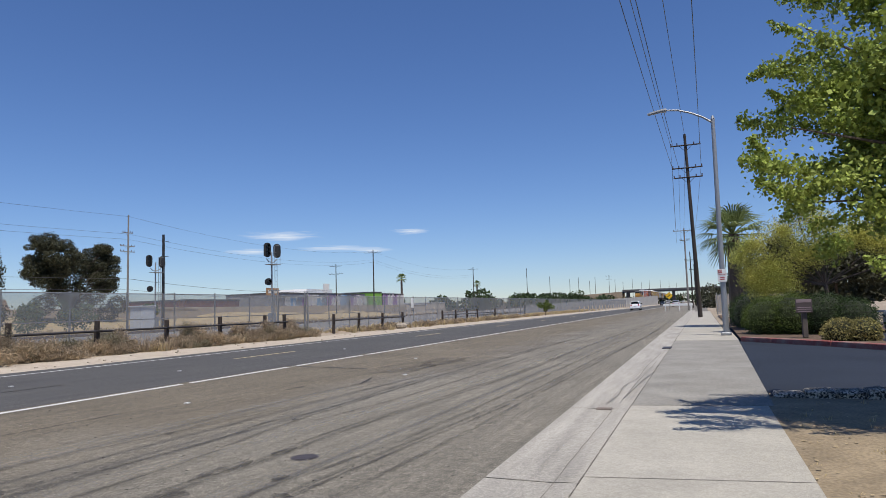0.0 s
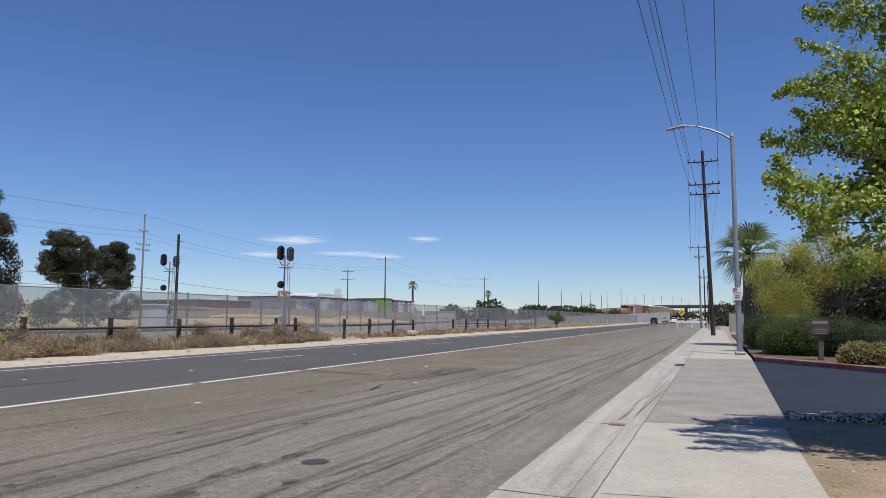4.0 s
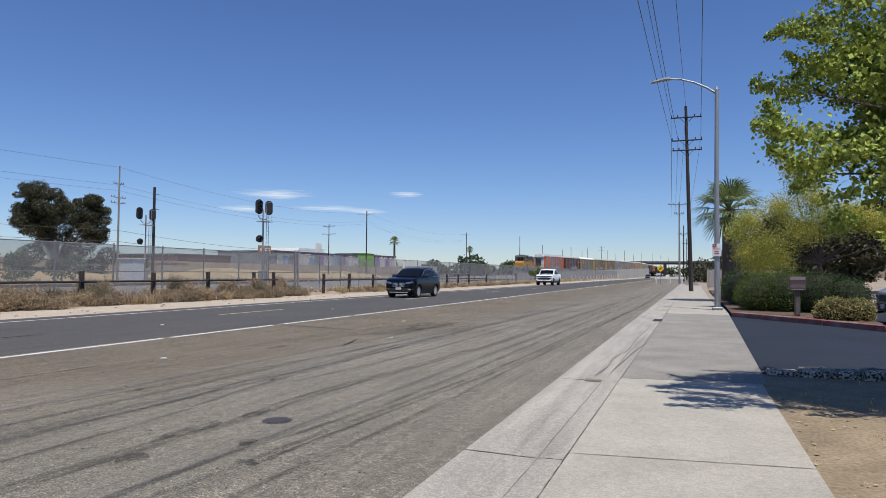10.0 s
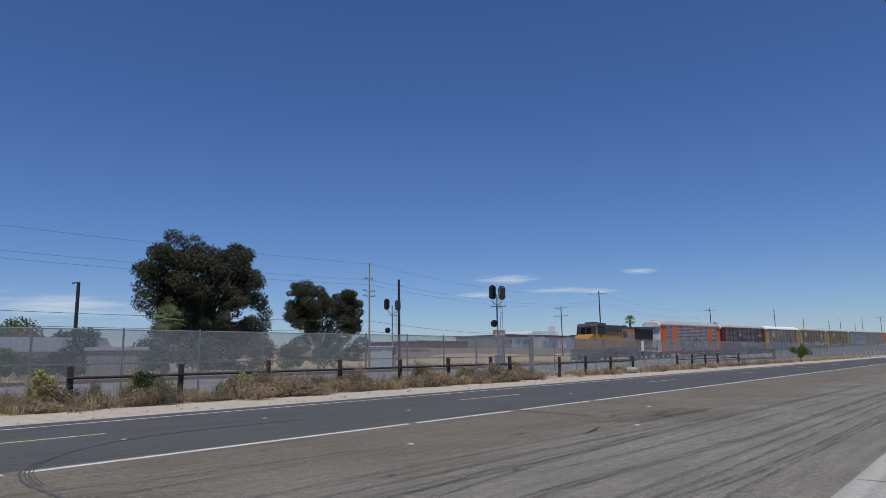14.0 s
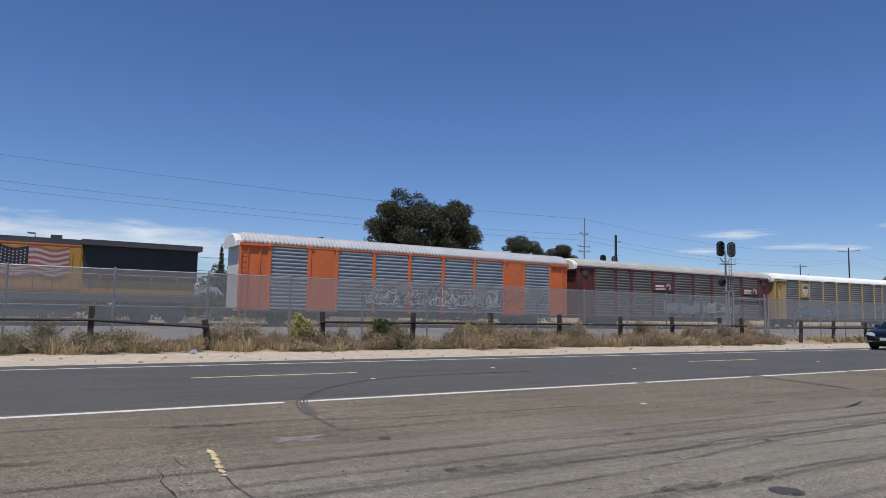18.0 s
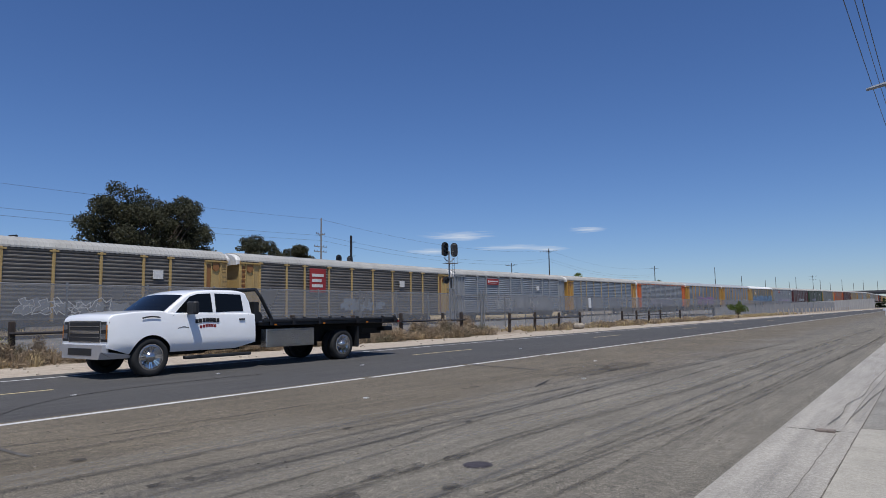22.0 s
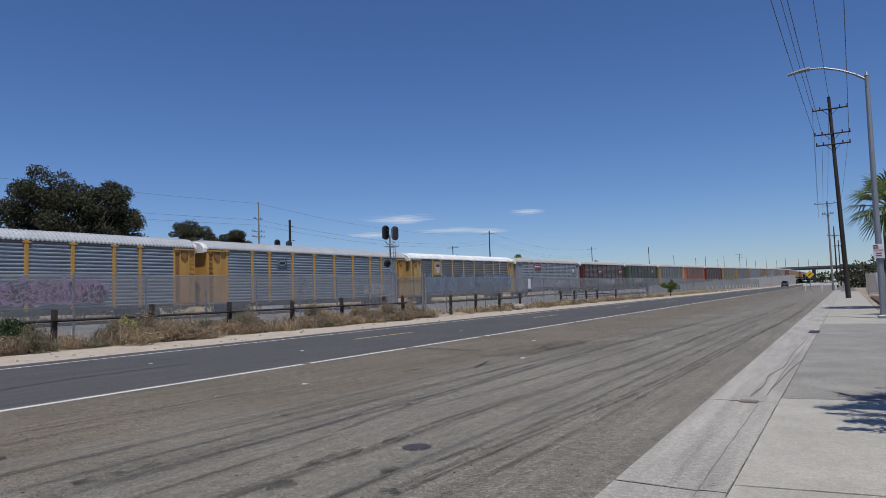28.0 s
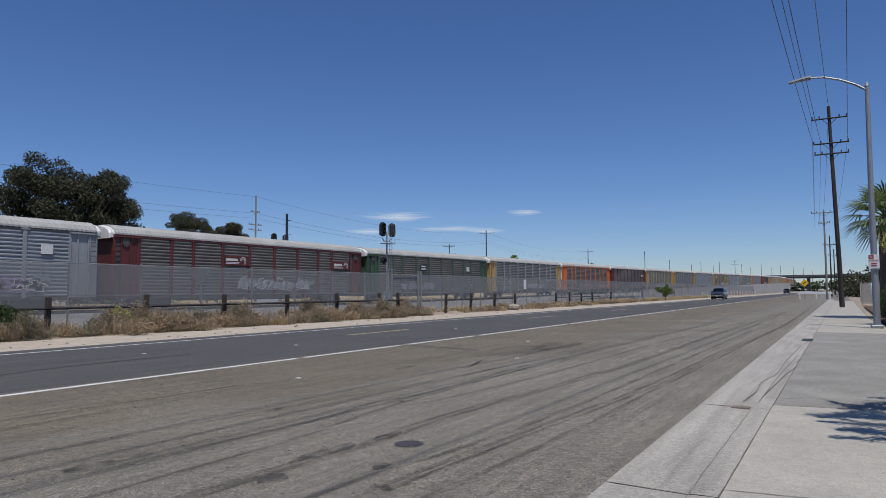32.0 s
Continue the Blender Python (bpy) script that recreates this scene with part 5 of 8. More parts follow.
text("PARKING", 0.068, pose(0, -0.026, 2.43, 90, 0, 0), PAINT["red"], "lettering", ns)
for z in (2.32, 2.24):
    part("text_bar", Geo().box(-0.085, 0.085, -0.026, -0.022, z - 0.02, z + 0.02), PAINT["red"], ns)
part("strap", Geo().tube([(0.02, 0.13, 2.3), (0.02, 0.0, 2.3)], 0.13, 12), lamp_grey, ns)
ms = thing("drive_sign", "small dark sign on a short wooden post in the hedge", "sign", at=pose(3.28, 24.2, 0.1))
part("post", Geo().box(-0.08, 0.08, -0.08, 0.08, 0, 1.05, bev=0.02), mat("grey_old_timber", (0.12, 0.1, 0.085), 0.9, vary=0.25, scale=4), ms)
part("board", Geo().box(-0.24, 0.24, -0.14, -0.1, 0.82, 1.26, bev=0.008), mat("dull_brown_sign", (0.09, 0.065, 0.06), 0.6), ms)
for z, w, hh in ((1.2, 0.22, 0.05), (0.99, 0.2, 0.012), (0.93, 0.22, 0.012), (0.85, 0.18, 0.014)):
    part("text_bar", Geo().box(-w, w, -0.146, -0.142, z - hh, z + hh), mat("dusty_pink_lettering", (0.3, 0.22, 0.22), 0.6), ms)
ps = thing("verge_sign", "grey metal sign on a black post beside the drive", "sign", at=pose(3.05, 11.5, 0))
part("post", Geo().tube([(0, 0, -0.1), (0, 0, 1.0)], 0.045, 8), sig_black, ps)
part("board", Geo().box(-0.075, 0.075, -0.06, -0.046, 0.8, 1.29, bev=0.005), mat("grey_metal_sign", (0.42, 0.41, 0.4), 0.5, vary=0.15), ps)
for z in (1.2, 1.05, 0.92):
    part("text_bar", Geo().box(-0.05, 0.05, -0.066, -0.062, z - 0.025, z + 0.025), mat("dark_grey_lettering", (0.16, 0.15, 0.15), 0.6), ps)
mk = thing("marker_tube", "white plastic marker tube beside the pavement", "marker", at=pose(1.7, 47, 0))
part("tube", Geo().tube([(0, 0, 0), (0.0, 0, 1.5)], 0.11, 8), face, mk, at=pose(0, 0, 0.3, 0, -8, 0))
part("foot", Geo().tube([(0, 0, 0), (0, 0, 0.35)], 0.05, 6), galv, mk)
dy = thing("diamond_sign", "yellow diamond warning sign with a black arrow", "road sign", at=pose(-4.5, 109, 0))
part("post", Geo().tube([(0, 0, -0.1), (0, 0, 2.2)], 0.04, 6), galv, dy)
part("board", Geo().box(-0.4, 0.4, -0.06, -0.04, -0.4, 0.4, bev=0.008), mat("bright_yellow_sign", (0.8, 0.5, 0.02), 0.5, vary=0.05), dy, at=pose(0, 0, 2.35) @ Matrix.Rotation(radians(45), 4, "Y"))
part("arrow", Geo().box(-0.27, 0.27, -0.068, -0.064, -0.06, 0.06), sig_black, dy, at=pose(0, 0, 2.35) @ Matrix.Rotation(radians(-40), 4, "Y"))
br = thing("white_barrier", "long low white road barrier on short legs", "barrier", at=pose(-3.3, 110, 0))
part("beam", Geo().box(-2.2, 2.2, -0.09, 0.09, 0.72, 1.06, bev=0.02), mat("white_barrier_paint", (0.75, 0.75, 0.74), 0.5, vary=0.08), br)
for x in (-1.9, 0.2, 1.9):
    part("leg", Geo().box(x - 0.07, x + 0.07, -0.07, 0.07, -0.05, 0.72), MATS["white_barrier_paint"], br)
yard = thing("yard_gate", "chain-link yard gate in tan dust behind the pavement", "gate", at=pose(1.6, 72, 0))
for x in (0.0, 1.6, 3.2, 4.8):
    part("gate_post", Geo().tube([(x, 0, -0.1), (x, 0, 2.1)], 0.045, 6), galv, yard)
part("gate_mesh", Geo().add([(0, 0, 0.05), (4.8, 0, 0.05), (4.8, 0, 2.0), (0, 0, 2.0)], [(0, 1, 2, 3)]), chain, yard)

# ---- plants ----
bark = mat("grey_brown_bark", (0.12, 0.09, 0.07), 0.95, vary=0.3, scale=4, fine=25, bump=0.8, stretch=(3, 3, 0.6))


def leaf_cloud(clumps, count, size, seed, flat=0.0, shell=0.55, droop=0.0, long=1.0, thin=1.0):
    """Many small leaves round clump centres: (x, y, z, rx, ry, rz)."""
    r = np.random.default_rng(seed)
    c = np.array(clumps, float)
    vol = np.prod(c[:, 3:], axis=1) ** (2 / 3)
    pick = r.choice(len(c), count, p=vol / vol.sum())
    d = r.normal(size=(count, 3))
    d /= np.linalg.norm(d, axis=1)[:, None]
    rad = np.clip(shell + (1 - shell) * r.random(count) + 0.1 * r.normal(size=count), 0.05, 1.15)
    p = c[pick, :3] + d * rad[:, None] * c[pick, 3:]
    u = r.normal(size=(count, 3))
    u[:, 2] *= (1 - flat)
    u[:, 2] -= droop
    u /= np.linalg.norm(u, axis=1)[:, None]
    w = np.cross(u, r.normal(size=(count, 3)))
    w /= np.linalg.norm(w, axis=1)[:, None]
    s = size * r.uniform(0.6, 1.35, count)[:, None]
    a, b = u * s * 0.5 * long, w * s * 0.42 * thin
    v = np.stack([p - a, p + b * 0.9 + a * 0.15, p + a, p - b * 0.9 + a * 0.15], 1).reshape(-1, 3)
    g = Geo()
    g.v = v.tolist()
    g.f = np.arange(4 * count).reshape(-1, 4).tolist()
    return g


def clump_set(centre, radii, n, size, seed, low=-1.0):
    """Clumps scattered through an uneven egg."""
    r = random.Random(seed)
    out = []
    while len(out) < n:
        d = Vector((r.gauss(0, 1), r.gauss(0, 1), r.gauss(0, 1))).normalized() * r.random() ** 0.38
        if d.z < low:
            continue
        s = size * r.uniform(0.6, 1.35)
        out.append((centre[0] + d.x * radii[0], centre[1] + d.y * radii[1], centre[2] + d.z * radii[2], s, s, s * 0.75))
    return out


def limbs(trunk_base, fork, clumps, r0, every=1, seed=1):
    g = Geo().tube([trunk_base, tuple(Vector(trunk_base).lerp(Vector(fork), 0.5) + Vector((0.05, 0.04, 0))), fork], r0, 10, r0 * 0.65)
    r = random.Random(seed)
    for c in clumps[::every]:
        a, b = Vector(fork), Vector(c[:3])
        mid = a.lerp(b, 0.5) + Vector((r.uniform(-0.1, 0.1), r.uniform(-0.1, 0.1), 0.12)) * (b - a).length * 0.5
        g.tube([tuple(a), tuple(mid), tuple(b)], r0 * 0.3, 5, r0 * 0.05)
    return g


def tree(name, label, base, fork_h, centre, radii, n, clump, leaves, size, material, seed, r0=0.2, low=-1.0, shell=0.5, every=1, group="", extra=()):
    t = thing(name, label, "tree", group)
    cl = clump_set(centre, radii, n, clump, seed, low) + list(extra)
    part("trunk", limbs(base, (base[0] * 0.8 + centre[0] * 0.2, base[1] * 0.8 + centre[1] * 0.2, base[2] + fork_h), cl, r0, every, seed), bark, t)
    part("crown", leaf_cloud(cl, leaves, size, seed, shell=shell), material, t)
    return t


green_leaf = leaf_mat("bright_green_leaves", (0.33, 0.39, 0.085), (0.15, 0.22, 0.04), 0.2)
oak_leaf = leaf_mat("dull_dark_oak_leaves", (0.062, 0.062, 0.034), (0.038, 0.04, 0.02), 0.15)
hedge_leaf = leaf_mat("deep_green_hedge_leaves", (0.042, 0.07, 0.018), (0.022, 0.038, 0.011), 0.1)
shrub_leaf = leaf_mat("yellow_green_shrub_leaves", (0.105, 0.145, 0.028), (0.05, 0.075, 0.018), 0.22)
yellow_leaf = leaf_mat("yellowing_leaves", (0.52, 0.49, 0.12), (0.3, 0.36, 0.09), 0.38)
palm_leaf = leaf_mat("grey_green_palm_fronds", (0.2, 0.24, 0.09), (0.11, 0.15, 0.055), 0.35)
far_leaf = leaf_mat("hazy_green_leaves", (0.045, 0.07, 0.025), (0.03, 0.05, 0.02), 0.2)

# the leafy tree beside the pavement: long shoots set with leaves, pointing out of a dense crown
def shoots(tips, hub, length, fat, per, size, seed):
    """Leaves crowded round shoots that run from each tip in towards the hub."""
    r = np.random.default_rng(seed)
    tip = np.repeat(np.array(tips, float), per, axis=0)
    n = len(tip)
    way = np.array(hub, float) - tip
    way[:, 2] -= 0.5
    way /= np.linalg.norm(way, axis=1)[:, None]
    way += np.repeat(r.normal(0, 0.42, (len(tips), 3)), per, axis=0)
    way /= np.linalg.norm(way, axis=1)[:, None]
    length = length * np.repeat(r.uniform(0.45, 1.15, len(tips)), per)
    s = r.random(n) ** 0.85
    off = r.normal(size=(n, 3))
    off /= np.linalg.norm(off, axis=1)[:, None]
    p = tip + way * (s * length)[:, None] + off * ((0.05 + fat * s ** 0.7) * (0.75 + 0.35 * np.sin(19 * s + tip[:, 2] * 9)) * r.random(n) ** 0.6)[:, None]
    u, w = r.normal(size=(n, 3)), r.normal(size=(n, 3))
    u /= np.linalg.norm(u, axis=1)[:, None]
    w = np.cross(u, w)
    w /= np.linalg.norm(w, axis=1)[:, None]
    k = size * r.uniform(0.65, 1.3, n)[:, None]
    a, b = u * k * 0.42, w * k * 0.5
    v = np.stack([p - a, p + b + a * 0.55, p + a, p - b + a * 0.55], 1).reshape(-1, 3)
    g = Geo()
    g.v, g.f = v.tolist(), np.arange(4 * n).reshape(-1, 4).tolist()
    return g


HUB = (4.05, 8.4, 3.8)
TIPS = [(1.07, 7.41, 4.35), (0.96, 7.57, 3.94), (0.79, 7.27, 3.74), (1.05, 7.74, 3.68), (0.7, 7.59, 3.39), (0.79, 7.05, 3.06), (0.66, 6.74, 2.78), (0.99, 8.04, 2.89), (0.82, 7.13, 2.6), (1.01, 7.18, 2.44), (1.11, 8.05, 2.29), (1.29, 7.39, 2.11), (1.27, 8.4, 5.11), (1.48, 7.69, 5.38), (1.6, 7.51, 1.95), (1.69, 7.08, 1.78), (2.11, 7.6, 1.6), (2.61, 7.98, 1.5)]
rq = random.Random(14)
while len(TIPS) < 250:
    d = Vector((rq.gauss(0, 1), rq.gauss(0, 1), rq.gauss(0, 1))).normalized() * rq.choice((1.0, 1.0, 0.86, 0.72))
    bough = (HUB[0] + 2.75 * d.x, HUB[1] + 1.85 * d.y, HUB[2] + 2.55 * d.z)
    for k in range(4):
        q = (bough[0] + rq.gauss(0, 0.2), bough[1] + rq.gauss(0, 0.16), bough[2] + rq.gauss(0, 0.22))
        if q[2] > 1.75 - 0.5 * min(0, q[0] - 2.3) and (q[0] < 4.6 or rq.random() < 0.35) and q[1] > 6.45 and not (1.5 < q[0] < 2.1 and 4.1 < q[2] < 4.7):
            TIPS.append(q)
lt = thing("leafy_tree", "bright green fan-leaved tree overhanging the pavement", "tree")
core = clump_set((4.15, 8.4, 3.6), (2.35, 1.85, 2.1), 190, 0.42, 15)
part("trunk", limbs((4.9, 8.6, 0), (4.7, 8.7, 2.0), [(*(Vector(t).lerp(Vector(HUB), 0.12)), 0, 0, 0) for t in TIPS], 0.16, 5, 3), bark, lt)
crown = shoots(TIPS, HUB, 1.1, 0.25, 620, 0.046, 5)
inner = leaf_cloud(core, 105000, 0.078, 6, shell=0.0)
crown.add(inner.v, inner.f)
part("crown", crown, green_leaf, lt)
tree("leafy_tree", "green fan-leaved tree near the camera", (4.5, -1.1, 0), 2.4, (3.62, 0.3, 5.2), (2.4, 2.2, 1.9), 60, 0.8, 34000, 0.11, green_leaf, 4, 0.15, -0.9, 0.25, 2)

# yellowing tree behind the hedges, with bare twigs
yc = [(1.9, 31, 3.2, 0.5, 0.6, 0.5), (2.4, 31, 3.7, 0.6, 0.7, 0.55), (3.0, 31, 2.8, 0.8, 0.8, 0.7), (3.6, 31, 4.2, 0.75, 0.8, 0.6), (4.4, 31, 3.3, 0.9, 0.9, 0.8), (4.4, 31.3, 5.2, 0.6, 0.7, 0.55), (4.9, 31, 4.5, 0.7, 0.8, 0.6), (5.4, 31, 3.7, 0.8, 0.9, 0.7), (6.3, 31, 3.9, 0.8, 0.8, 0.6), (7.2, 31, 3.5, 0.8, 0.8, 0.6), (8.2, 31, 3.2, 0.75, 0.8, 0.6), (9.0, 31, 2.9, 0.6, 0.7, 0.5), (3.4, 31, 2.1, 0.8, 0.9, 0.7), (4.0, 31.2, 5.9, 0.45, 0.5, 0.4), (2.3, 31, 2.4, 0.6, 0.7, 0.6), (2.7, 31, 1.9, 0.7, 0.7, 0.6)]
yt = thing("yellowing_tree", "thin tree with yellowing leaves and bare twigs behind the hedge", "tree")
yg = limbs((5.2, 31.2, 0.1), (5.0, 31.1, 1.9), yc, 0.13)
rt = random.Random(9)
for k in range(26):
    a = Vector(rt.choice(yc)[:3])
    b = a + Vector((rt.uniform(-0.7, 0.7), rt.uniform(-0.5, 0.5), rt.uniform(0.4, 1.3)))
    yg.tube([tuple(a), tuple(a.lerp(b, 0.5) + Vector((0.08, 0, 0))), tuple(b)], 0.022, 4, 0.006)
yg.tube([(4.0, 31.2, 5.6), (3.4, 31.2, 6.4), (3.2, 31.2, 7.1)], 0.02, 4, 0.006)
yg.tube([(3.4, 31.2, 6.4), (3.6, 31.2, 7.0)], 0.014, 4, 0.005)
part("trunk", yg, bark, yt)
part("crown", leaf_cloud([(x, y, z, a * 1.2, b * 1.2, c * 1.15) for x, y, z, a, b, c in yc], 72000, 0.055, 12, shell=0.05, droop=0.4), yellow_leaf, yt)


def hedge(label, boxes, leaves, material, seed, size=0.075):
    h = thing("clipped_hedge", label, "hedge", "hedges behind the kerb")
    core = [(x, y, z, rx * 0.9, ry * 0.9, rz * 0.9) for x, y, z, rx, ry, rz in boxes]
    g = Geo()
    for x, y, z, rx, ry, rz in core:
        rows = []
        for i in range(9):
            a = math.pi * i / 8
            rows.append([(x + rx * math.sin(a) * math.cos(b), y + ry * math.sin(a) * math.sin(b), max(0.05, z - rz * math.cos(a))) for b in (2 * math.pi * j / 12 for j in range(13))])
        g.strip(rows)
    # solid near-black hull: the shade between the leaves, put into its colour
    part("inner_mass", g, mat("hedge_core_shade", (0.02, 0.025, 0.01), 0.95, vary=0.3, scale=6), h)
    part("foliage", leaf_cloud(boxes, leaves, size, seed, shell=0.92), material, h)
    return h


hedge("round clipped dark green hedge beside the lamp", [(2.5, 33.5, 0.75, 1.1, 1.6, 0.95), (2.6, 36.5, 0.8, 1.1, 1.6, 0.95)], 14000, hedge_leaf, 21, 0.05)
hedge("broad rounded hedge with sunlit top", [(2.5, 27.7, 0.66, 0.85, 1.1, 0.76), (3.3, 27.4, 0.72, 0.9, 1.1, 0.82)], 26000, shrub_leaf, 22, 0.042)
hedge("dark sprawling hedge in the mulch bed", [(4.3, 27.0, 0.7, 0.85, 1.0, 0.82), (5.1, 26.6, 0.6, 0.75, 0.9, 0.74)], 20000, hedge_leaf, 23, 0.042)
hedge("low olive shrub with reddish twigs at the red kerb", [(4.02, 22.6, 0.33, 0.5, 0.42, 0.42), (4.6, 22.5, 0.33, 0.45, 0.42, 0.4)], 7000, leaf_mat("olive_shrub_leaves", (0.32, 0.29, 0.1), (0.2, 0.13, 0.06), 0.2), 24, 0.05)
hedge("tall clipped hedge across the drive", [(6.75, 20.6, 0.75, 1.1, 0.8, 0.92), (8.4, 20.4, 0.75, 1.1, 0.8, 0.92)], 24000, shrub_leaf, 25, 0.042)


def palm(label, x, y, h, fronds, length, seed, skirt=0.8):
    p = thing("fan_palm", label, "palm tree", at=pose(x, y, 0))
    part("trunk", Geo().tube([(0, 0, -0.1), (0.03, 0, h * 0.5), (0, 0, h)], 0.26 * length, 10, 0.2 * length), bark, p)
    r = random.Random(seed)
    for k in range(fronds):
        az = 2.4 * k
        el = radians(78 - 125 * (k / fronds) + r.uniform(-8, 8))
        d = Vector((math.cos(az) * math.cos(el), math.sin(az) * math.cos(el), math.sin(el)))
        side = Vector((-math.sin(az), math.cos(az), 0))
        up = side.cross(d) * -1
        root = Vector((0, 0, h))
        tip = root + d * length * 0.55
        g = Geo().tube([tuple(root), tuple(tip)], 0.03 * length, 4, 0.015 * length)
        n = 15
        for q in range(n):
            a = radians(-75 + 150 * q / (n - 1))
            e = (d * math.cos(a) + side * math.sin(a)).normalized()
            ln = length * (0.62 + 0.18 * math.cos(a))
            m1 = tip + e * ln * 0.6
            m2 = tip + e * ln + Vector((0, 0, -0.22 * length * (0.6 + r.random() * 0.6)))
            wv = e.cross(up).normalized() * 0.026 * length
            g.strip([[tuple(tip - wv * 0.4), tuple(tip + wv * 0.4)], [tuple(m1 - wv), tuple(m1 + wv)], [tuple(m2 - wv * 0.12), tuple(m2 + wv * 0.12)]])
        part("frond", g, palm_leaf, p)
    return p


palm("fan palm with drooping grey-green fronds behind the lamp", 1.95, 38.5, 4.9, 30, 1.6, 1)
palm("small bright fan palm below the oak", -66, 34.3, 5.6, 20, 1.5, 2)
palm("tall far fan palm", -125, 272, 15.5, 22, 2.2, 3)
palm("tall far fan palm", -125, 380, 15.5, 22, 2.2, 4)

# oaks behind the railway
tree("oak_tree", "large dark evergreen oak behind the railway", (-75, 44, 0), 4.0, (-75, 40.2, 11.6), (5.0, 4.4, 4.3), 70, 1.25, 100000, 0.23, oak_leaf, 31, 0.55, -0.9, 0.5, 3,
     extra=clump_set((-75, 47.2, 11.2), (5.0, 4.0, 4.2), 60, 1.2, 131) + clump_set((-75, 44, 7.0), (5.0, 8.0, 3.4), 60, 1.3, 133) + [(-75, 51.3, 9.0, 1.3, 1.2, 1.3), (-75, 52.2, 7.4, 1.1, 1.0, 1.3), (-75, 52.4, 5.8, 0.9, 0.9, 1.2), (-75, 52.0, 4.4, 0.8, 0.8, 1.1), (-75, 36.0, 8.2, 1.4, 1.3, 1.4), (-75, 39.2, 16.0, 1.3, 1.3, 1.0), (-75, 47.6, 15.4, 1.3, 1.3, 1.0)] + [(-74, 36 + 1.7 * k, 2.2 + 1.6 * (k % 3), 2.0, 1.8, 1.8) for k in range(10)])
tree("oak_tree", "dark evergreen oak in two lobes behind the railway", (-90, 75, 0), 3.0, (-90, 70.6, 10.0), (3.4, 3.9, 4.3), 60, 1.15, 70000, 0.22, oak_leaf, 32, 0.45, -0.9, 0.55, 3,
     extra=clump_set((-90, 80.0, 9.9), (3.0, 3.4, 4.1), 48, 1.1, 132) + [(-90, 75.4, 6.2, 1.4, 1.4, 1.2), (-90, 74.8, 11.4, 1.3, 1.3, 1.0), (-90, 75.6, 9.6, 1.6, 1.7, 1.3), (-90, 75.9, 8.0, 1.3, 1.3, 1.2), (-90, 76.2, 11.0, 1.4, 1.4, 1.1)] + [(-89, 67 + 2.2 * k, 2.2 + 1.5 * (k % 3), 2.0, 1.7, 1.6) for k in range(8)])
BACK = [(-80, 31, 3.8, 3.6, 4.8, 1), (-100, 22, 5.2, 4.5, 7.0, 2), (-104, 30, 5.0, 4.6, 7.4, 3), (-96, 12, 4.2, 4.0, 5.6, 4), (-92, 2, 4.4, 4.0, 5.6, 5), (-74, -6, 4.0, 5.0, 6.0, 8), (-72, -16, 4.0, 5.0, 6.5, 9), (-88, 88, 1.7, 2.6, 3.6, 6)]
for x, y, rad, ht, top, sd in BACK:
    tree("garden_tree", "leafy green tree behind the houses", (x, y, 0), 1.4, (x, y, top - rad * 0.55), (rad, rad, rad * 0.6), 22, rad * 0.34, 4500, 0.36, far_leaf if sd % 3 else shrub_leaf, 40 + sd, 0.2, -0.8, 0.55, 3, "garden trees")
pink = leaf_mat("dusty_pink_blossom", (0.2, 0.11, 0.11), (0.09, 0.09, 0.05), 0.3)
tree("flowering_shrub", "dusty pink flowering shrub by the houses", (-84, 25.5, 0), 1.0, (-84, 25.5, 2.6), (2.0, 4.5, 1.6), 16, 1.1, 1800, 0.3, pink, 60, 0.15, -0.8, 0.5, 3)
cy = thing("cypress_tree", "slim dark cypress behind the houses", "tree", at=pose(-92, 21.4, 0))
part("trunk", Geo().tube([(0, 0, -0.1), (0, 0, 2)], 0.2, 8), bark, cy)
part("crown", leaf_cloud([(0, 0, 1.5 + 0.55 * k, 0.75 - 0.04 * k, 0.75 - 0.04 * k, 0.6) for k in range(15)], 1500, 0.3, 61), oak_leaf, cy)
# far woods in a low belt
g = leaf_cloud([(rnd.uniform(-150, -70), y, rnd.uniform(1.5, 4.5 + 3 * (0.5 + 0.5 * math.sin(y * 0.05))), rnd.uniform(4, 7), rnd.uniform(5, 9), rnd.uniform(2.5, 4.5)) for y in (300 + 5.0 * k for k in range(64))], 15000, 1.5, 62, shell=0.6)
w = leaf_cloud([(-75 + 5.5 * k, 660 + rnd.uniform(-15, 15), rnd.uniform(2.0, 5.0), 6, 5, 4.5) for k in range(26)], 5000, 1.6, 65, shell=0.6)
g.add(w.v, w.f)
setting("far_woods", g, far_leaf, "low belt of dark green trees far off", "woods", kind="stuff")
g = leaf_cloud([(x, 58 + 0.15 * x + rnd.uniform(-6, 6), rnd.uniform(2, 6), 3.4, 3.4, 3.0) for x in (11 + 3.0 * k for k in range(20))], 16000, 0.6, 63, shell=0.5)
h = leaf_cloud([(x, 150 + 1.2 * x + rnd.uniform(-12, 12), rnd.uniform(1.0, 5.0), 3.6, 3.6, 2.6) for x in (2.2 + 2.8 * k for k in range(24))], 36000, 0.42, 64, shell=0.5)
setting("roadside_woods", h, oak_leaf, "dark trees beyond the yard along the road", "trees", kind="stuff")
setting("car_park_trees", g, oak_leaf, "dark trees behind the car park", "trees", kind="stuff")
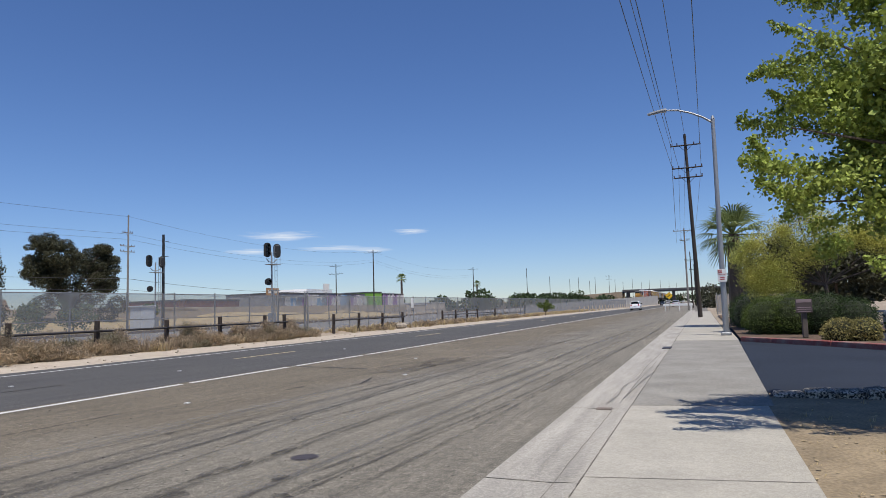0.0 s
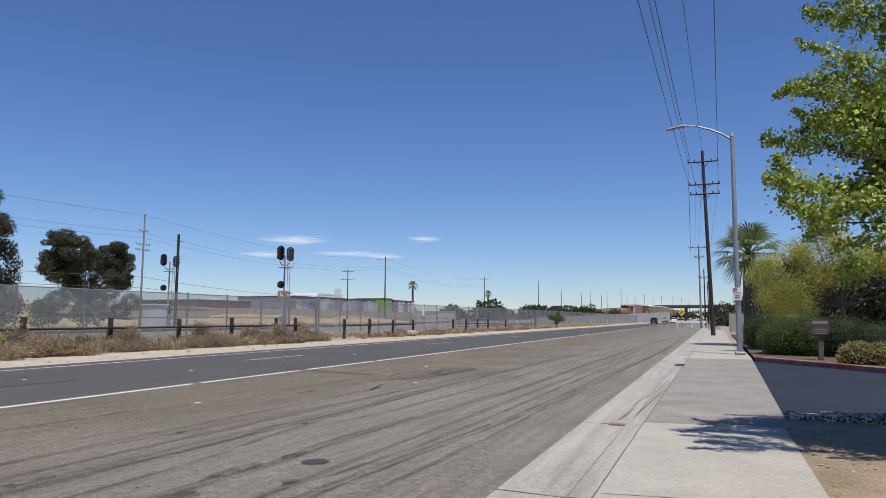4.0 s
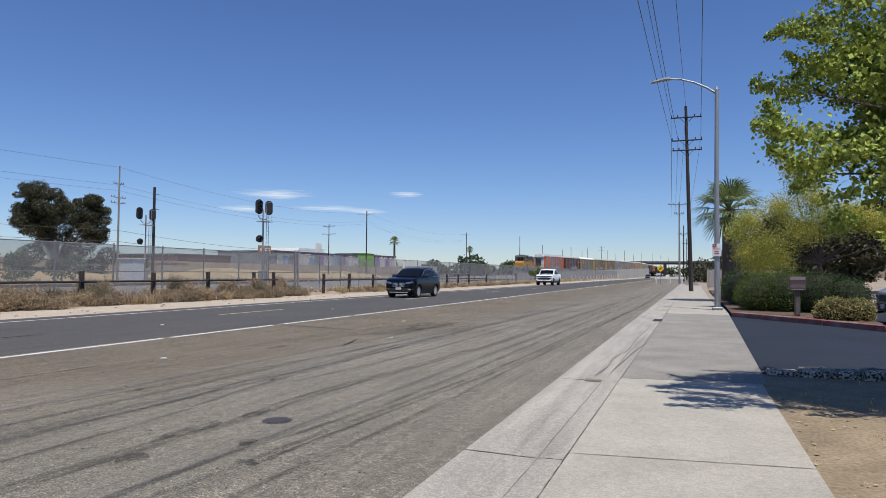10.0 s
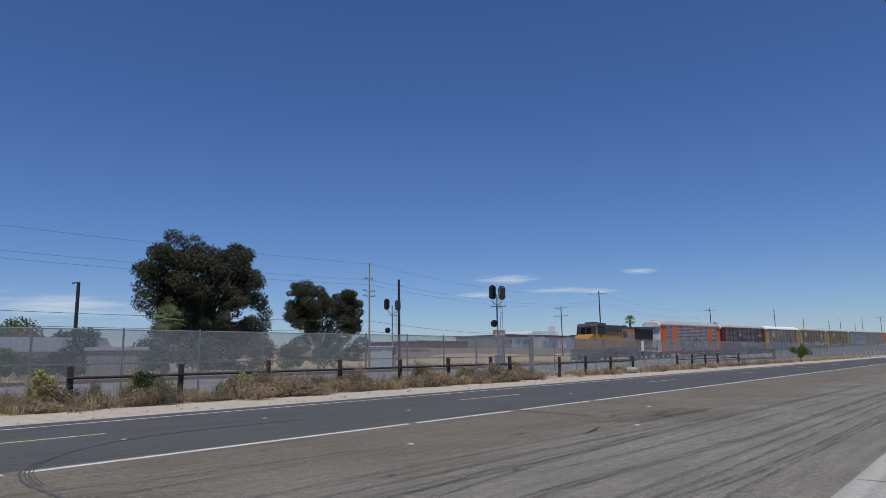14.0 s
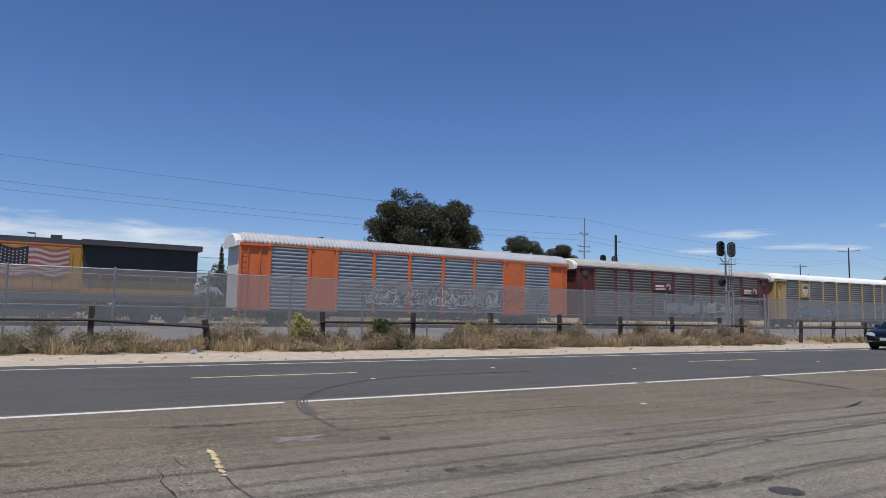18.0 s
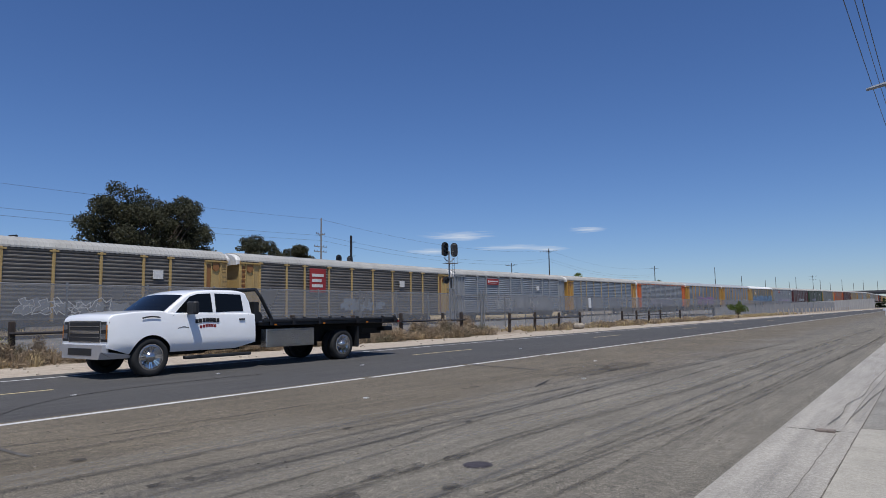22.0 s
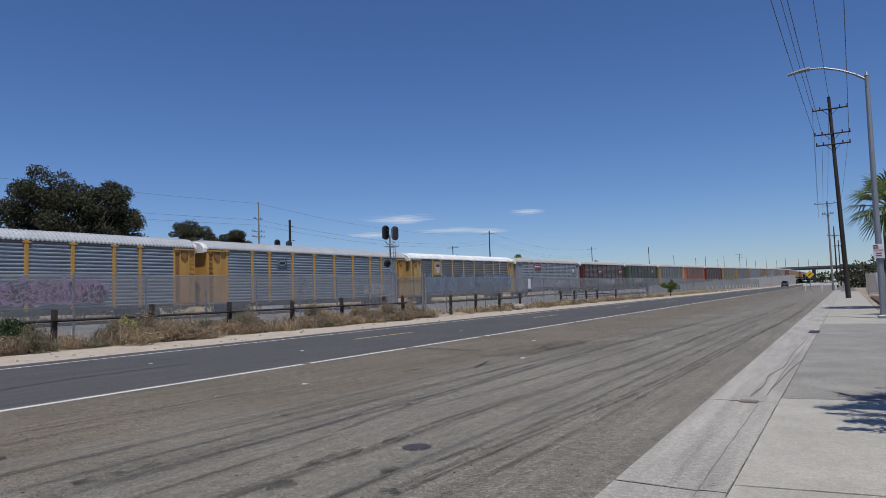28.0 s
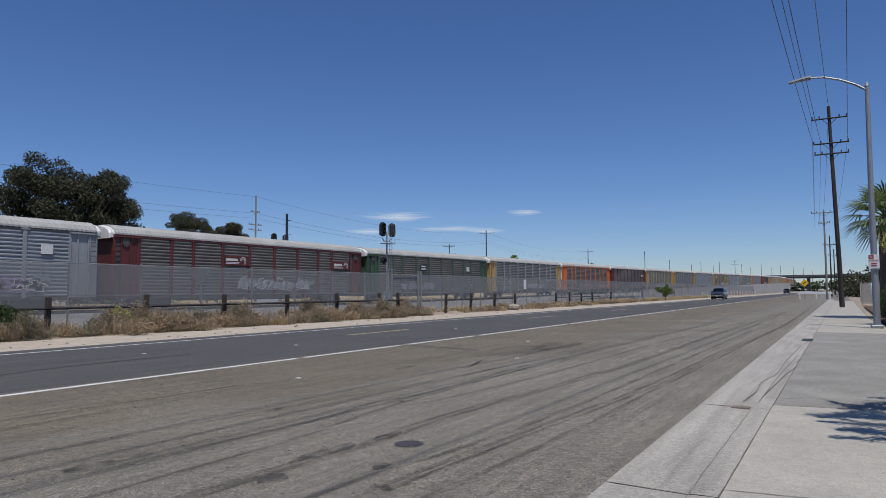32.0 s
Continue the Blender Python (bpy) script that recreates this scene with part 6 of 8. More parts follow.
for x, y, h in ((10.5, 38, 6.0), (15, 44, 6.5), (19, 36, 6.0), (13, 54, 7.0), (5.0, 45, 5.0), (8.0, 47, 5.5), (11.5, 48, 6.0), (6.5, 53, 5.5), (14, 37, 6.0)):
    tree("car_park_tree", "dark green car park tree in shade", (x, y, 0), 2.0, (x, y, h * 0.68), (2.4, 2.4, h * 0.28), 20, 0.95, 6000, 0.2, oak_leaf, int(x * 3), 0.14, -0.8, 0.5, 2, "car park trees")

# oleander and young trees seen through the fence
oleander = leaf_mat("pale_green_oleander_leaves", (0.12, 0.16, 0.08), (0.06, 0.09, 0.04), 0.25)
for k, (y, w) in enumerate(((30, 2.5), (34.5, 2.2), (40, 2.6), (45, 2.2), (50, 2.4))):
    tree("oleander_bush", "pale green oleander bush behind the tracks", (-60, y, 0), 0.5, (-60, y, 1.9), (1.4, w, 1.5), 12, 0.8, 1300, 0.22, oleander, 70 + k, 0.08, -0.9, 0.4, 2, "oleander bushes")
tree("roadside_bush", "bushy green tree at the far verge", (-21.0, 95.3, 0), 0.4, (-21.0, 95.3, 1.25), (0.9, 1.2, 1.0), 16, 0.4, 2600, 0.12, shrub_leaf, 80, 0.07, -0.9, 0.4, 2)

rg = random.Random(77)
for k in range(26):
    y = -16 + 2.0 * k
    x = rg.uniform(-71, -63) if y < 12 else rg.uniform(-73, -68)
    h = rg.uniform(3.0, 5.2) if y < 14 else rg.uniform(1.6, 3.0)
    tree("garden_shrub", "leafy grey-green shrub in the gardens behind the railway", (x, y, 0), 0.4, (x, y, h * 0.55), (1.6, 2.1, h * 0.46), 18, 0.75, 3600, 0.23, (oleander, far_leaf, oleander, shrub_leaf)[k % 4], 300 + k, 0.07, -0.9, 0.4, 3, "garden shrubs")

# dry weeds along the guard rail
weed_brown = leaf_mat("dry_brown_weeds", (0.35, 0.27, 0.18), (0.21, 0.16, 0.105), 0.3)
weed_straw = leaf_mat("straw_yellow_grass", (0.52, 0.41, 0.23), (0.38, 0.3, 0.17), 0.35)
weed_green = leaf_mat("grey_green_weeds", (0.21, 0.185, 0.12), (0.15, 0.135, 0.085), 0.3)


def blades(spots, per, seed, thick=0.02):
    """Thin bent blades in tufts: (x, y, height, spread)."""
    r = np.random.default_rng(seed)
    s = np.repeat(np.array(spots, float), per, axis=0)
    n = len(s)
    az = r.uniform(0, 2 * np.pi, n)
    d = np.stack([np.cos(az), np.sin(az)], 1)
    lean = r.uniform(0.1, 0.9, n)[:, None]
    h = s[:, 2:3] * r.uniform(0.45, 1.1, (n, 1))
    root = np.concatenate([s[:, :2] + d * s[:, 3:4] * r.random((n, 1)) * 0.7, np.full((n, 1), -0.03)], 1)
    mid = root + np.concatenate([d * lean * h * 0.35, h * 0.6], 1)
    tip = root + np.concatenate([d * lean * h * 0.9, h * (1.05 - 0.35 * lean)], 1)
    w = np.stack([-d[:, 1], d[:, 0], np.zeros(n)], 1) * thick * r.uniform(0.6, 1.5, (n, 1))
    v = np.stack([root - w, root + w, mid + w, mid - w, tip], 1).reshape(-1, 3)
    k = np.arange(n)[:, None] * 5
    g = Geo()
    g.v = v.tolist()
    g.f = (k + [0, 1, 2, 3]).tolist() + (k + [3, 2, 4]).tolist()
    return g


rw = random.Random(21)


def edge(y):
    return -20.9 + 0.35 * math.sin(y * 0.9) + 0.25 * math.sin(y * 2.3)


def bushes(spots, per, size, seed, long=2.6):
    """Springy dead bushes close to the ground: (x, y, radius, height)."""
    g = leaf_cloud([(x, y, h * 0.45, r, r, h * 0.6) for x, y, r, h in spots], per * len(spots), size, seed, shell=0.2, long=long, droop=-0.5, thin=0.5)
    g.v = [(x, y, max(z, -0.02)) for x, y, z in g.v]
    return g


spots, dark_spots, pale_spots = [], [], []
for k in range(360):
    y = rw.uniform(6.5, 34.8) if rw.random() < 0.62 else rw.uniform(-28, 6.5)
    u = rw.random() ** 0.8
    h = rw.choice((0.45, 0.6, 0.75, 1.0)) * rw.uniform(0.7, 1.15) * (0.75 + 0.4 * u) * (0.78 + 0.34 * math.sin(y * 1.3))
    (spots, spots, dark_spots, pale_spots)[k % 4].append((edge(y) - 0.25 - u * 2.6, y, rw.uniform(0.25, 0.7), h))
setting("brown_weeds", bushes(spots, 800, 0.05, 1, 3.4), weed_brown, "thick dry brown tumbleweed under the guard rail", "weeds", kind="stuff")
setting("green_weeds", bushes(dark_spots, 800, 0.05, 2, 3.2), weed_green, "low grey-green weeds at the verge", "weeds", kind="stuff")
setting("pale_weeds", bushes(pale_spots, 560, 0.052, 3, 4.0), leaf_mat("pale_wiry_weeds", (0.4, 0.3, 0.19), (0.29, 0.22, 0.135), 0.3), "wiry straw-coloured weeds between the brown ones", "weeds", kind="stuff")
spots = [(edge(y) - 0.35 - rw.random() * 2.5, y, rw.uniform(0.45, 1.0), 0.3) for y in [rw.uniform(6.5, 34.6) for _ in range(190)] + [rw.uniform(-26, 6.5) for _ in range(110)]]
gold = [(edge(y) - 0.3 - rw.random() * 1.9, y, rw.uniform(0.25, 0.55), 0.35) for y in [rw.uniform(3.4, 9.0) for _ in range(46)] + [rw.uniform(-8, 3) for _ in range(16)] + [rw.uniform(14, 34) for _ in range(14)]]
setting("golden_tufts", blades(gold, 60, 9, 0.007), weed_straw, "golden dry grass tufts between the brown weeds", "grass", kind="stuff")
setting("brown_stalks", blades(spots, 24, 7, 0.006), weed_brown, "thin dry brown stalks among the weeds", "weeds", kind="stuff")
spots = [(edge(y) - 0.3 - rw.random() * 4.2, y, rw.uniform(0.25, 0.6), 0.4) for y in [rw.uniform(-26, 9) for _ in range(110)] + [rw.uniform(9, 34) for _ in range(50)] + [rw.uniform(34.6, 41) for _ in range(12)] + [rw.uniform(41, 150) for _ in range(520)]]
setting("straw_grass", blades(spots, 36, 2, 0.011), weed_straw, "pale straw-coloured dead grass on the verge", "grass", kind="stuff")
spots = [(edge(y) - 0.3 - rw.random() * 2.4, y, rw.uniform(0.3, 0.6), rw.uniform(0.25, 0.5)) for y in (rw.uniform(42, 92) for _ in range(70))]
setting("far_weeds", bushes(spots, 200, 0.1, 4), weed_brown, "scattered brown weeds beside the far rail", "weeds", kind="stuff")
green_shrub = leaf_mat("fresh_green_shrub", (0.06, 0.085, 0.03), (0.04, 0.058, 0.02), 0.2)
feather = leaf_mat("pale_feathery_shrub", (0.42, 0.38, 0.16), (0.3, 0.28, 0.12), 0.35)
for x, y, r, h, m, n in ((-22.4, 11.1, 0.6, 1.1, green_shrub, 1), (-22.3, 7.9, 0.36, 1.25, feather, 3), (-22.2, 8.1, 0.55, 0.8, weed_brown, 4), (-22.5, 15.0, 0.35, 0.95, feather, 5)):
    b = thing("roadside_shrub", "upright green shrub among the dry weeds" if m is green_shrub else "feathery dry shrub among the weeds", "shrub")
    part("stem_spray", blades([(x + rw.uniform(-0.7, 0.7) * r, y + rw.uniform(-0.9, 0.9) * r, h * rw.uniform(0.7, 1.1), r * 0.6) for _ in range(16)], 22, 10 + n, 0.006), m, b)
    part("foliage", leaf_cloud([(x, y, h * 0.3, r, r, h * 0.32), (x + 0.1, y + 0.12, h * 0.55, r * 0.85, r * 0.85, h * 0.3), (x, y - 0.1, h * 0.78, r * 0.6, r * 0.6, h * 0.22)], 2600, 0.06, 90 + n, shell=0.2, long=2.0, droop=-0.5), m, b)
spots = [(rw.uniform(-70, -48), rw.uniform(-20, 140), rw.uniform(0.3, 0.7), 0.8) for _ in range(700)]
setting("field_grass", blades(spots, 22, 5, 0.03), weed_straw, "golden dead grass in the field behind the tracks", "grass", kind="stuff")
spots = [(rw.uniform(1.0, 6), rw.uniform(-2, 10.8), rw.uniform(0.03, 0.1), 0.08) for _ in range(260)]
setting("verge_tufts", blades(spots, 10, 6, 0.004), weed_straw, "small dead tufts on the bare verge", "grass", kind="stuff")
g = Geo()
for k in range(900):
    x, y = rw.uniform(0.96, 7), rw.uniform(1, 10.8)
    a, s = rw.uniform(0, 6.28), rw.uniform(0.012, 0.035)
    c, q = math.cos(a) * s, math.sin(a) * s
    g.add([(x + c, y + q, 0.002), (x - q * 0.6, y + c * 0.6, rw.uniform(0.003, 0.007)), (x - c, y - q, 0.004), (x + q * 0.6, y - c * 0.6, rw.uniform(0.003, 0.007))], [(0, 1, 2, 3)])
setting("fallen_leaves", g, mat("dead_leaf_litter", (0.42, 0.32, 0.18), 0.9, vary=0.2, scale=3, island=0.5), "dead leaves scattered on the verge", "leaves", kind="stuff")
g = Geo()
for k in range(200):
    y = rw.uniform(-20, 120)
    x = rw.uniform(-20.9, -17.8)
    r = rw.uniform(0.015, 0.045)
    g.box(x - r, x + r, y - r, y + r, -0.03, r * 0.9, bev=r * 0.35)
setting("verge_stones", g, mat("tan_stone", (0.42, 0.36, 0.28), 0.9, vary=0.2, scale=5, island=0.3), "small tan stones on the shoulder", "stones", kind="stuff")
rock = thing("pale_rock", "pale rock lying on the verge", "rock", at=pose(-21.6, 46.9, 0))
part("stone", Geo().box(-0.35, 0.35, -0.45, 0.4, -0.05, 0.42, bev=0.16), MATS["tan_stone"], rock)
cup = thing("litter_cup", "crumpled white and blue cup among the weeds", "litter", at=pose(-20.9, 4.1, 0.02, 0, 70, 30))
part("cup", Geo().tube([(0, 0, 0), (0, 0, 0.17)], 0.055, 10, 0.075), mat("blue_white_paper", (0.42, 0.44, 0.58), 0.6, vary=0.3, scale=12), cup)

# ---- what stands far off ----
wall_tan = mat("tan_block_wall", (0.42, 0.36, 0.29), 0.9, vary=0.12, scale=0.4, fine=8)
conc_far = mat("grey_retaining_concrete", (0.4, 0.385, 0.36), 0.9, vary=0.15, scale=0.3, fine=6)
w = thing("field_wall", "long low tan wall across the field", "wall", kind="structure")
for k in range(16):
    part("wall_section", Geo().box(-103.2, -103, 60 + 10.5 * k + 0.02, 70.5 + 10.5 * k - 0.02, -0.1, 3.4), wall_tan, w)
g = Geo()
yy = list(range(120, 430, 15))
g.strip([[(fence_x(y) - 3.2, y, -0.1), (fence_x(y) - 3.2, y, track_z(y) + 0.75 + max(0, 0.004 * (y - 150))), (fence_x(y) - 3.6, y, track_z(y) + 0.75 + max(0, 0.004 * (y - 150))), (fence_x(y) - 3.6, y, -0.1)] for y in yy])
setting("retaining_wall", g, conc_far, "pale concrete retaining wall below the rising track", "retaining wall")
bank = [[(-78 - 5.0 * k, y, -0.05 + (0.0, 0.5, 1.1, 1.6, 1.9, 1.9)[k] * (0.8 + 0.25 * math.sin(y * 0.11) + 0.12 * math.sin(y * 0.37))) for k in range(6)] for y in range(56, 176, 3)]
setting("field_bank", Geo().strip(bank), straw, "golden dead grass on a low bank before the wall", "field", smooth=True)
rowp = thing("marker_posts", "row of tan wooden marker posts beside the road", "marker posts")
for k in range(24):
    part("post", shared(("marker_post",), lambda: Geo().box(-0.09, 0.09, -0.09, 0.09, -0.1, 1.1, bev=0.02), wall_tan), wall_tan, rowp, at=pose(-20.6, 122 + 5.0 * k, 0))
yw = thing("yard_wall", "low dusty tan wall behind the yard gate", "wall", kind="structure")
for k in range(2):
    part("wall_section", Geo().box(1.7 + 4.0 * k, 5.68 + 4.0 * k, 84.0, 84.25, -0.1, 2.0, bev=0.02), wall_tan, yw)
ov = thing("road_overpass", "dark concrete road overpass far down the street", "overpass", kind="structure")
part("deck", Geo().box(-64, 90, 600, 614, 10.4, 12.2), mat("dark_overpass_concrete", (0.1, 0.1, 0.105), 0.9, vary=0.1, scale=0.1), ov)
part("parapet", Geo().box(-64, 90, 599.5, 600, 11.6, 13.0), MATS["dark_overpass_concrete"], ov)
for x in (-60, -22, 8, 36, 60):
    part("pier", Geo().box(x - 1.2, x + 1.2, 603, 611, 0, 10.4), MATS["dark_overpass_concrete"], ov)
g = Geo()
for sx, x0 in ((-1, -64), (1, 90)):
    g.add([(x0, 598, 0), (x0 + sx * 220, 598, 0), (x0, 598, 11.4), (x0, 620, 11.4), (x0, 620, 0), (x0 + sx * 220, 620, 0)], [(0, 1, 2), (4, 5, 3), (1, 5, 3, 2)])
setting("overpass_ramp", g, dirt, "dry earth ramp of the overpass", "embankment")


def shed(label, x, y, w, l, h, wall, roof_m, pitch=0.0, windows=0, category="building"):
    """A low building whose long side faces the railway."""
    b = thing("low_building", label, category, at=pose(x, y, 0))
    part("wall", Geo().box(-w, 0, -l / 2, l / 2, -0.1, h), wall, b)
    if pitch:
        part("roof", Geo().prism([(-l / 2 - 0.5, h), (l / 2 + 0.5, h), (l / 2 - 0.3, h + pitch), (-l / 2 + 0.3, h + pitch)], -w - 0.4, 0.4), roof_m, b)
    else:
        part("roof", Geo().box(-w - 0.15, 0.15, -l / 2 - 0.15, l / 2 + 0.15, h, h + 0.35), roof_m, b)
    for k in range(windows):
        yy = -l / 2 + l * (k + 0.5) / windows
        win = part("window", Geo().box(0.005, 0.05, yy - 0.7, yy + 0.7, 1.0, 2.1), PAINT["cream"], b)
        part("pane", Geo().box(0.05, 0.06, yy - 0.6, yy + 0.6, 1.08, 2.02), glass("dark_window_glass", (0.03, 0.04, 0.05)), win)
    return b


tin = mat("pale_corrugated_tin", (0.6, 0.62, 0.64), 0.5, metal=0.2, vary=0.12, scale=0.6, stretch=(1, 6, 1))
brick_red = mat("dull_red_wall", (0.2, 0.085, 0.075), 0.85, vary=0.15, scale=0.5)
stucco = mat("pale_stucco", (0.55, 0.5, 0.43), 0.9, vary=0.1, scale=0.6)
dark_wall = mat("dark_painted_wall", (0.09, 0.09, 0.1), 0.8, vary=0.2, scale=0.4)
shingle = mat("grey_shingles", (0.33, 0.31, 0.29), 0.9, vary=0.18, scale=1.2, fine=12)
shed("long dull red flat building beyond the field", -112, 133, 20, 19, 5.1, brick_red, dark_wall)
graf = shed("long dark building covered in sprayed lettering", -112, 187, 20, 50, 7.2, mat("grey_painted_block", (0.3, 0.3, 0.31), 0.85, vary=0.2, scale=0.4), dark_wall)
for k in range(16):
    part("spray_paint", scrawl(500 + k, 6.5, 3.6, 14, 0.55), PAINT[("cream", "sky", "steel", "violet", "cream")[k % 5]], graf, at=pose(0.05 + 0.004 * k, -24.0 + 2.9 * k, 2.6 + 0.4 * (k % 3)), label="unreadable sprayed scrawl")["kind"] = "stuff"
shed("white gabled building behind the graffiti wall", -126, 204, 14, 17, 7.4, stucco, PAINT["white"], 2.2)
shed("bright green building beyond the field", -114, 226, 12, 7.0, 8.2, mat("lime_green_wall", (0.2, 0.42, 0.06), 0.7, vary=0.08), dark_wall)
vio = shed("dark building with violet sprayed lettering", -114, 240, 12, 19, 7.7, dark_wall, dark_wall)
for k in range(4):
    part("spray_paint", scrawl(600 + k, 6.0, 4.4, 18, 0.7), PAINT[("violet", "cream")[k % 2]], vio, at=pose(0.05 + 0.004 * k, -9.5 + 4.4 * k, 3.0), label="unreadable sprayed scrawl")["kind"] = "stuff"
for k, (y, h) in enumerate(((258, 4.0), (276, 3.4), (300, 4.2))):
    shed("low pale warehouse far beyond the field", -118, y, 14, 15, h, stucco, tin)
bill = thing("shop_sign", "orange and white sign board on two poles", "sign", at=pose(-105, 147, 0))
part("board", Geo().box(0, 0.3, -2.6, 2.6, 6.3, 8.2), mat("orange_sign", (0.36, 0.22, 0.12), 0.6), bill)
part("text_bar", Geo().box(0.32, 0.34, -2.1, 2.1, 6.8, 7.6), PAINT["cream"], bill)
for y in (-1.8, 1.8):
    part("pole", Geo().tube([(0.1, y, -0.1), (0.1, y, 6.3)], 0.12, 6), galv, bill)
bill2 = thing("shop_sign", "tall narrow white sign on a pole", "sign", at=pose(-108, 179, 0))
part("board", Geo().box(0, 0.3, -1.6, 1.6, 7.6, 10.2), MATS["white_sign_face"], bill2)
part("pole", Geo().tube([(0.1, 0, -0.1), (0.1, 0, 7.6)], 0.14, 6), galv, bill2)
shed("white tin shed behind the railway", -74, 12.6, 8, 9, 2.5, tin, tin, 0.9, 0, "shed")
shed("low house with a pale grey shingle roof", -78, 27.6, 9, 12, 2.6, stucco, tin, 1.5, 3, "house")
shed("low house with a tan roof beyond the oaks", -98, 63, 10, 14, 3.0, stucco, mat("tan_shingles", (0.42, 0.29, 0.2), 0.9, vary=0.15, scale=1), 1.8, 3, "house")
shed("low house with a grey roof among trees", -82, -4, 9, 14, 2.6, stucco, shingle, 1.5, 3, "house")
shed("small grey wooden shed by the fence", -66, 30.0, 3, 4.5, 2.5, mat("silvery_boards", (0.34, 0.32, 0.29), 0.9, vary=0.2, scale=1, stretch=(1, 8, 0.4)), tin, 0.0, 0, "shed")
shed("pale block wall and store behind the oaks", -97, 97, 8, 26, 3.0, wall_tan, wall_tan)
bldg = thing("office_building", "low tan office building behind the car park", "building", at=pose(23, 66, 0))
part("wall", Geo().box(0, 34, 0, 14, -0.1, 3.4), stucco, bldg)
part("roof", Geo().prism([(-0.8, 3.4), (14.8, 3.4), (11, 5.4), (3, 5.4)], -0.8, 34.8), shingle, bldg)
for k in range(9):
    win = part("window", Geo().box(1.6 + 3.6 * k, 3.4 + 3.6 * k, -0.04, 0.02, 0.9, 2.3), PAINT["cream"], bldg)
    part("pane", Geo().box(1.7 + 3.6 * k, 3.3 + 3.6 * k, -0.06, -0.045, 1.0, 2.2), glass("dark_window_glass", (0.03, 0.04, 0.05)), win)
g = Geo()
for k in range(9):
    g.strip([[(9 + 2.8 * k, y, -0.006), (9.12 + 2.8 * k, y, -0.006)] for y in (31, 36)])
setting("parking_bays", g, white_line, "white parking bay lines", "road marking")

# thin clouds near the horizon, far beyond everything
cloud = bpy.data.materials.new("thin_white_cloud")
cloud.use_nodes = True
kn, kl = cloud.node_tree.nodes, cloud.node_tree.links
kb = kn["Principled BSDF"]
kb.inputs["Base Color"].default_value = (0, 0, 0, 1)
kb.inputs["Specular IOR Level"].default_value = 0.0
kb.inputs["Emission Color"].default_value, kb.inputs["Emission Strength"].default_value = (0.86, 0.9, 0.95, 1), 1.0
uvc = kn.new("ShaderNodeTexCoord")
kz = kn.new("ShaderNodeTexNoise")
kz.inputs["Scale"].default_value, kz.inputs["Detail"].default_value, kz.inputs["Roughness"].default_value = 3.4, 8.0, 0.68
kmap = kn.new("ShaderNodeMapping")
kmap.inputs["Scale"].default_value = (0.9, 0.9, 2.6)
kgrad = kn.new("ShaderNodeTexGradient")
kgrad.gradient_type = "SPHERICAL"
gmap = kn.new("ShaderNodeMapping")
gmap.inputs["Location"].default_value, gmap.inputs["Scale"].default_value = (-1, -1, -1), (2, 2, 2)
kmul = kn.new("ShaderNodeMath")
kmul.operation, kmul.inputs[1].default_value = "MULTIPLY_ADD", 1.7
kr = kn.new("ShaderNodeMapRange")
kr.inputs["From Min"].default_value, kr.inputs["From Max"].default_value, kr.inputs["To Max"].default_value = 1.12, 1.9, 0.7
kinfo = kn.new("ShaderNodeObjectInfo")
kadd = kn.new("ShaderNodeVectorMath")
kl.new(kinfo.outputs["Location"], kadd.inputs[0])
kl.new(kmap.outputs["Vector"], kadd.inputs[1])
kl.new(uvc.outputs["Generated"], kmap.inputs["Vector"])
kl.new(kadd.outputs["Vector"], kz.inputs["Vector"])
kl.new(uvc.outputs["Generated"], gmap.inputs["Vector"])
kl.new(gmap.outputs["Vector"], kgrad.inputs["Vector"])
kl.new(kz.outputs["Fac"], kmul.inputs[0])
kl.new(kgrad.outputs["Fac"], kmul.inputs[2])
kl.new(kmul.outputs[0], kr.inputs["Value"])
kl.new(kr.outputs["Result"], kb.inputs["Alpha"])
for az, el, w, h in ((34.7, 6.5, 9.0, 2.0), (30.0, 5.4, 9.0, 1.0), (23.8, 6.75, 4.4, 1.0), (27.1, 5.2, 5.0, 0.9), (37.2, 5.2, 5.5, 1.0), (79, 4.9, 15, 6.0), (70, 4.2, 14, 4.0), (62, 3.8, 12, 2.4), (88, 5.0, 17, 7.0), (83, 5.6, 9, 4.4), (94, 5.4, 12, 5.6), (97, 5.0, 16, 5.0), (103, 4.6, 16, 4.6)):
    D = 3500.0
    cw, chh = D * math.tan(radians(w)) / 2, D * math.tan(radians(h)) / 2
    c = Vector((-math.sin(radians(az)), math.cos(radians(az)), math.tan(radians(el)))) * D
    ob = setting("backdrop_cloud", Geo().add([(-cw, 0, -chh), (cw, 0, -chh), (cw, 0.5, chh), (-cw, 0.5, chh)], [(0, 1, 2, 3)]), cloud, "thin white cloud low in the sky", "cloud")
    ob.matrix_basis = pose(c.x, c.y, c.z, 0, 0, az)
    ob.visible_shadow = False

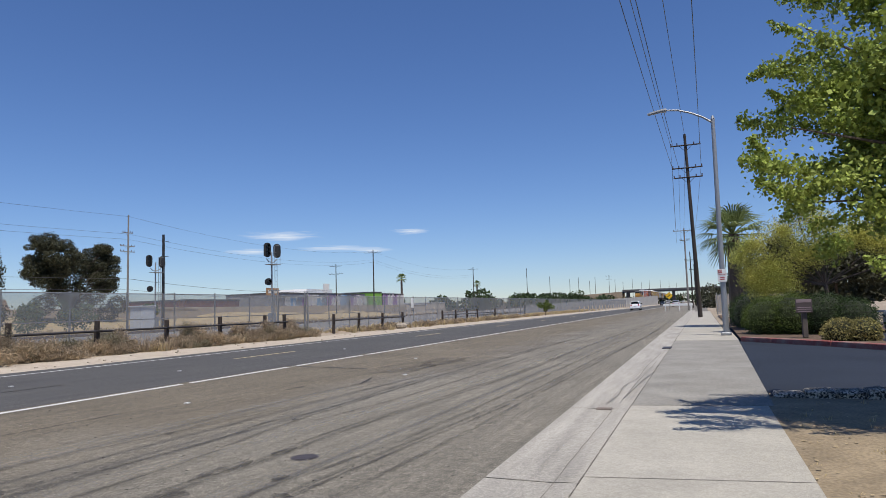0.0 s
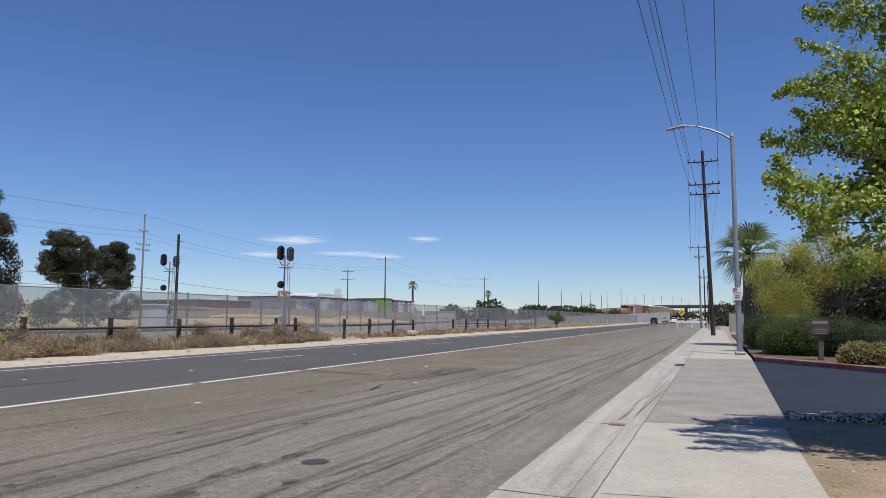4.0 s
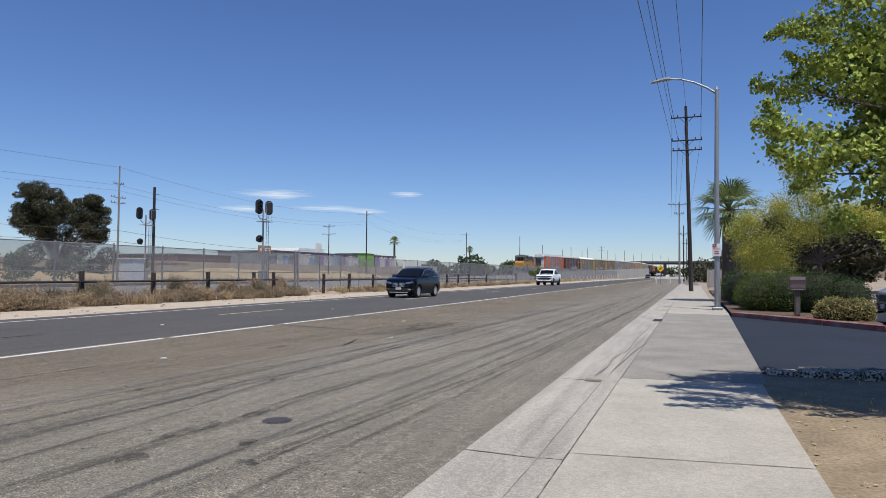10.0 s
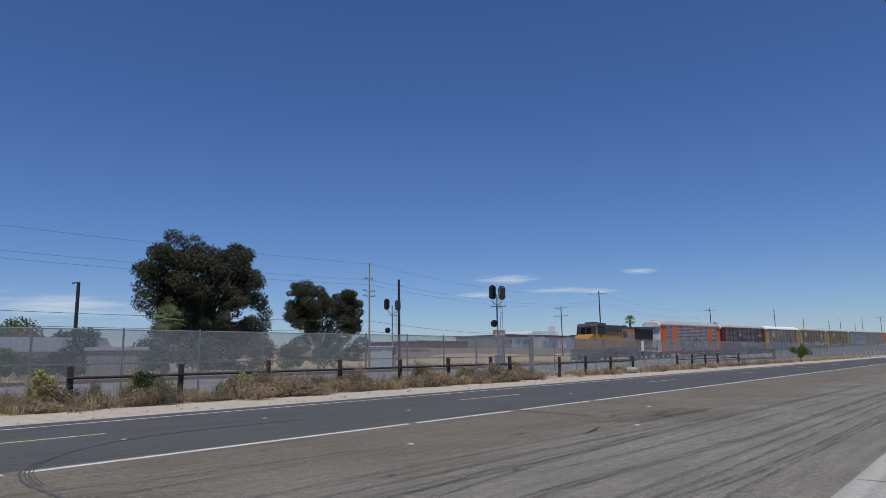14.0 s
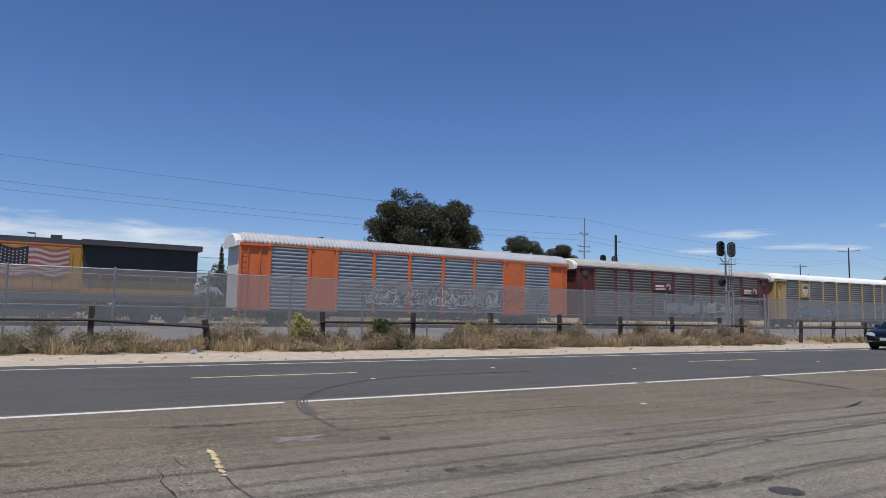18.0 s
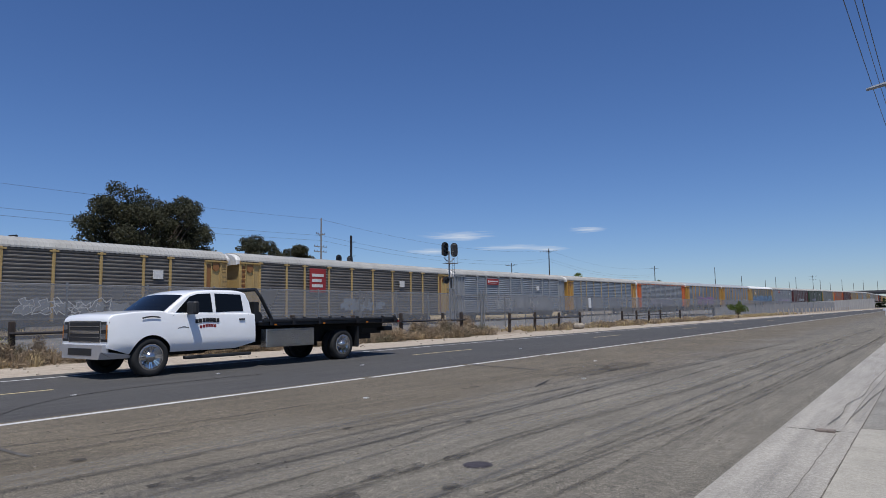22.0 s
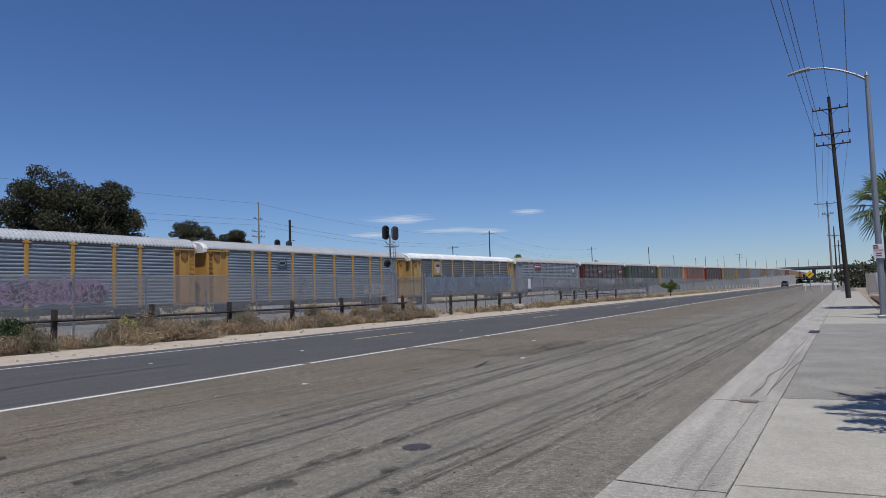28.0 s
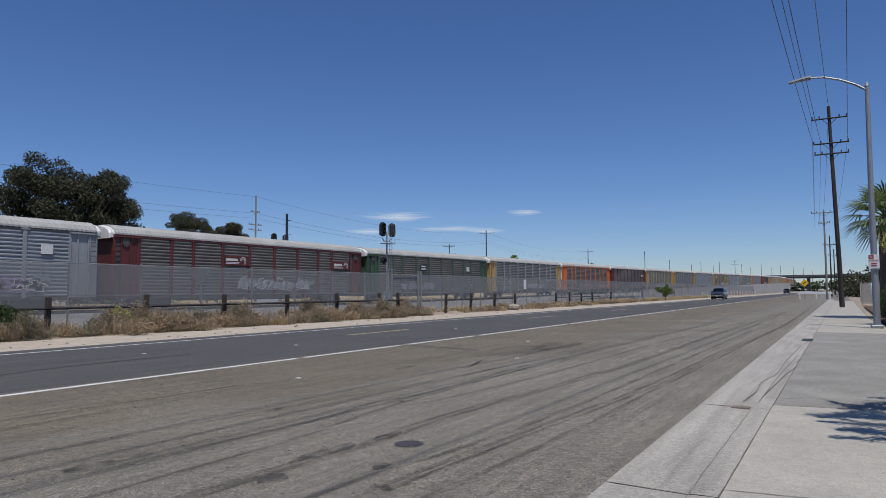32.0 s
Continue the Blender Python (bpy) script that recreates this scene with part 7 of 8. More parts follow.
# ---- vehicles ----
tyre = mat("black_tyre_rubber", (0.02, 0.02, 0.02), 0.85, vary=0.15, scale=8)
alloy = mat("bright_alloy_wheel", (0.55, 0.55, 0.57), 0.35, metal=0.45, vary=0.06)
black_rim = mat("gloss_black_wheel", (0.008, 0.008, 0.009), 0.35, coat=0.15, spec=0.3)
chrome = mat("chrome_trim", (0.75, 0.75, 0.76), 0.12, metal=1.0, vary=0.03)
trim_black = mat("black_plastic_trim", (0.02, 0.02, 0.021), 0.6)
car_glass = mat("tinted_car_glass", (0.006, 0.007, 0.008), 0.03, vary=0.02, spec=0.22)
head_glass = mat("clear_headlamp_glass", (0.26, 0.27, 0.29), 0.12, metal=0.6, vary=0.1, scale=20, coat=0.8)
amber_glass = mat("amber_lamp_glass", (0.6, 0.2, 0.02), 0.2, coat=0.5)
tail_red = mat("red_tail_lamp_glass", (0.35, 0.01, 0.012), 0.15, coat=0.6)
plate_m = mat("pale_number_plate", (0.62, 0.62, 0.6), 0.5)
under = mat("dark_underbody", (0.015, 0.015, 0.015), 0.9)


def car_paint(name, col, metal=0.0, rough=0.28, coat=0.8, spec=0.5):
    return mat(name, col, rough, metal, vary=0.03, scale=2, fine=200, coat=coat, spec=spec)


def lathe_x(profile, seg=28):
    """(x, r) drawn round the x axis."""
    g = Geo()
    rows = [[(x, r * math.cos(2 * math.pi * k / seg), r * math.sin(2 * math.pi * k / seg)) for k in range(seg + 1)] for x, r in profile]
    return g.strip(rows)


def spokes(r, n, x, wide=0.07):
    g = Geo()
    wide = 0.055 if n < 8 else 0.035
    for k in range(n):
        a = 2 * math.pi * k / n
        for da in (-0.12, 0.12):
            c, s = math.cos(a + da), math.sin(a + da)
            t = (-s * wide / 2, c * wide / 2)
            g.add([(x - 0.02, 0.03 * c + t[0], 0.03 * s + t[1]), (x - 0.02, 0.03 * c - t[0], 0.03 * s - t[1]), (x + 0.01, r * c - t[0] * 0.7, r * s - t[1] * 0.7), (x + 0.01, r * c + t[0] * 0.7, r * s + t[1] * 0.7),
                   (x - 0.05, 0.03 * c + t[0], 0.03 * s + t[1]), (x - 0.05, 0.03 * c - t[0], 0.03 * s - t[1]), (x - 0.04, r * c - t[0], r * s - t[1]), (x - 0.04, r * c + t[0], r * s + t[1])],
                  [(0, 1, 2, 3), (0, 3, 7, 4), (1, 5, 6, 2), (3, 2, 6, 7)])
    rows = [[(xx, rr * math.cos(2 * math.pi * k / 28), rr * math.sin(2 * math.pi * k / 28)) for k in range(29)] for xx, rr in ((x - 0.05, r * 0.95), (x + 0.012, r * 0.97), (x + 0.012, r * 1.06), (x - 0.03, r * 1.08))]
    g.strip(rows)
    return g.tube([(x - 0.05, 0, 0), (x + 0.005, 0, 0)], 0.065, 12)


def wheel(root, x, y, r, width, rim, n=5, name="wheel"):
    s = 1 if x > 0 else -1
    key = ("tyre", round(r, 3), round(width, 3))

    def tyre_geo():
        w = width / 2
        return lathe_x([(-w * 0.8, r * 0.66), (-w, r * 0.72), (-w, r * 0.93), (-w * 0.75, r), (w * 0.75, r), (w, r * 0.93), (w, r * 0.72), (w * 0.8, r * 0.66)])
    t = part(name, shared(key, tyre_geo, tyre, True), tyre, root, at=pose(x - s * width / 2, y, r) if s > 0 else pose(x + width / 2, y, r, 0, 0, 180))
    part("rim", shared(("rim", round(r, 3), n), lambda: spokes(r * 0.64, n, width * 0.42), rim), rim, t)
    part("rim_barrel", shared(("rim_barrel", round(r, 3)), lambda: lathe_x([(width * 0.45, r * 0.69), (width * 0.4, r * 0.63), (0.0, r * 0.6), (-0.02, 0.0)]), trim_black), trim_black, t)
    return t


def spans(pts, y):
    """Height of an outline of (y, z) points at y."""
    if y <= pts[0][0]:
        return pts[0][1]
    for (ya, za), (yb, zb) in zip(pts, pts[1:]):
        if y <= yb:
            f = (y - ya) / max(yb - ya, 1e-6)
            return za + (zb - za) * f
    return pts[-1][1]


def eased(pts, y, h=0.07):
    """The same outline with its corners eased."""
    lo, hi = pts[0][0], pts[-1][0]
    h = min(h, y - lo, hi - y)
    return sum(spans(pts, y + h * k) for k in (-1.0, -0.5, 0.0, 0.5, 1.0)) / 5 if h > 0.001 else spans(pts, y)


def loft(name, material, parent, ys, low, high, half, crown, roll, bow=None, levels=9):
    """A hull of cross sections: low(y), high(y) its edges, half(y, z) its flank; crowned on top, edges rolled by roll."""
    rows = []
    for y in ys:
        zb, zt = low(y), high(y)
        zb = min(zb, zt - 0.004)
        r = min(roll, (zt - zb) * 0.5)
        side = []
        for k in range(levels):
            z = zb + (zt - r - zb) * k / (levels - 1)
            side.append((half(y, z), z))
        w = half(y, zt - r)
        for k in range(1, 5):
            q = math.pi / 2 * k / 4
            side.append((w - r * (1 - math.cos(q)) * 1.0, zt - r + r * math.sin(q)))
        wt = side[-1][0]
        for f in (0.85, 0.6, 0.3):
            side.append((wt * f, zt + crown * (1 - f * f)))
        full = [(-x, z) for x, z in side] + [(0.0, zt + crown)] + [(x, z) for x, z in side[::-1]]
        rows.append([(x, y + (bow(y) * (x / max(w, 0.1)) ** 2 if bow else 0.0), z) for x, z in full])
    g = Geo().strip(rows)
    k = len(rows[0])
    n = len(rows)
    g.f += [tuple(range(k)), tuple((n - 1) * k + i for i in range(k))[::-1]]
    ob = part(name, g, material, parent, smooth=True)
    bm = bmesh.new()
    bm.from_mesh(ob.data)
    bmesh.ops.recalc_face_normals(bm, faces=bm.faces)
    bm.to_mesh(ob.data)
    bm.free()
    ob.data.set_sharp_from_angle(angle=math.radians(38))
    return ob


def side_patch(poly, hw, out=0.008, thick=0.012, sides=(-1, 1)):
    """A flat piece laid on the flank."""
    made = []
    for s in sides:
        g = Geo()
        k = len(poly)
        g.add([(s * (hw(y, z) + out), y, z) for y, z in poly] + [(s * (hw(y, z) - thick), y, z) for y, z in poly], [tuple(range(k)) if s > 0 else tuple(range(k))[::-1]] + [(i, (i + 1) % k, k + (i + 1) % k, k + i) for i in range(k)])
        made.append(g)
    return made


def vehicle(name, label, L, W, colour, top, cabin, side_windows, wheels, wheel_r, rim, front, belt, tumble=0.2, wheel_w=0.24, z0=0.24, cat="car", spoke_n=5, tail=None, cladding=None, extra=None, plate_z=0.45, handles=(), pillars=None, nose=0.088, roll=0.07, mirror=0.17, slant=True, tail_in=0.05, tuck=0.07, surround=True):
    """Front towards -y. top: outline of the body's upper edge from nose to tail; cabin: outline of the glasshouse."""
    root = thing(name, label, cat)
    yf, yr = top[0][0], top[-1][0]
    zm = 0.35 + 0.3 * belt

    def hw(y, z):
        w = W / 2
        d = min(1.0, max(0.0, (y - yf) / 0.62))
        w -= W * nose * (1 - d) ** 2
        d = min(1.0, max(0.0, (yr - y) / 0.6))
        w -= W * tail_in * (1 - d) ** 2
        zz = min(z, belt)
        w -= 0.055 * ((zz - zm) / (belt - zm)) ** 2 if zz > zm else tuck * ((zm - zz) / max(zm - z0, 0.1)) ** 2
        return w - (z - belt) * tumble if z > belt else w

    def flank(y, z):
        """The cabin's side, which keeps its width along the car."""
        ym = (cabin[0][0] + cabin[-1][0]) / 2
        return W / 2 - 0.06 - 0.05 * ((y - ym) / (cabin[-1][0] - ym)) ** 2 - max(0.0, z - belt) * tumble

    ra = wheel_r + 0.06
    dz = math.sqrt(max(0.0, ra * ra - (wheel_r - z0) ** 2))
    ends = [(yc - dz, yc + dz) for yc in wheels]

    def low(y):
        for yc in wheels:
            if abs(y - yc) < dz + 1e-7:
                return wheel_r + math.sqrt(max(0.0, ra * ra - (y - yc) ** 2))
        return z0 + 0.16 * max(0.0, 1 - (y - yf) / 0.5) + 0.14 * max(0.0, 1 - (yr - y) / 0.6)

    def high(y):
        return eased(top, y)
    ys = [yf + (yr - yf) * k / 70 for k in range(71)] + [p[0] for p in top] + [yf + 0.02, yf + 0.05, yf + 0.09, yr - 0.02, yr - 0.05]
    for yc, (ya, yb) in zip(wheels, ends):
        ys = [y for y in ys if not ya - 0.02 < y < yb + 0.02]
        ys += [ya - 1e-4, yb + 1e-4] + [yc - dz * math.cos(math.pi * k / 22) for k in range(23)]
    ys = sorted(y for y in set(round(y, 5) for y in ys) if yf <= y <= yr)
    body = loft("body", colour, root, ys, low, high, hw, 0.02, roll)
    part("underbody", Geo().box(-W * 0.37, W * 0.37, yf + 0.35, yr - 0.3, z0 - 0.04, min(2 * wheel_r + 0.1, belt - 0.12)), under, root)
    if cabin:
        n = len(cabin)
        ca, cb = cabin[0][0], cabin[-1][0]
        mid = (cabin[1][0] + cabin[-2][0]) / 2

        def bow(y):
            if y < mid:
                return 0.09 * min(1.0, (mid - y) / (mid - cabin[1][0]))
            return -0.05 * min(1.0, (y - mid) / (cabin[-2][0] - mid))

        def roof(y):
            return eased(cabin, y, 0.1)
        cys = sorted(set([ca + (cb - ca) * k / 48 for k in range(49)] + [p[0] for p in cabin]))
        part_cabin = loft("cabin", colour, root, cys, lambda y: min(belt - 0.03, roof(y) - 0.004), roof, flank, 0.035, 0.075, bow)
        # windscreen and rear window on the cabin's slopes
        for ia, ib, nm in ((0, 1, "windscreen"), (n - 1, n - 2, "rear_window")):
            rows = []
            for k in range(9):
                f = 0.1 + 0.84 * k / 8
                y = cabin[ia][0] + (cabin[ib][0] - cabin[ia][0]) * f
                z = roof(y)
                w = flank(y, z - 0.075)
                wt = w - 0.075
                row = []
                for q in range(13):
                    x = (wt - 0.02) * (q / 6 - 1)
                    row.append((x, y + bow(y) * (x / w) ** 2 + (-0.008 if ia == 0 else 0.008), z + 0.035 * (1 - (x / wt) ** 2) + 0.012))
                rows.append(row)
            part(nm, Geo().strip(rows if ia == 0 else rows[::-1]), car_glass, root, smooth=True)
    if surround:
        pts = sorted({p for w in side_windows for p in w})
        ring = []
        for seq in (pts, pts[::-1]):
            half = []
            for p in seq:
                while len(half) > 1 and (half[-1][0] - half[-2][0]) * (p[1] - half[-2][1]) <= (half[-1][1] - half[-2][1]) * (p[0] - half[-2][0]):
                    half.pop()
                half.append(p)
            ring += half[:-1]
        for g in side_patch(ring, flank, 0.004):
            part("window_surround", g, trim_black, root)
    for poly in side_windows:
        for g in side_patch(poly, flank, 0.007):
            part("side_window", g, car_glass, root)
    for yc in wheels:
        for s in (-1, 1):
            wheel(root, s * (W / 2 - 0.03), yc, wheel_r, wheel_w, rim, spoke_n)

    def face(x, z, back=False):
        """How far forward (or back) the body reaches at that height and side."""
        for k in range(240):
            y = yr - 0.004 * k if back else yf + 0.004 * k
            if high(y) + 0.015 >= z and hw(y, z) >= abs(x):
                return y
        return y

    def badge(nm, x0, x1, z_0, z_1, material, out, back=False):
        """A piece that follows the body's end."""
        s = 1 if back else -1
        g = Geo()
        nx = max(2, int(abs(x1 - x0) / 0.07))
        rows = []
        for f in (0.0, 0.5, 1.0):
            row = []
            for k in range(nx + 1):
                x = x0 + (x1 - x0) * k / nx
                z = z_0 + (z_1 - z_0) * f
                if nm == "headlamp" and slant:
                    u = abs(x) - min(abs(x0), abs(x1))
                    u /= abs(x1 - x0)
                    z = z_0 + (z_1 - z_0) * (0.1 + 0.35 * u + f * (0.25 + 0.4 * math.sin(math.pi * min(1.0, u * 1.1 + 0.05)) ** 0.5))
                row.append((x, face(x, z, back) + s * out, z))
            rows.append(row)
        inner = [[(x, y - s * (out + 0.05), z) for x, y, z in r] for r in rows]
        g.strip(rows)
        for a_, b_ in ((rows[0], inner[0]), (rows[-1], inner[-1])):
            g.strip([a_, b_])
        for k in (0, -1):
            g.strip([[r[k] for r in rows], [r[k] for r in inner]])
        return part(nm, g, material, root)
    for nm, x0, x1, z_0, z_1, material, out in front:
        for s in ((1,) if x0 < 0 else (-1, 1)):
            a, b = sorted((s * x0, s * x1))
            badge(nm, a, b, z_0, z_1, material, out)
    badge("number_plate", -0.16, 0.16, plate_z, plate_z + 0.13, plate_m, 0.035)
    badge("number_plate", -0.16, 0.16, plate_z + 0.25, plate_z + 0.39, plate_m, 0.02, True)
    if tail:
        for s in (-1, 1):
            a, b = sorted((s * (W / 2 - 0.4), s * (W / 2 - 0.075)))
            badge("tail_lamp", a, b, *tail, tail_red, 0.015, True)
    ym = cabin[0][0] + 0.75 if cabin else 0
    for s in (-1, 1):
        a, b = sorted((s * (W / 2 - 0.06), s * (W / 2 + mirror)))
        part("wing_mirror", Geo().box(a, b, ym - 0.1, ym + 0.06, belt - 0.01, belt + mirror * 1.05, bev=0.045), trim_black, root)
    for y, z in handles:
        for g in side_patch([(y, z), (y + 0.17, z), (y + 0.17, z + 0.04), (y, z + 0.04)], hw, 0.03):
            part("door_handle", g, trim_black if colour.name.startswith("white") else colour, root)
    if cladding:
        for g in side_patch([(wheels[0] + wheel_r + 0.1, z0 - 0.02), (wheels[1] - wheel_r - 0.1, z0 - 0.02), (wheels[1] - wheel_r - 0.1, z0 + cladding), (wheels[0] + wheel_r + 0.1, z0 + cladding)], hw, 0.012):
            part("sill_cladding", g, trim_black, root)
    for yd in pillars or ():
        for g in side_patch([(yd, z0 + 0.2), (yd + 0.012, z0 + 0.2), (yd + 0.012, belt - 0.02), (yd, belt - 0.02)], hw, 0.0015, 0.002):
            part("door_gap", g, trim_black, root)
    return root


midnight = car_paint("midnight_blue_black_paint", (0.0022, 0.0027, 0.008), coat=0.35, spec=0.12)
suv = vehicle("dark_suv", "glossy midnight-blue compact SUV with chrome window trim", 4.3, 1.82, midnight,
              [(-2.094, 0.773), (-2.055, 0.899), (-1.949, 1.003), (-1.64, 1.076), (-1.158, 1.129), (-0.917, 1.139), (0.482, 1.149), (1.833, 1.149), (2.084, 1.066), (2.191, 0.836)],
              [(-1.081, 1.108), (-0.289, 1.567), (0, 1.635), (0.482, 1.656), (1.158, 1.63), (1.66, 1.567), (2.123, 1.087)],
              [[(-0.618, 1.181), (-0.097, 1.494), (0.154, 1.557), (0.154, 1.181)], [(0.232, 1.181), (0.232, 1.557), (0.888, 1.547), (0.946, 1.191)], [(1.004, 1.191), (0.955, 1.536), (1.351, 1.484), (1.621, 1.254)]],
              (-1.285, 1.293), 0.35, alloy, [("grille", 0.03, 0.35, 0.6, 0.83, chrome, 0.012), ("grille_mesh", 0.055, 0.325, 0.625, 0.805, trim_black, 0.016), ("grille_slat", 0.1, 0.13, 0.63, 0.8, chrome, 0.02), ("grille_slat", 0.175, 0.205, 0.63, 0.8, chrome, 0.02), ("grille_slat", 0.25, 0.28, 0.63, 0.8, chrome, 0.02), ("headlamp", 0.42, 0.84, 0.75, 0.9, head_glass, 0.012), ("lower_intake", -0.72, 0.72, 0.36, 0.54, trim_black, 0.01), ("fog_lamp", 0.56, 0.8, 0.46, 0.5, chrome, 0.016), ("front_skid", -0.55, 0.55, 0.29, 0.335, chrome, 0.01)],
              1.13, 0.36, tail=(0.8, 0.98), cladding=0.12, cat="SUV", spoke_n=9, handles=((-0.02, 0.98), (0.83, 1.01)), pillars=(-0.75, 0.19, 0.985))
for g in side_patch([(-0.67, 1.15), (1.7, 1.17), (1.7, 1.185), (-0.67, 1.168)], lambda y, z: 0.84 - 0.05 * ((y - 0.52) / 1.6) ** 2, 0.014):
    part("chrome_trim_strip", g, chrome, suv)
for g in side_patch([(-0.6, 1.19), (-0.12, 1.49), (0.2, 1.57), (0.9, 1.555), (1.4, 1.49), (1.7, 1.22), (1.72, 1.235), (1.42, 1.51), (0.9, 1.575), (0.18, 1.59), (-0.16, 1.51), (-0.64, 1.19)], lambda y, z: 0.85 - 0.05 * ((y - 0.52) / 1.6) ** 2 - max(0, z - 1.13) * 0.36, 0.006):
    part("chrome_window_trim", g, chrome, suv)
for s in (-1, 1):
    part("roof_rail", Geo().tube([(s * 0.66, -0.2, 1.61), (s * 0.64, 0.1, 1.665), (s * 0.63, 0.9, 1.67), (s * 0.63, 1.5, 1.62)], 0.016, 6), trim_black, suv)

white_paint = car_paint("white_vehicle_paint", (0.92, 0.92, 0.91))
pickup = vehicle("white_pickup", "white crew-cab pickup with black wheels", 5.85, 2.06, white_paint,
                 [(-2.68, 1.1), (-2.67, 1.18), (-2.61, 1.24), (-2.3, 1.3), (-1.5, 1.36), (-1.2, 1.36), (1.14, 1.34), (1.17, 1.34), (1.22, 1.4), (2.77, 1.41), (2.85, 1.41), (2.88, 1.39)],
                 [(-1.45, 1.31), (-0.72, 1.84), (-0.45, 1.93), (0.1, 1.97), (0.62, 1.96), (0.98, 1.92), (1.1, 1.84), (1.19, 1.32)],
                 [[(-0.98, 1.39), (-0.58, 1.76), (-0.4, 1.83), (-0.1, 1.855), (-0.1, 1.39)], [(-0.085, 1.39), (-0.085, 1.855), (0.72, 1.83), (0.92, 1.42)]],
                 (-1.92, 1.825), 0.425, black_rim, [("grille", -0.72, 0.72, 1.02, 1.14, trim_black, 0.012), ("lower_grille", -0.72, 0.72, 0.7, 0.93, trim_black, 0.012), ("headlamp", 0.73, 0.97, 1.03, 1.14, head_glass, 0.014), ("turn_lamp", 0.9, 0.94, 1.05, 1.11, amber_glass, 0.018), ("lower_lamp", 0.73, 0.95, 0.82, 0.93, trim_black, 0.012), ("fog_lamp", 0.78, 0.92, 0.85, 0.91, head_glass, 0.016), ("fog_recess", 0.84, 0.96, 0.56, 0.68, trim_black, 0.012), ("lower_bumper", -0.92, 0.92, 0.4, 0.53, trim_black, 0.03), ("emblem_bar", -0.5, 0.5, 0.96, 0.985, sig_grey, 0.012)],
                 1.34, 0.24, 0.28, 0.38, "pickup truck", 6, (0.95, 1.28), 0.12, handles=((-0.32, 1.12), (0.68, 1.13)), pillars=(-1.2, -0.09, 0.98, 1.19), plate_z=0.56, nose=0.045, roll=0.035, mirror=0.24, slant=False, tail_in=0.008, tuck=0.11)
part("bed_liner", Geo().box(-0.8, 0.8, 1.3, 2.8, 1.2, 1.438), trim_black, pickup)
for s in (-1, 1):
    part("step_bar", Geo().tube([(s * 1.0, -1.25, 0.36), (s * 1.0, 1.2, 0.36)], 0.05, 8), trim_black, pickup)
    part("hood_decal", Geo().strip([[(s * 0.2, y, z), (s * 0.5, y, z - 0.004)] for y, z in ((-2.5, 1.318), (-2.2, 1.348), (-1.8, 1.374), (-1.5, 1.386))]), trim_black, pickup)
    for y in (-1.92, 1.825):
        part("arch_flare", Geo().strip([[(s * 1.035, y - r * math.cos(math.pi * q / 16), 0.425 + r * math.sin(math.pi * q / 16)) for q in range(-1, 18)] for r in (0.48, 0.53)]), trim_black, pickup)
part("rear_bumper", Geo().box(-0.98, 0.98, 2.83, 2.95, 0.5, 0.7, bev=0.03), trim_black, pickup)

sedan_paint = car_paint("blue_black_sedan_paint", (0.006, 0.007, 0.011), coat=0.5, spec=0.12)
bright_lamp = mat("bright_headlamp", (0.55, 0.56, 0.58), 0.2, metal=0.3, vary=0.25, scale=14, coat=0.6)
sedan = vehicle("dark_sedan", "blue-black four-door sedan with silver wheels", 4.5, 1.82, sedan_paint,
                [(-2.06, 0.64), (-2.02, 0.75), (-1.92, 0.83), (-1.5, 0.94), (-1.1, 0.99), (-0.8, 1.01), (0.6, 1.04), (1.5, 1.07), (1.92, 1.06), (2.05, 1.0), (2.13, 0.8)],
                [(-1.25, 0.96), (-0.42, 1.34), (-0.05, 1.43), (0.35, 1.46), (0.95, 1.4), (1.4, 1.26), (1.88, 1.05)],
                [[(-0.76, 1.05), (-0.2, 1.3), (0.12, 1.38), (0.14, 1.06)], [(0.22, 1.07), (0.21, 1.385), (0.72, 1.36), (1.08, 1.1)], [(1.12, 1.13), (0.82, 1.33), (1.02, 1.28), (1.34, 1.14)]],
                (-1.32, 1.345), 0.325, alloy, [("grille", -0.4, 0.4, 0.5, 0.62, trim_black, 0.01), ("headlamp", 0.38, 0.86, 0.6, 0.84, bright_lamp, 0.012), ("lower_intake", -0.5, 0.5, 0.36, 0.44, trim_black, 0.01), ("fog_strip", 0.5, 0.8, 0.38, 0.42, chrome, 0.012)],
                1.02, 0.38, 0.22, 0.2, tail=(0.82, 0.98), cat="car", spoke_n=6, handles=((-0.1, 0.9), (0.82, 0.93)), pillars=(-0.85, 0.2, 1.1))

for g in side_patch([(-0.8, 1.03), (1.36, 1.1), (1.36, 1.115), (-0.8, 1.045)], lambda y, z: 0.85 - 0.05 * ((y - 0.35) / 1.6) ** 2, 0.012):
    part("chrome_trim_strip", g, chrome, sedan)

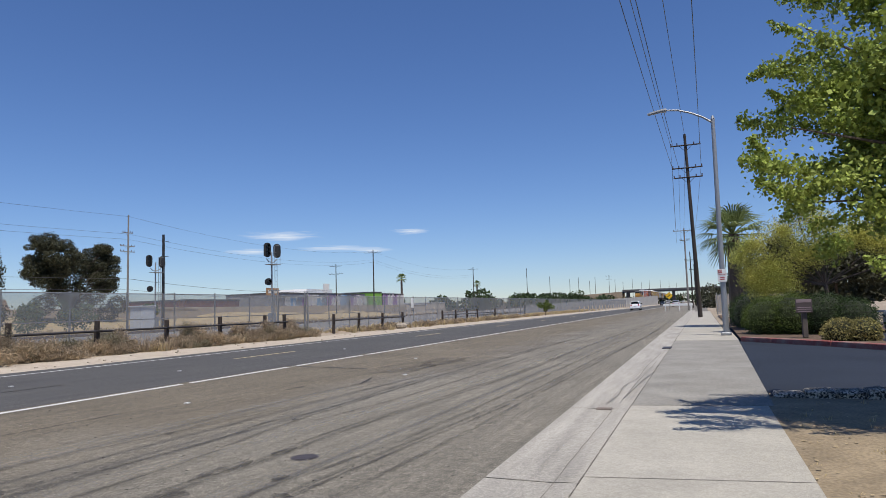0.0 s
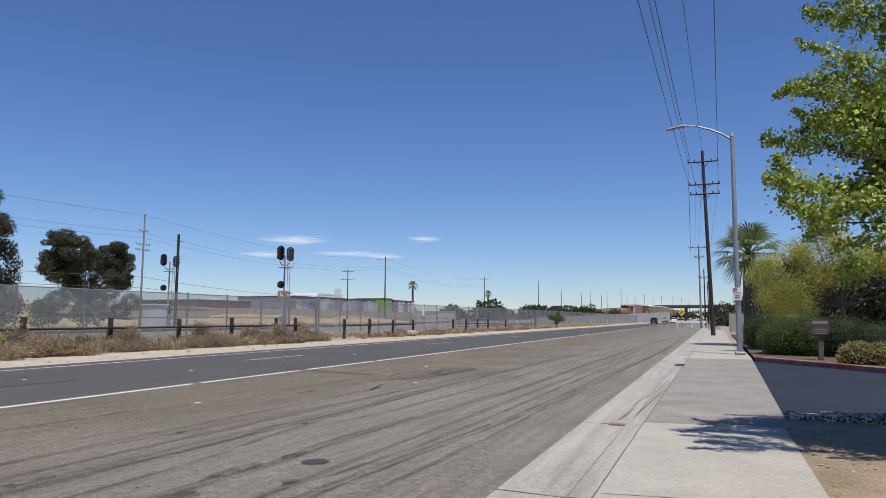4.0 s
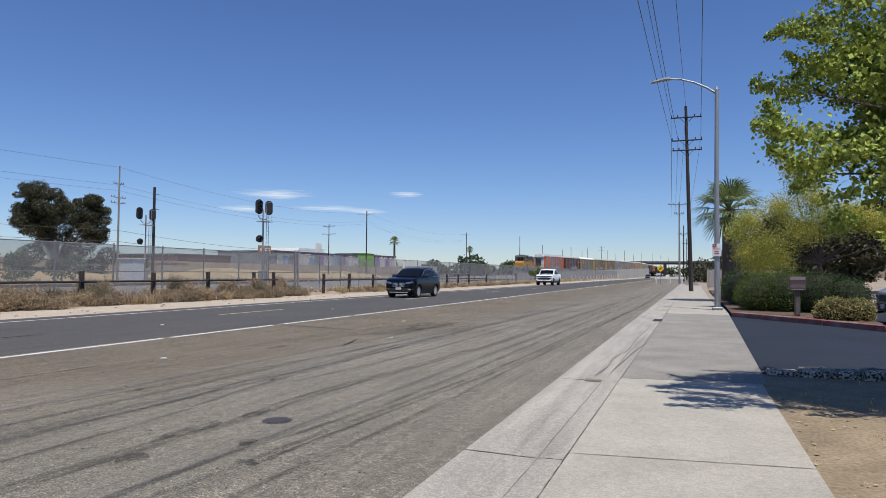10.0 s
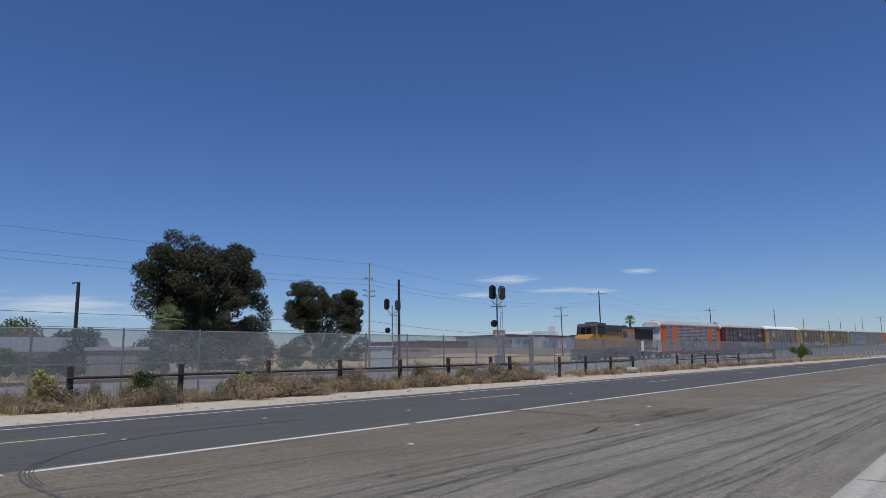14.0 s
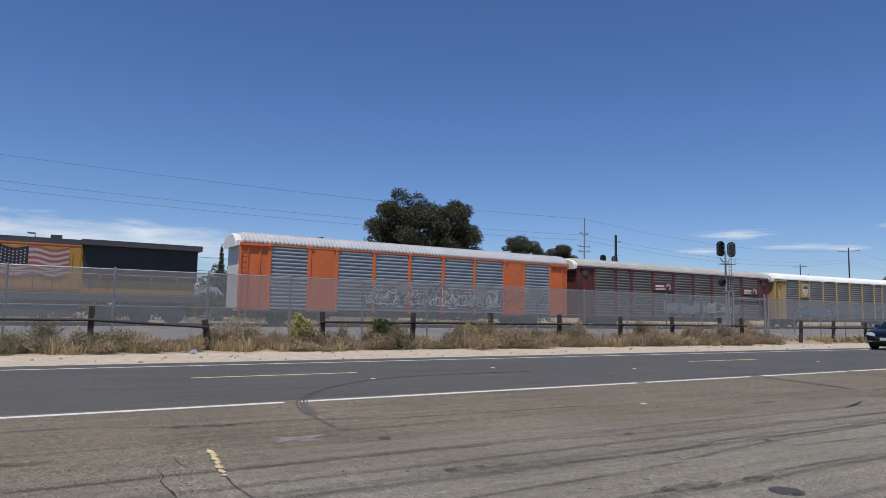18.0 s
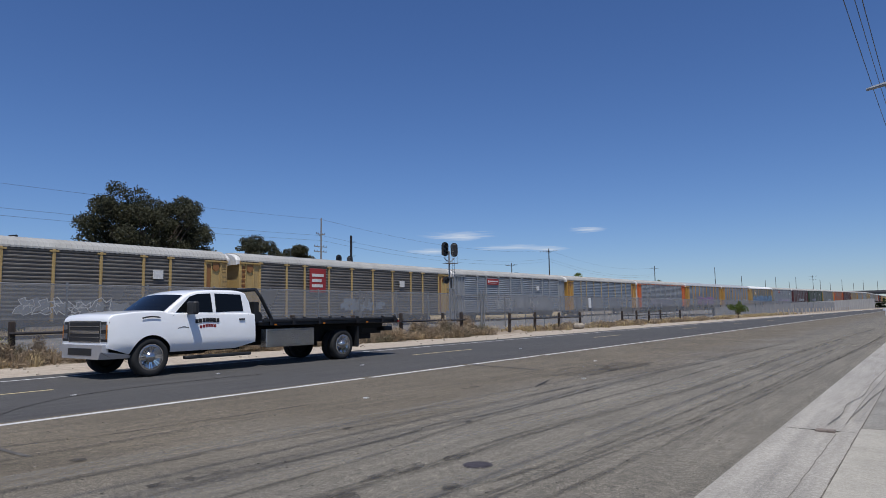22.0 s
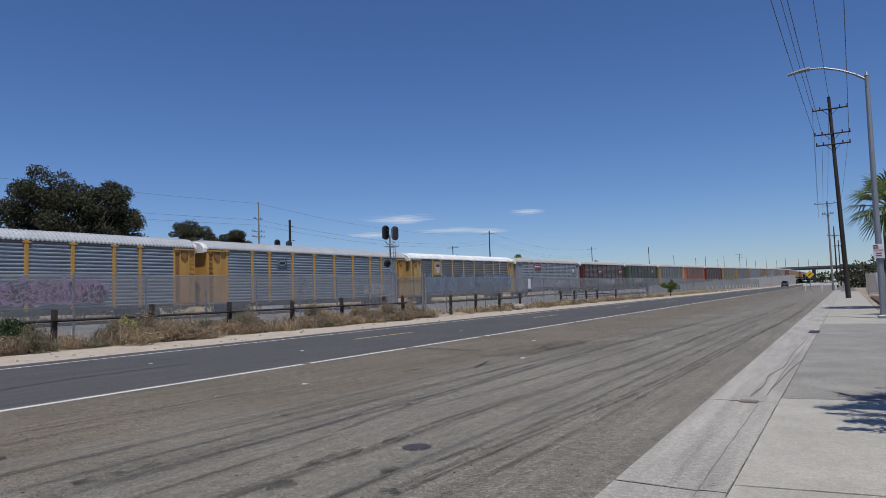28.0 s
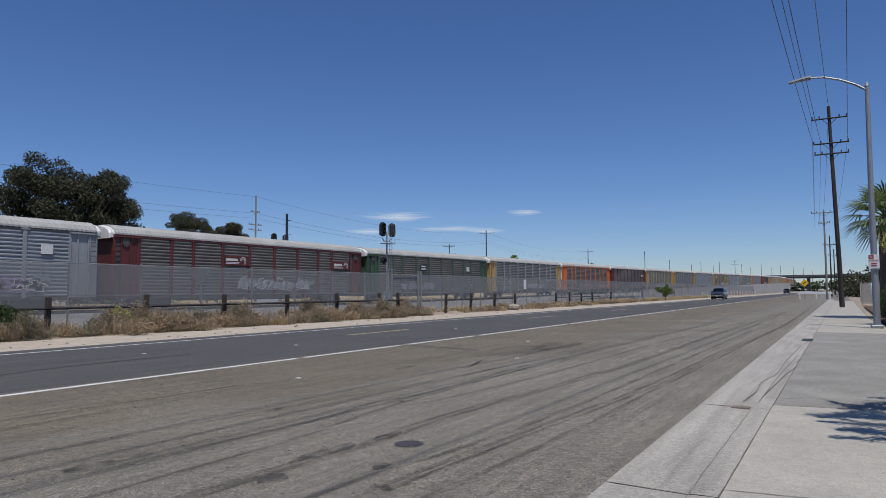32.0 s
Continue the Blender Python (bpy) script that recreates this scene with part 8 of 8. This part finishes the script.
# flatbed tow truck
bumper_steel = mat("bright_bumper_steel", (0.62, 0.63, 0.66), 0.22, metal=0.5, vary=0.06, coat=0.4)
tow = vehicle("tow_truck", "white crew-cab flatbed tow truck with a black deck", 8.7, 2.28, white_paint,
              [(-3.86, 1.3), (-3.84, 1.39), (-3.74, 1.45), (-3.2, 1.51), (-2.6, 1.53), (-2.4, 1.47), (0.0, 1.44), (0.1, 1.42)],
              [(-2.62, 1.45), (-1.98, 1.93), (-1.7, 2.01), (-1.2, 2.05), (-0.4, 2.05), (-0.06, 2.0), (0.04, 1.9), (0.09, 1.42)],
              [[(-2.22, 1.48), (-1.82, 1.87), (-1.6, 1.94), (-1.22, 1.96), (-1.2, 1.48)], [(-1.1, 1.48), (-1.1, 1.96), (-0.28, 1.94), (-0.24, 1.5)]],
              (-2.85,), 0.45, chrome, [("grille_surround", -0.74, 0.74, 0.81, 1.31, chrome, 0.008), ("grille", -0.7, 0.7, 0.84, 1.28, trim_black, 0.016), ("grille_bar", -0.7, 0.7, 1.02, 1.09, chrome, 0.024), ("grille_bar", -0.7, 0.7, 0.93, 0.945, chrome, 0.022), ("grille_bar", -0.7, 0.7, 1.18, 1.195, chrome, 0.022), ("lamp_housing", 0.76, 1.04, 0.84, 1.29, trim_black, 0.012), ("headlamp", 0.8, 0.99, 1.11, 1.23, head_glass, 0.02), ("headlamp", 0.8, 0.99, 0.9, 1.02, head_glass, 0.02), ("turn_lamp", 1.0, 1.035, 0.9, 1.22, amber_glass, 0.018), ("front_bumper", -1.0, 1.0, 0.45, 0.77, bumper_steel, 0.1), ("bumper_recess", -0.55, 0.55, 0.53, 0.69, trim_black, 0.106)],
              1.44, 0.2, 0.26, 0.54, "tow truck", 8, None, None, handles=((-1.36, 1.27), (-0.42, 1.27)), pillars=(-2.3, -1.15, -0.12), plate_z=0.55, nose=0.035, roll=0.04, mirror=0.3, slant=False, tail_in=0.005, tuck=0.1, surround=False)
deck_black = mat("black_deck_steel", (0.025, 0.025, 0.027), 0.55, metal=0.3, vary=0.2, scale=3)
polished = mat("polished_tool_box", (0.5, 0.5, 0.5), 0.25, metal=0.9, vary=0.1)
letter_red = mat("dark_red_lettering", (0.22, 0.012, 0.014), 0.5)
deck = part("deck", Geo().box(-1.2, 1.2, 0.32, 6.0, 1.09, 1.2, bev=0.02), deck_black, tow)
for s in (-1, 1):
    a, b = sorted((s * 1.14, s * 1.24))
    part("deck_rail", Geo().box(a, b, 0.3, 5.85, 1.19, 1.26, bev=0.01), deck_black, deck)
    a, b = sorted((s * 0.9, s * 1.16))
    part("tool_box", Geo().box(a, b, 0.45, 2.2, 0.5, 1.02, bev=0.02), polished, tow)
    part("tool_box_door", Geo().box(*sorted((s * 1.155, s * 1.17)), 0.55, 2.1, 0.56, 0.96, bev=0.01), polished, tow)
    for y in (0.5, 1.3, 2.3, 3.9, 5.1, 5.7):
        a, b = sorted((s * 1.18, s * 1.25))
        part("stake", Geo().box(a, b, y, y + 0.1, 1.1, 1.31, bev=0.01), deck_black, deck)
    part("deck_beam", Geo().box(*sorted((s * 0.5, s * 0.62)), 0.35, 5.8, 0.9, 1.06), under, tow)
    for k, y in enumerate((0.5, 2.32, 4.2, 5.75)):
        part("marker_lamp", Geo().box(*sorted((s * 1.24, s * 1.255)), y + 0.14, y + 0.22, 1.1, 1.14), amber_glass if k < 3 else tail_red, deck)
part("chassis", Geo().box(-0.45, 0.45, -3.2, 5.4, 0.55, 0.92), under, tow)
part("headache_rack", Geo().tube([(-1.05, 0.75, 1.2), (-1.05, 0.3, 1.9), (-1.0, 0.18, 2.08), (1.0, 0.18, 2.08), (1.05, 0.3, 1.9), (1.05, 0.75, 1.2)], 0.05, 8), deck_black, tow)
part("rack_panel", Geo().box(-1.0, 1.0, 0.15, 0.3, 1.2, 1.75), deck_black, tow)
part("winch", Geo().tube([(-0.4, 0.75, 1.34), (0.4, 0.75, 1.34)], 0.15, 12), deck_black, tow)
part("light_bar", Geo().box(-0.6, 0.6, -0.35, -0.1, 2.06, 2.14, bev=0.02), deck_black, tow)
part("tail_boom", Geo().box(-0.5, 0.5, 4.9, 5.9, 0.72, 1.0, bev=0.04), deck_black, tow)
part("wheel_lift", Geo().box(-0.8, 0.8, 5.7, 6.15, 0.8, 0.95, bev=0.03), deck_black, tow)
part("cab_step", Geo().box(-1.1, -0.95, -1.95, 0.0, 0.34, 0.42, bev=0.02), trim_black, tow)
part("cab_step", Geo().box(0.95, 1.1, -1.95, 0.0, 0.34, 0.42, bev=0.02), trim_black, tow)
for s in (-1, 1):
    for w in (0.0, 0.27):
        wheel(tow, s * (1.14 - w), 3.4, 0.45, 0.24, chrome, 8)
    a, b = sorted((s * 0.7, s * 1.18))
    part("mudguard", Geo().box(a, b, 4.0, 4.06, 0.35, 1.0), trim_black, tow)
    for y, z, n, w, h, m in ((-1.72, 1.26, 7, 0.08, 0.1, trim_black), (-1.6, 1.12, 6, 0.065, 0.075, letter_red), (-3.1, 1.36, 10, 0.036, 0.035, trim_black), (-2.2, 1.1, 8, 0.03, 0.02, trim_black)):
        g = Geo()
        a, b = sorted((s * 1.118, s * 1.131))
        for k in range(n):
            g.box(a, b, y + k * w * 1.25, y + k * w * 1.25 + w, z - h / 2 + 0.03 * math.sin(math.pi * k / n), z + h / 2 + 0.03 * math.sin(math.pi * k / n))
        part("text_bars", g, m, tow, "dark lettering on the door")
for ob in [q for q in tow.children if q.name.startswith("wheel") and not q.name.startswith("wheel_lift")]:
    part("wheel_cover", shared(("wheel_cover",), lambda: lathe_x([(0.1, 0.29), (0.125, 0.285), (0.09, 0.22), (0.05, 0.16), (0.12, 0.1), (0.14, 0.09), (0.14, 0.0)]), polished, True), polished, ob)

grey_paint = car_paint("blue_grey_sedan_paint", (0.05, 0.06, 0.085), 0.5)
silver_paint = car_paint("silver_car_paint", (0.5, 0.51, 0.53), 0.5)


def plain_suv(name, label, colour, cat="SUV"):
    return vehicle(name, label, 4.7, 1.88, colour,
                   [(-2.3, 0.86), (-2.25, 0.96), (-2.1, 1.03), (-1.4, 1.1), (-1.0, 1.12), (0.5, 1.14), (2.1, 1.14), (2.28, 1.05), (2.35, 0.9)],
                   [(-1.1, 1.08), (-0.25, 1.66), (0.5, 1.72), (1.8, 1.68), (2.25, 1.1)],
                   [[(-0.68, 1.17), (-0.08, 1.58), (0.14, 1.6), (0.16, 1.17)], [(0.24, 1.17), (0.24, 1.61), (0.95, 1.6), (0.98, 1.18)], [(1.06, 1.18), (1.04, 1.6), (1.7, 1.56), (1.9, 1.22)]],
                   (-1.42, 1.4), 0.36, alloy, [("grille", -0.4, 0.4, 0.66, 0.85, trim_black, 0.01), ("headlamp", 0.46, 0.84, 0.72, 0.86, head_glass, 0.012), ("lower_intake", -0.55, 0.55, 0.38, 0.52, trim_black, 0.01), ("front_bumper_strip", -0.7, 0.7, 0.54, 0.6, chrome, 0.014)],
                   1.12, 0.28, tail=(0.85, 1.1), cladding=0.14, cat=cat, handles=((0.0, 0.95), (0.95, 0.98)), pillars=(-0.8, 0.2, 1.1))


late = plain_suv("grey_car", "blue-grey car with a bright chrome front", grey_paint, "car")
late2 = plain_suv("dark_suv", "dark SUV following far behind", midnight)
away = plain_suv("white_suv", "white SUV driving away down the road", white_paint)
far_car = plain_suv("pale_suv", "pale SUV far down the road", silver_paint)
parked = plain_suv("parked_car", "silver car parked behind the hedge", silver_paint, "car")
parked.matrix_basis = pose(7.7, 23.1, -0.012, 0, 0, -90)

# ---- locomotive ----
loco = thing("diesel_locomotive", "yellow and grey diesel freight locomotive with a flag on its flank", "locomotive")
LY, LG = PAINT["loco"], PAINT["locogrey"]
loco_under = mat("grey_locomotive_underframe", (0.085, 0.085, 0.085), 0.7, vary=0.2, scale=1)
part("underframe", Geo().box(-1.5, 1.5, -12.0, 10.9, 1.15, 1.55, bev=0.03), loco_under, loco)
part("fuel_tank", Geo().prism([(-3.6, 1.15), (3.6, 1.15), (3.6, 0.6), (3.2, 0.35), (-3.2, 0.35), (-3.6, 0.6)], -1.35, 1.35), loco_under, loco)
part("nose", Geo().prism([(-11.5, 1.55), (-11.5, 2.7), (-11.3, 3.0), (-10.15, 3.3), (-10.15, 1.55)], -1.2, 1.2), LY, loco)
part("cab", Geo().prism([(-10.2, 1.55), (-10.2, 3.2), (-9.85, 4.2), (-9.6, 4.45), (-7.15, 4.5), (-7.15, 1.55)], -1.5, 1.5), LY, loco)
part("cab_roof", Geo().prism([(-9.85, 4.25), (-9.6, 4.5), (-9.15, 4.62), (-7.1, 4.62), (-7.1, 4.32)], -1.53, 1.53), LG, loco, "dark grey cab roof")
part("windscreen_band", Geo().prism([(-10.215, 3.22), (-9.86, 4.24), (-9.8, 4.24), (-10.15, 3.22)], -1.46, 1.46), trim_black, loco)
part("air_conditioner", Geo().box(-0.7, 0.7, -9.0, -7.6, 4.62, 4.78, bev=0.03), LG, loco)
for x in (-0.72, 0.12):
    part("windscreen", Geo().add([(x, -8.97, 3.35), (x + 0.62, -8.97, 3.35), (x + 0.62, -8.66, 4.1), (x, -8.66, 4.1)], [(0, 1, 2, 3)]), car_glass, loco, at=pose(0, -1.3, 0))
part("cab_window_surround", Geo().box(1.5, 1.54, -9.75, -7.3, 3.25, 4.3, bev=0.01), trim_black, loco)
for y in (-9.35, -8.7, -8.05):
    part("cab_window", Geo().box(1.54, 1.56, y, y + 0.5, 3.4, 4.05), car_glass, loco)
part("sun_hood", Geo().box(1.5, 1.85, -9.5, -7.3, 4.2, 4.26, bev=0.01), LG, loco)
part("number_board", Geo().box(1.5, 1.52, -9.2, -8.4, 2.95, 3.15), PAINT["ink"], loco)
part("cab_door", Geo().box(1.5, 1.525, -8.6, -7.9, 1.65, 2.5, bev=0.01), LG, loco)
part("equipment_hood", Geo().box(-1.15, 1.15, -7.15, -1.6, 1.55, 4.1, bev=0.05), LY, loco)
part("equipment_roof", Geo().box(-1.3, 1.3, -7.1, -1.2, 3.62, 4.42, bev=0.06), LG, loco)
for y in (-6.8, -5.5, -4.2, -2.9):
    gr = part("intake_grille", Geo().box(1.3, 1.33, y, y + 1.1, 3.65, 4.3, bev=0.01), LG, loco)
    for k in range(5):
        part("slat", Geo().box(1.33, 1.36, y + 0.06, y + 1.04, 3.72 + 0.12 * k, 3.77 + 0.12 * k), loco_under, gr)
part("engine_hood", Geo().box(-1.0, 1.0, -1.6, 3.75, 1.55, 4.15, bev=0.06), LY, loco)
part("engine_roof", Geo().prism([(-1.4, 4.0), (-1.4, 4.28), (3.75, 4.28), (3.75, 4.0)], -1.03, 1.03), LG, loco)
part("exhaust_stack", Geo().box(-0.4, 0.4, 2.0, 2.6, 4.28, 4.5), LG, loco)
part("horn", Geo().tube([(0.5, 1.2, 4.28), (0.5, 1.2, 4.5), (0.5, 0.8, 4.52)], 0.05, 6), LG, loco)
for k in range(5):
    part("hood_door", Geo().box(1.0, 1.02, -1.4 + 1.02 * k, -0.46 + 1.02 * k, 1.7, 3.85, bev=0.012), LY, loco)
for k in range(14):
    yy = -6.6 + 0.98 * k
    part("door_seam", Geo().box(1.0, 1.0 + (0.16 if yy < -1.6 else 0.03), yy, yy + 0.03, 1.7, 3.5), LG, loco)
part("radiator_base", Geo().box(-1.0, 1.0, 3.7, 10.2, 1.55, 3.2, bev=0.04), LY, loco)
part("radiator_wing", Geo().prism([(3.6, 4.02), (10.5, 4.02), (10.5, 4.3), (3.6, 4.3)], -1.55, 1.55), LG, loco)
part("radiator_core", Geo().box(-1.15, 1.15, 3.75, 10.3, 2.3, 4.03), trim_black, loco)
part("red_stripe", Geo().box(1.0, 1.035, -1.35, 3.7, 3.93, 4.0), PAINT["orange"], loco)
# flag: bent stripes and a dark canton
flag = part("flag_panel", Geo().box(1.03, 1.036, -0.36, -0.31, 2.3, 3.8), PAINT["cream"], loco, "striped flag painted on the flank")


def wave(y):
    return 0.09 * math.sin((y - 2.7) * 3.2)


for k in range(11):
    z = 2.3 + 0.135 * k
    pts = [-0.4 + 0.18 * q for q in range(20)]
    part("flag_stripe", Geo().strip([[(1.045, y, z + wave(y)), (1.045, y, z + 0.133 + wave(y))] for y in pts]), PAINT["fadedred"] if k % 2 == 0 else PAINT["fadedgrey"], flag)
part("flag_canton", Geo().strip([[(1.052, y, 2.9 + wave(y)), (1.052, y, 3.78 + wave(y))] for y in (-0.5 + 0.18 * q for q in range(9))]), PAINT["ink"], flag)
stars = Geo()
for i in range(7):
    for j in range(5):
        y, z = -0.38 + 0.19 * i, 3.0 + 0.15 * j
        stars.box(1.053, 1.058, y - 0.035, y + 0.035, z - 0.03 + wave(y), z + 0.03 + wave(y))
part("flag_dots", stars, PAINT["fadedgrey"], flag)["kind"] = "stuff"
part("emblem", Geo().prism([(-6.8, 3.1), (-6.55, 3.15), (-6.3, 3.1), (-6.3, 2.75), (-6.55, 2.5), (-6.8, 2.75)], 1.15, 1.165), PAINT["navy"], loco)
for s in (-1, 1):
    part("handrail", Geo().tube([(s * 1.48, -11.9, 0.6), (s * 1.48, -11.9, 2.3), (s * 1.48, -11.75, 2.7), (s * 1.48, -11.2, 2.5), (s * 1.48, -11.2, 1.55)], 0.022, 5), PAINT["cream"], loco)
    part("handrail", Geo().tube([(s * 1.48, -5.6, 2.55), (s * 1.48, 10.6, 2.55), (s * 1.48, 10.6, 1.55)], 0.022, 5), LY, loco)
    for k in range(12):
        part("stanchion", Geo().tube([(s * 1.48, -5.5 + 1.45 * k, 1.55), (s * 1.48, -5.5 + 1.45 * k, 2.55)], 0.02, 5), LY, loco)
    for y0 in (-12.1, 10.3):
        for k in range(4):
            part("step", Geo().box(s * 1.5 - 0.12, s * 1.5 + 0.02, y0, y0 + 0.55, 0.4 + 0.3 * k, 0.45 + 0.3 * k), loco_under, loco)
for y in (-0.45, 0.25):
    part("head_lamp", Geo().tube([(y + 0.1, -11.56, 2.55), (y + 0.1, -11.48, 2.55)], 0.1, 10), head_glass, loco)
part("snow_plough", Geo().prism([(-12.4, 0.2), (-12.0, 1.15), (-11.8, 1.15), (-11.8, 0.2)], -1.4, 1.4), loco_under, loco)
for yc in (-8.2, 7.2):
    tr = part("truck_frame", Geo().prism([(-2.4, 0.75), (-2.2, 1.05), (2.2, 1.05), (2.4, 0.75), (2.0, 0.55), (-2.0, 0.55)], -1.2, 1.2), loco_under, loco, at=pose(0, yc, 0))
    for dy in (-1.85, 0.0, 1.85):
        for x in (-0.82, 0.68):
            part("wheel", shared(("loco_wheel",), lambda: Geo().disc_x(0, 0.14, 0, 0, 0.53, 22), wheel_steel), wheel_steel, tr, at=pose(x, dy, 0.53))
        for x in (-1.28, 1.14):
            part("axle_box", Geo().box(x, x + 0.14, dy - 0.25, dy + 0.25, 0.4, 0.75, bev=0.03), loco_under, tr)
part("coupler", Geo().box(-0.2, 0.2, -12.6, -11.9, 0.72, 1.0, bev=0.04), car_steel, loco)
part("rear_coupler", Geo().box(-0.2, 0.2, 10.8, 11.4, 0.72, 1.0, bev=0.04), car_steel, loco)

# the whole is somewhat shorter and taller than its first plan
for ob in loco.children:
    if ob.name.startswith("truck_frame"):
        ob.matrix_basis = pose(0, ob.matrix_basis.translation.y * 0.945, 0)
    else:
        ob.data.transform(Matrix(((1, 0, 0, 0), (0, 0.945, 0, 0), (0, 0, 1.11, -0.06), (0, 0, 0, 1))))
        for sub in ob.children:
            sub.data.transform(Matrix(((1, 0, 0, 0), (0, 0.945, 0, 0), (0, 0, 1.11, -0.06), (0, 0, 0, 1))))


# ---- what moves ----
def train_rows(offset):
    """Rows of a rail vehicle whose middle runs that many metres behind the head coupling."""
    rows = []
    for k in range(0, 33):
        t = float(k)
        y = 10.4 - 23.24 * (t - 18.0) + offset
        dy = 9.0
        a = Vector((track_x(y - dy), y - dy, track_z(y - dy)))
        b = Vector((track_x(y + dy), y + dy, track_z(y + dy)))
        c = (a + b) / 2
        turn = math.degrees(math.atan2(-(b.x - a.x), b.y - a.y))
        tilt = math.degrees(math.atan2(b.z - a.z, b.y - a.y))
        rows.append((t, pose(c.x, c.y, c.z, 0, 0, turn) @ pose(0, 0, 0, tilt, 0, 0)))
    return rows


def drive(ob, x, keys, heading=0):
    walk(ob, [(t, pose(x, y, 0.0, 0, 0, heading)) for t, y in keys])


def motions():
    walk(loco, train_rows(-11.6))
    for k, ob in enumerate(CARS):
        walk(ob, train_rows(14.25 + 28.5 * k))
    drive(suv, -15.0, [(0, 288.7), (4.5, 175.9), (7, 107.5), (9, 57.5), (10, 35.6), (10.5, 25.1), (11, 14.9), (12, -7.1), (32, -452.8)])
    drive(pickup, -16.5, [(0, 372), (5, 225), (7, 164.5), (9, 107.7), (10, 81.6), (11, 57.4), (11.5, 46.5), (12, 35.4), (12.5, 24.3), (13, 13.3), (14, -10), (32, -420)])
    drive(sedan, -16.05, [(0, 520), (9, 300), (12, 212), (13, 186), (15, 122), (18.5, 23.9), (19, 12.25), (19.5, 0.2), (20.5, -24), (32, -300)])
    drive(tow, -15.9, [(0, 640), (13, 268), (20, 66), (21, 38.7), (21.5, 25.0), (22, 11.6), (23, -15), (32, -255)])
    drive(late, -16.0, [(0, 1010), (27.5, 243.5), (28, 225), (29, 195), (30, 166), (31, 137), (32, 109)])
    drive(late2, -16.0, [(0, 1150), (28, 368), (30, 312), (31, 283), (32, 256.5)])
    drive(away, -11.4, [(0, 130), (1, 152), (2, 174), (5, 240), (12, 394), (32, 834)], 180)
    drive(far_car, -6.3, [(0, 190), (10, 330), (32, 620)], 180)


motions()
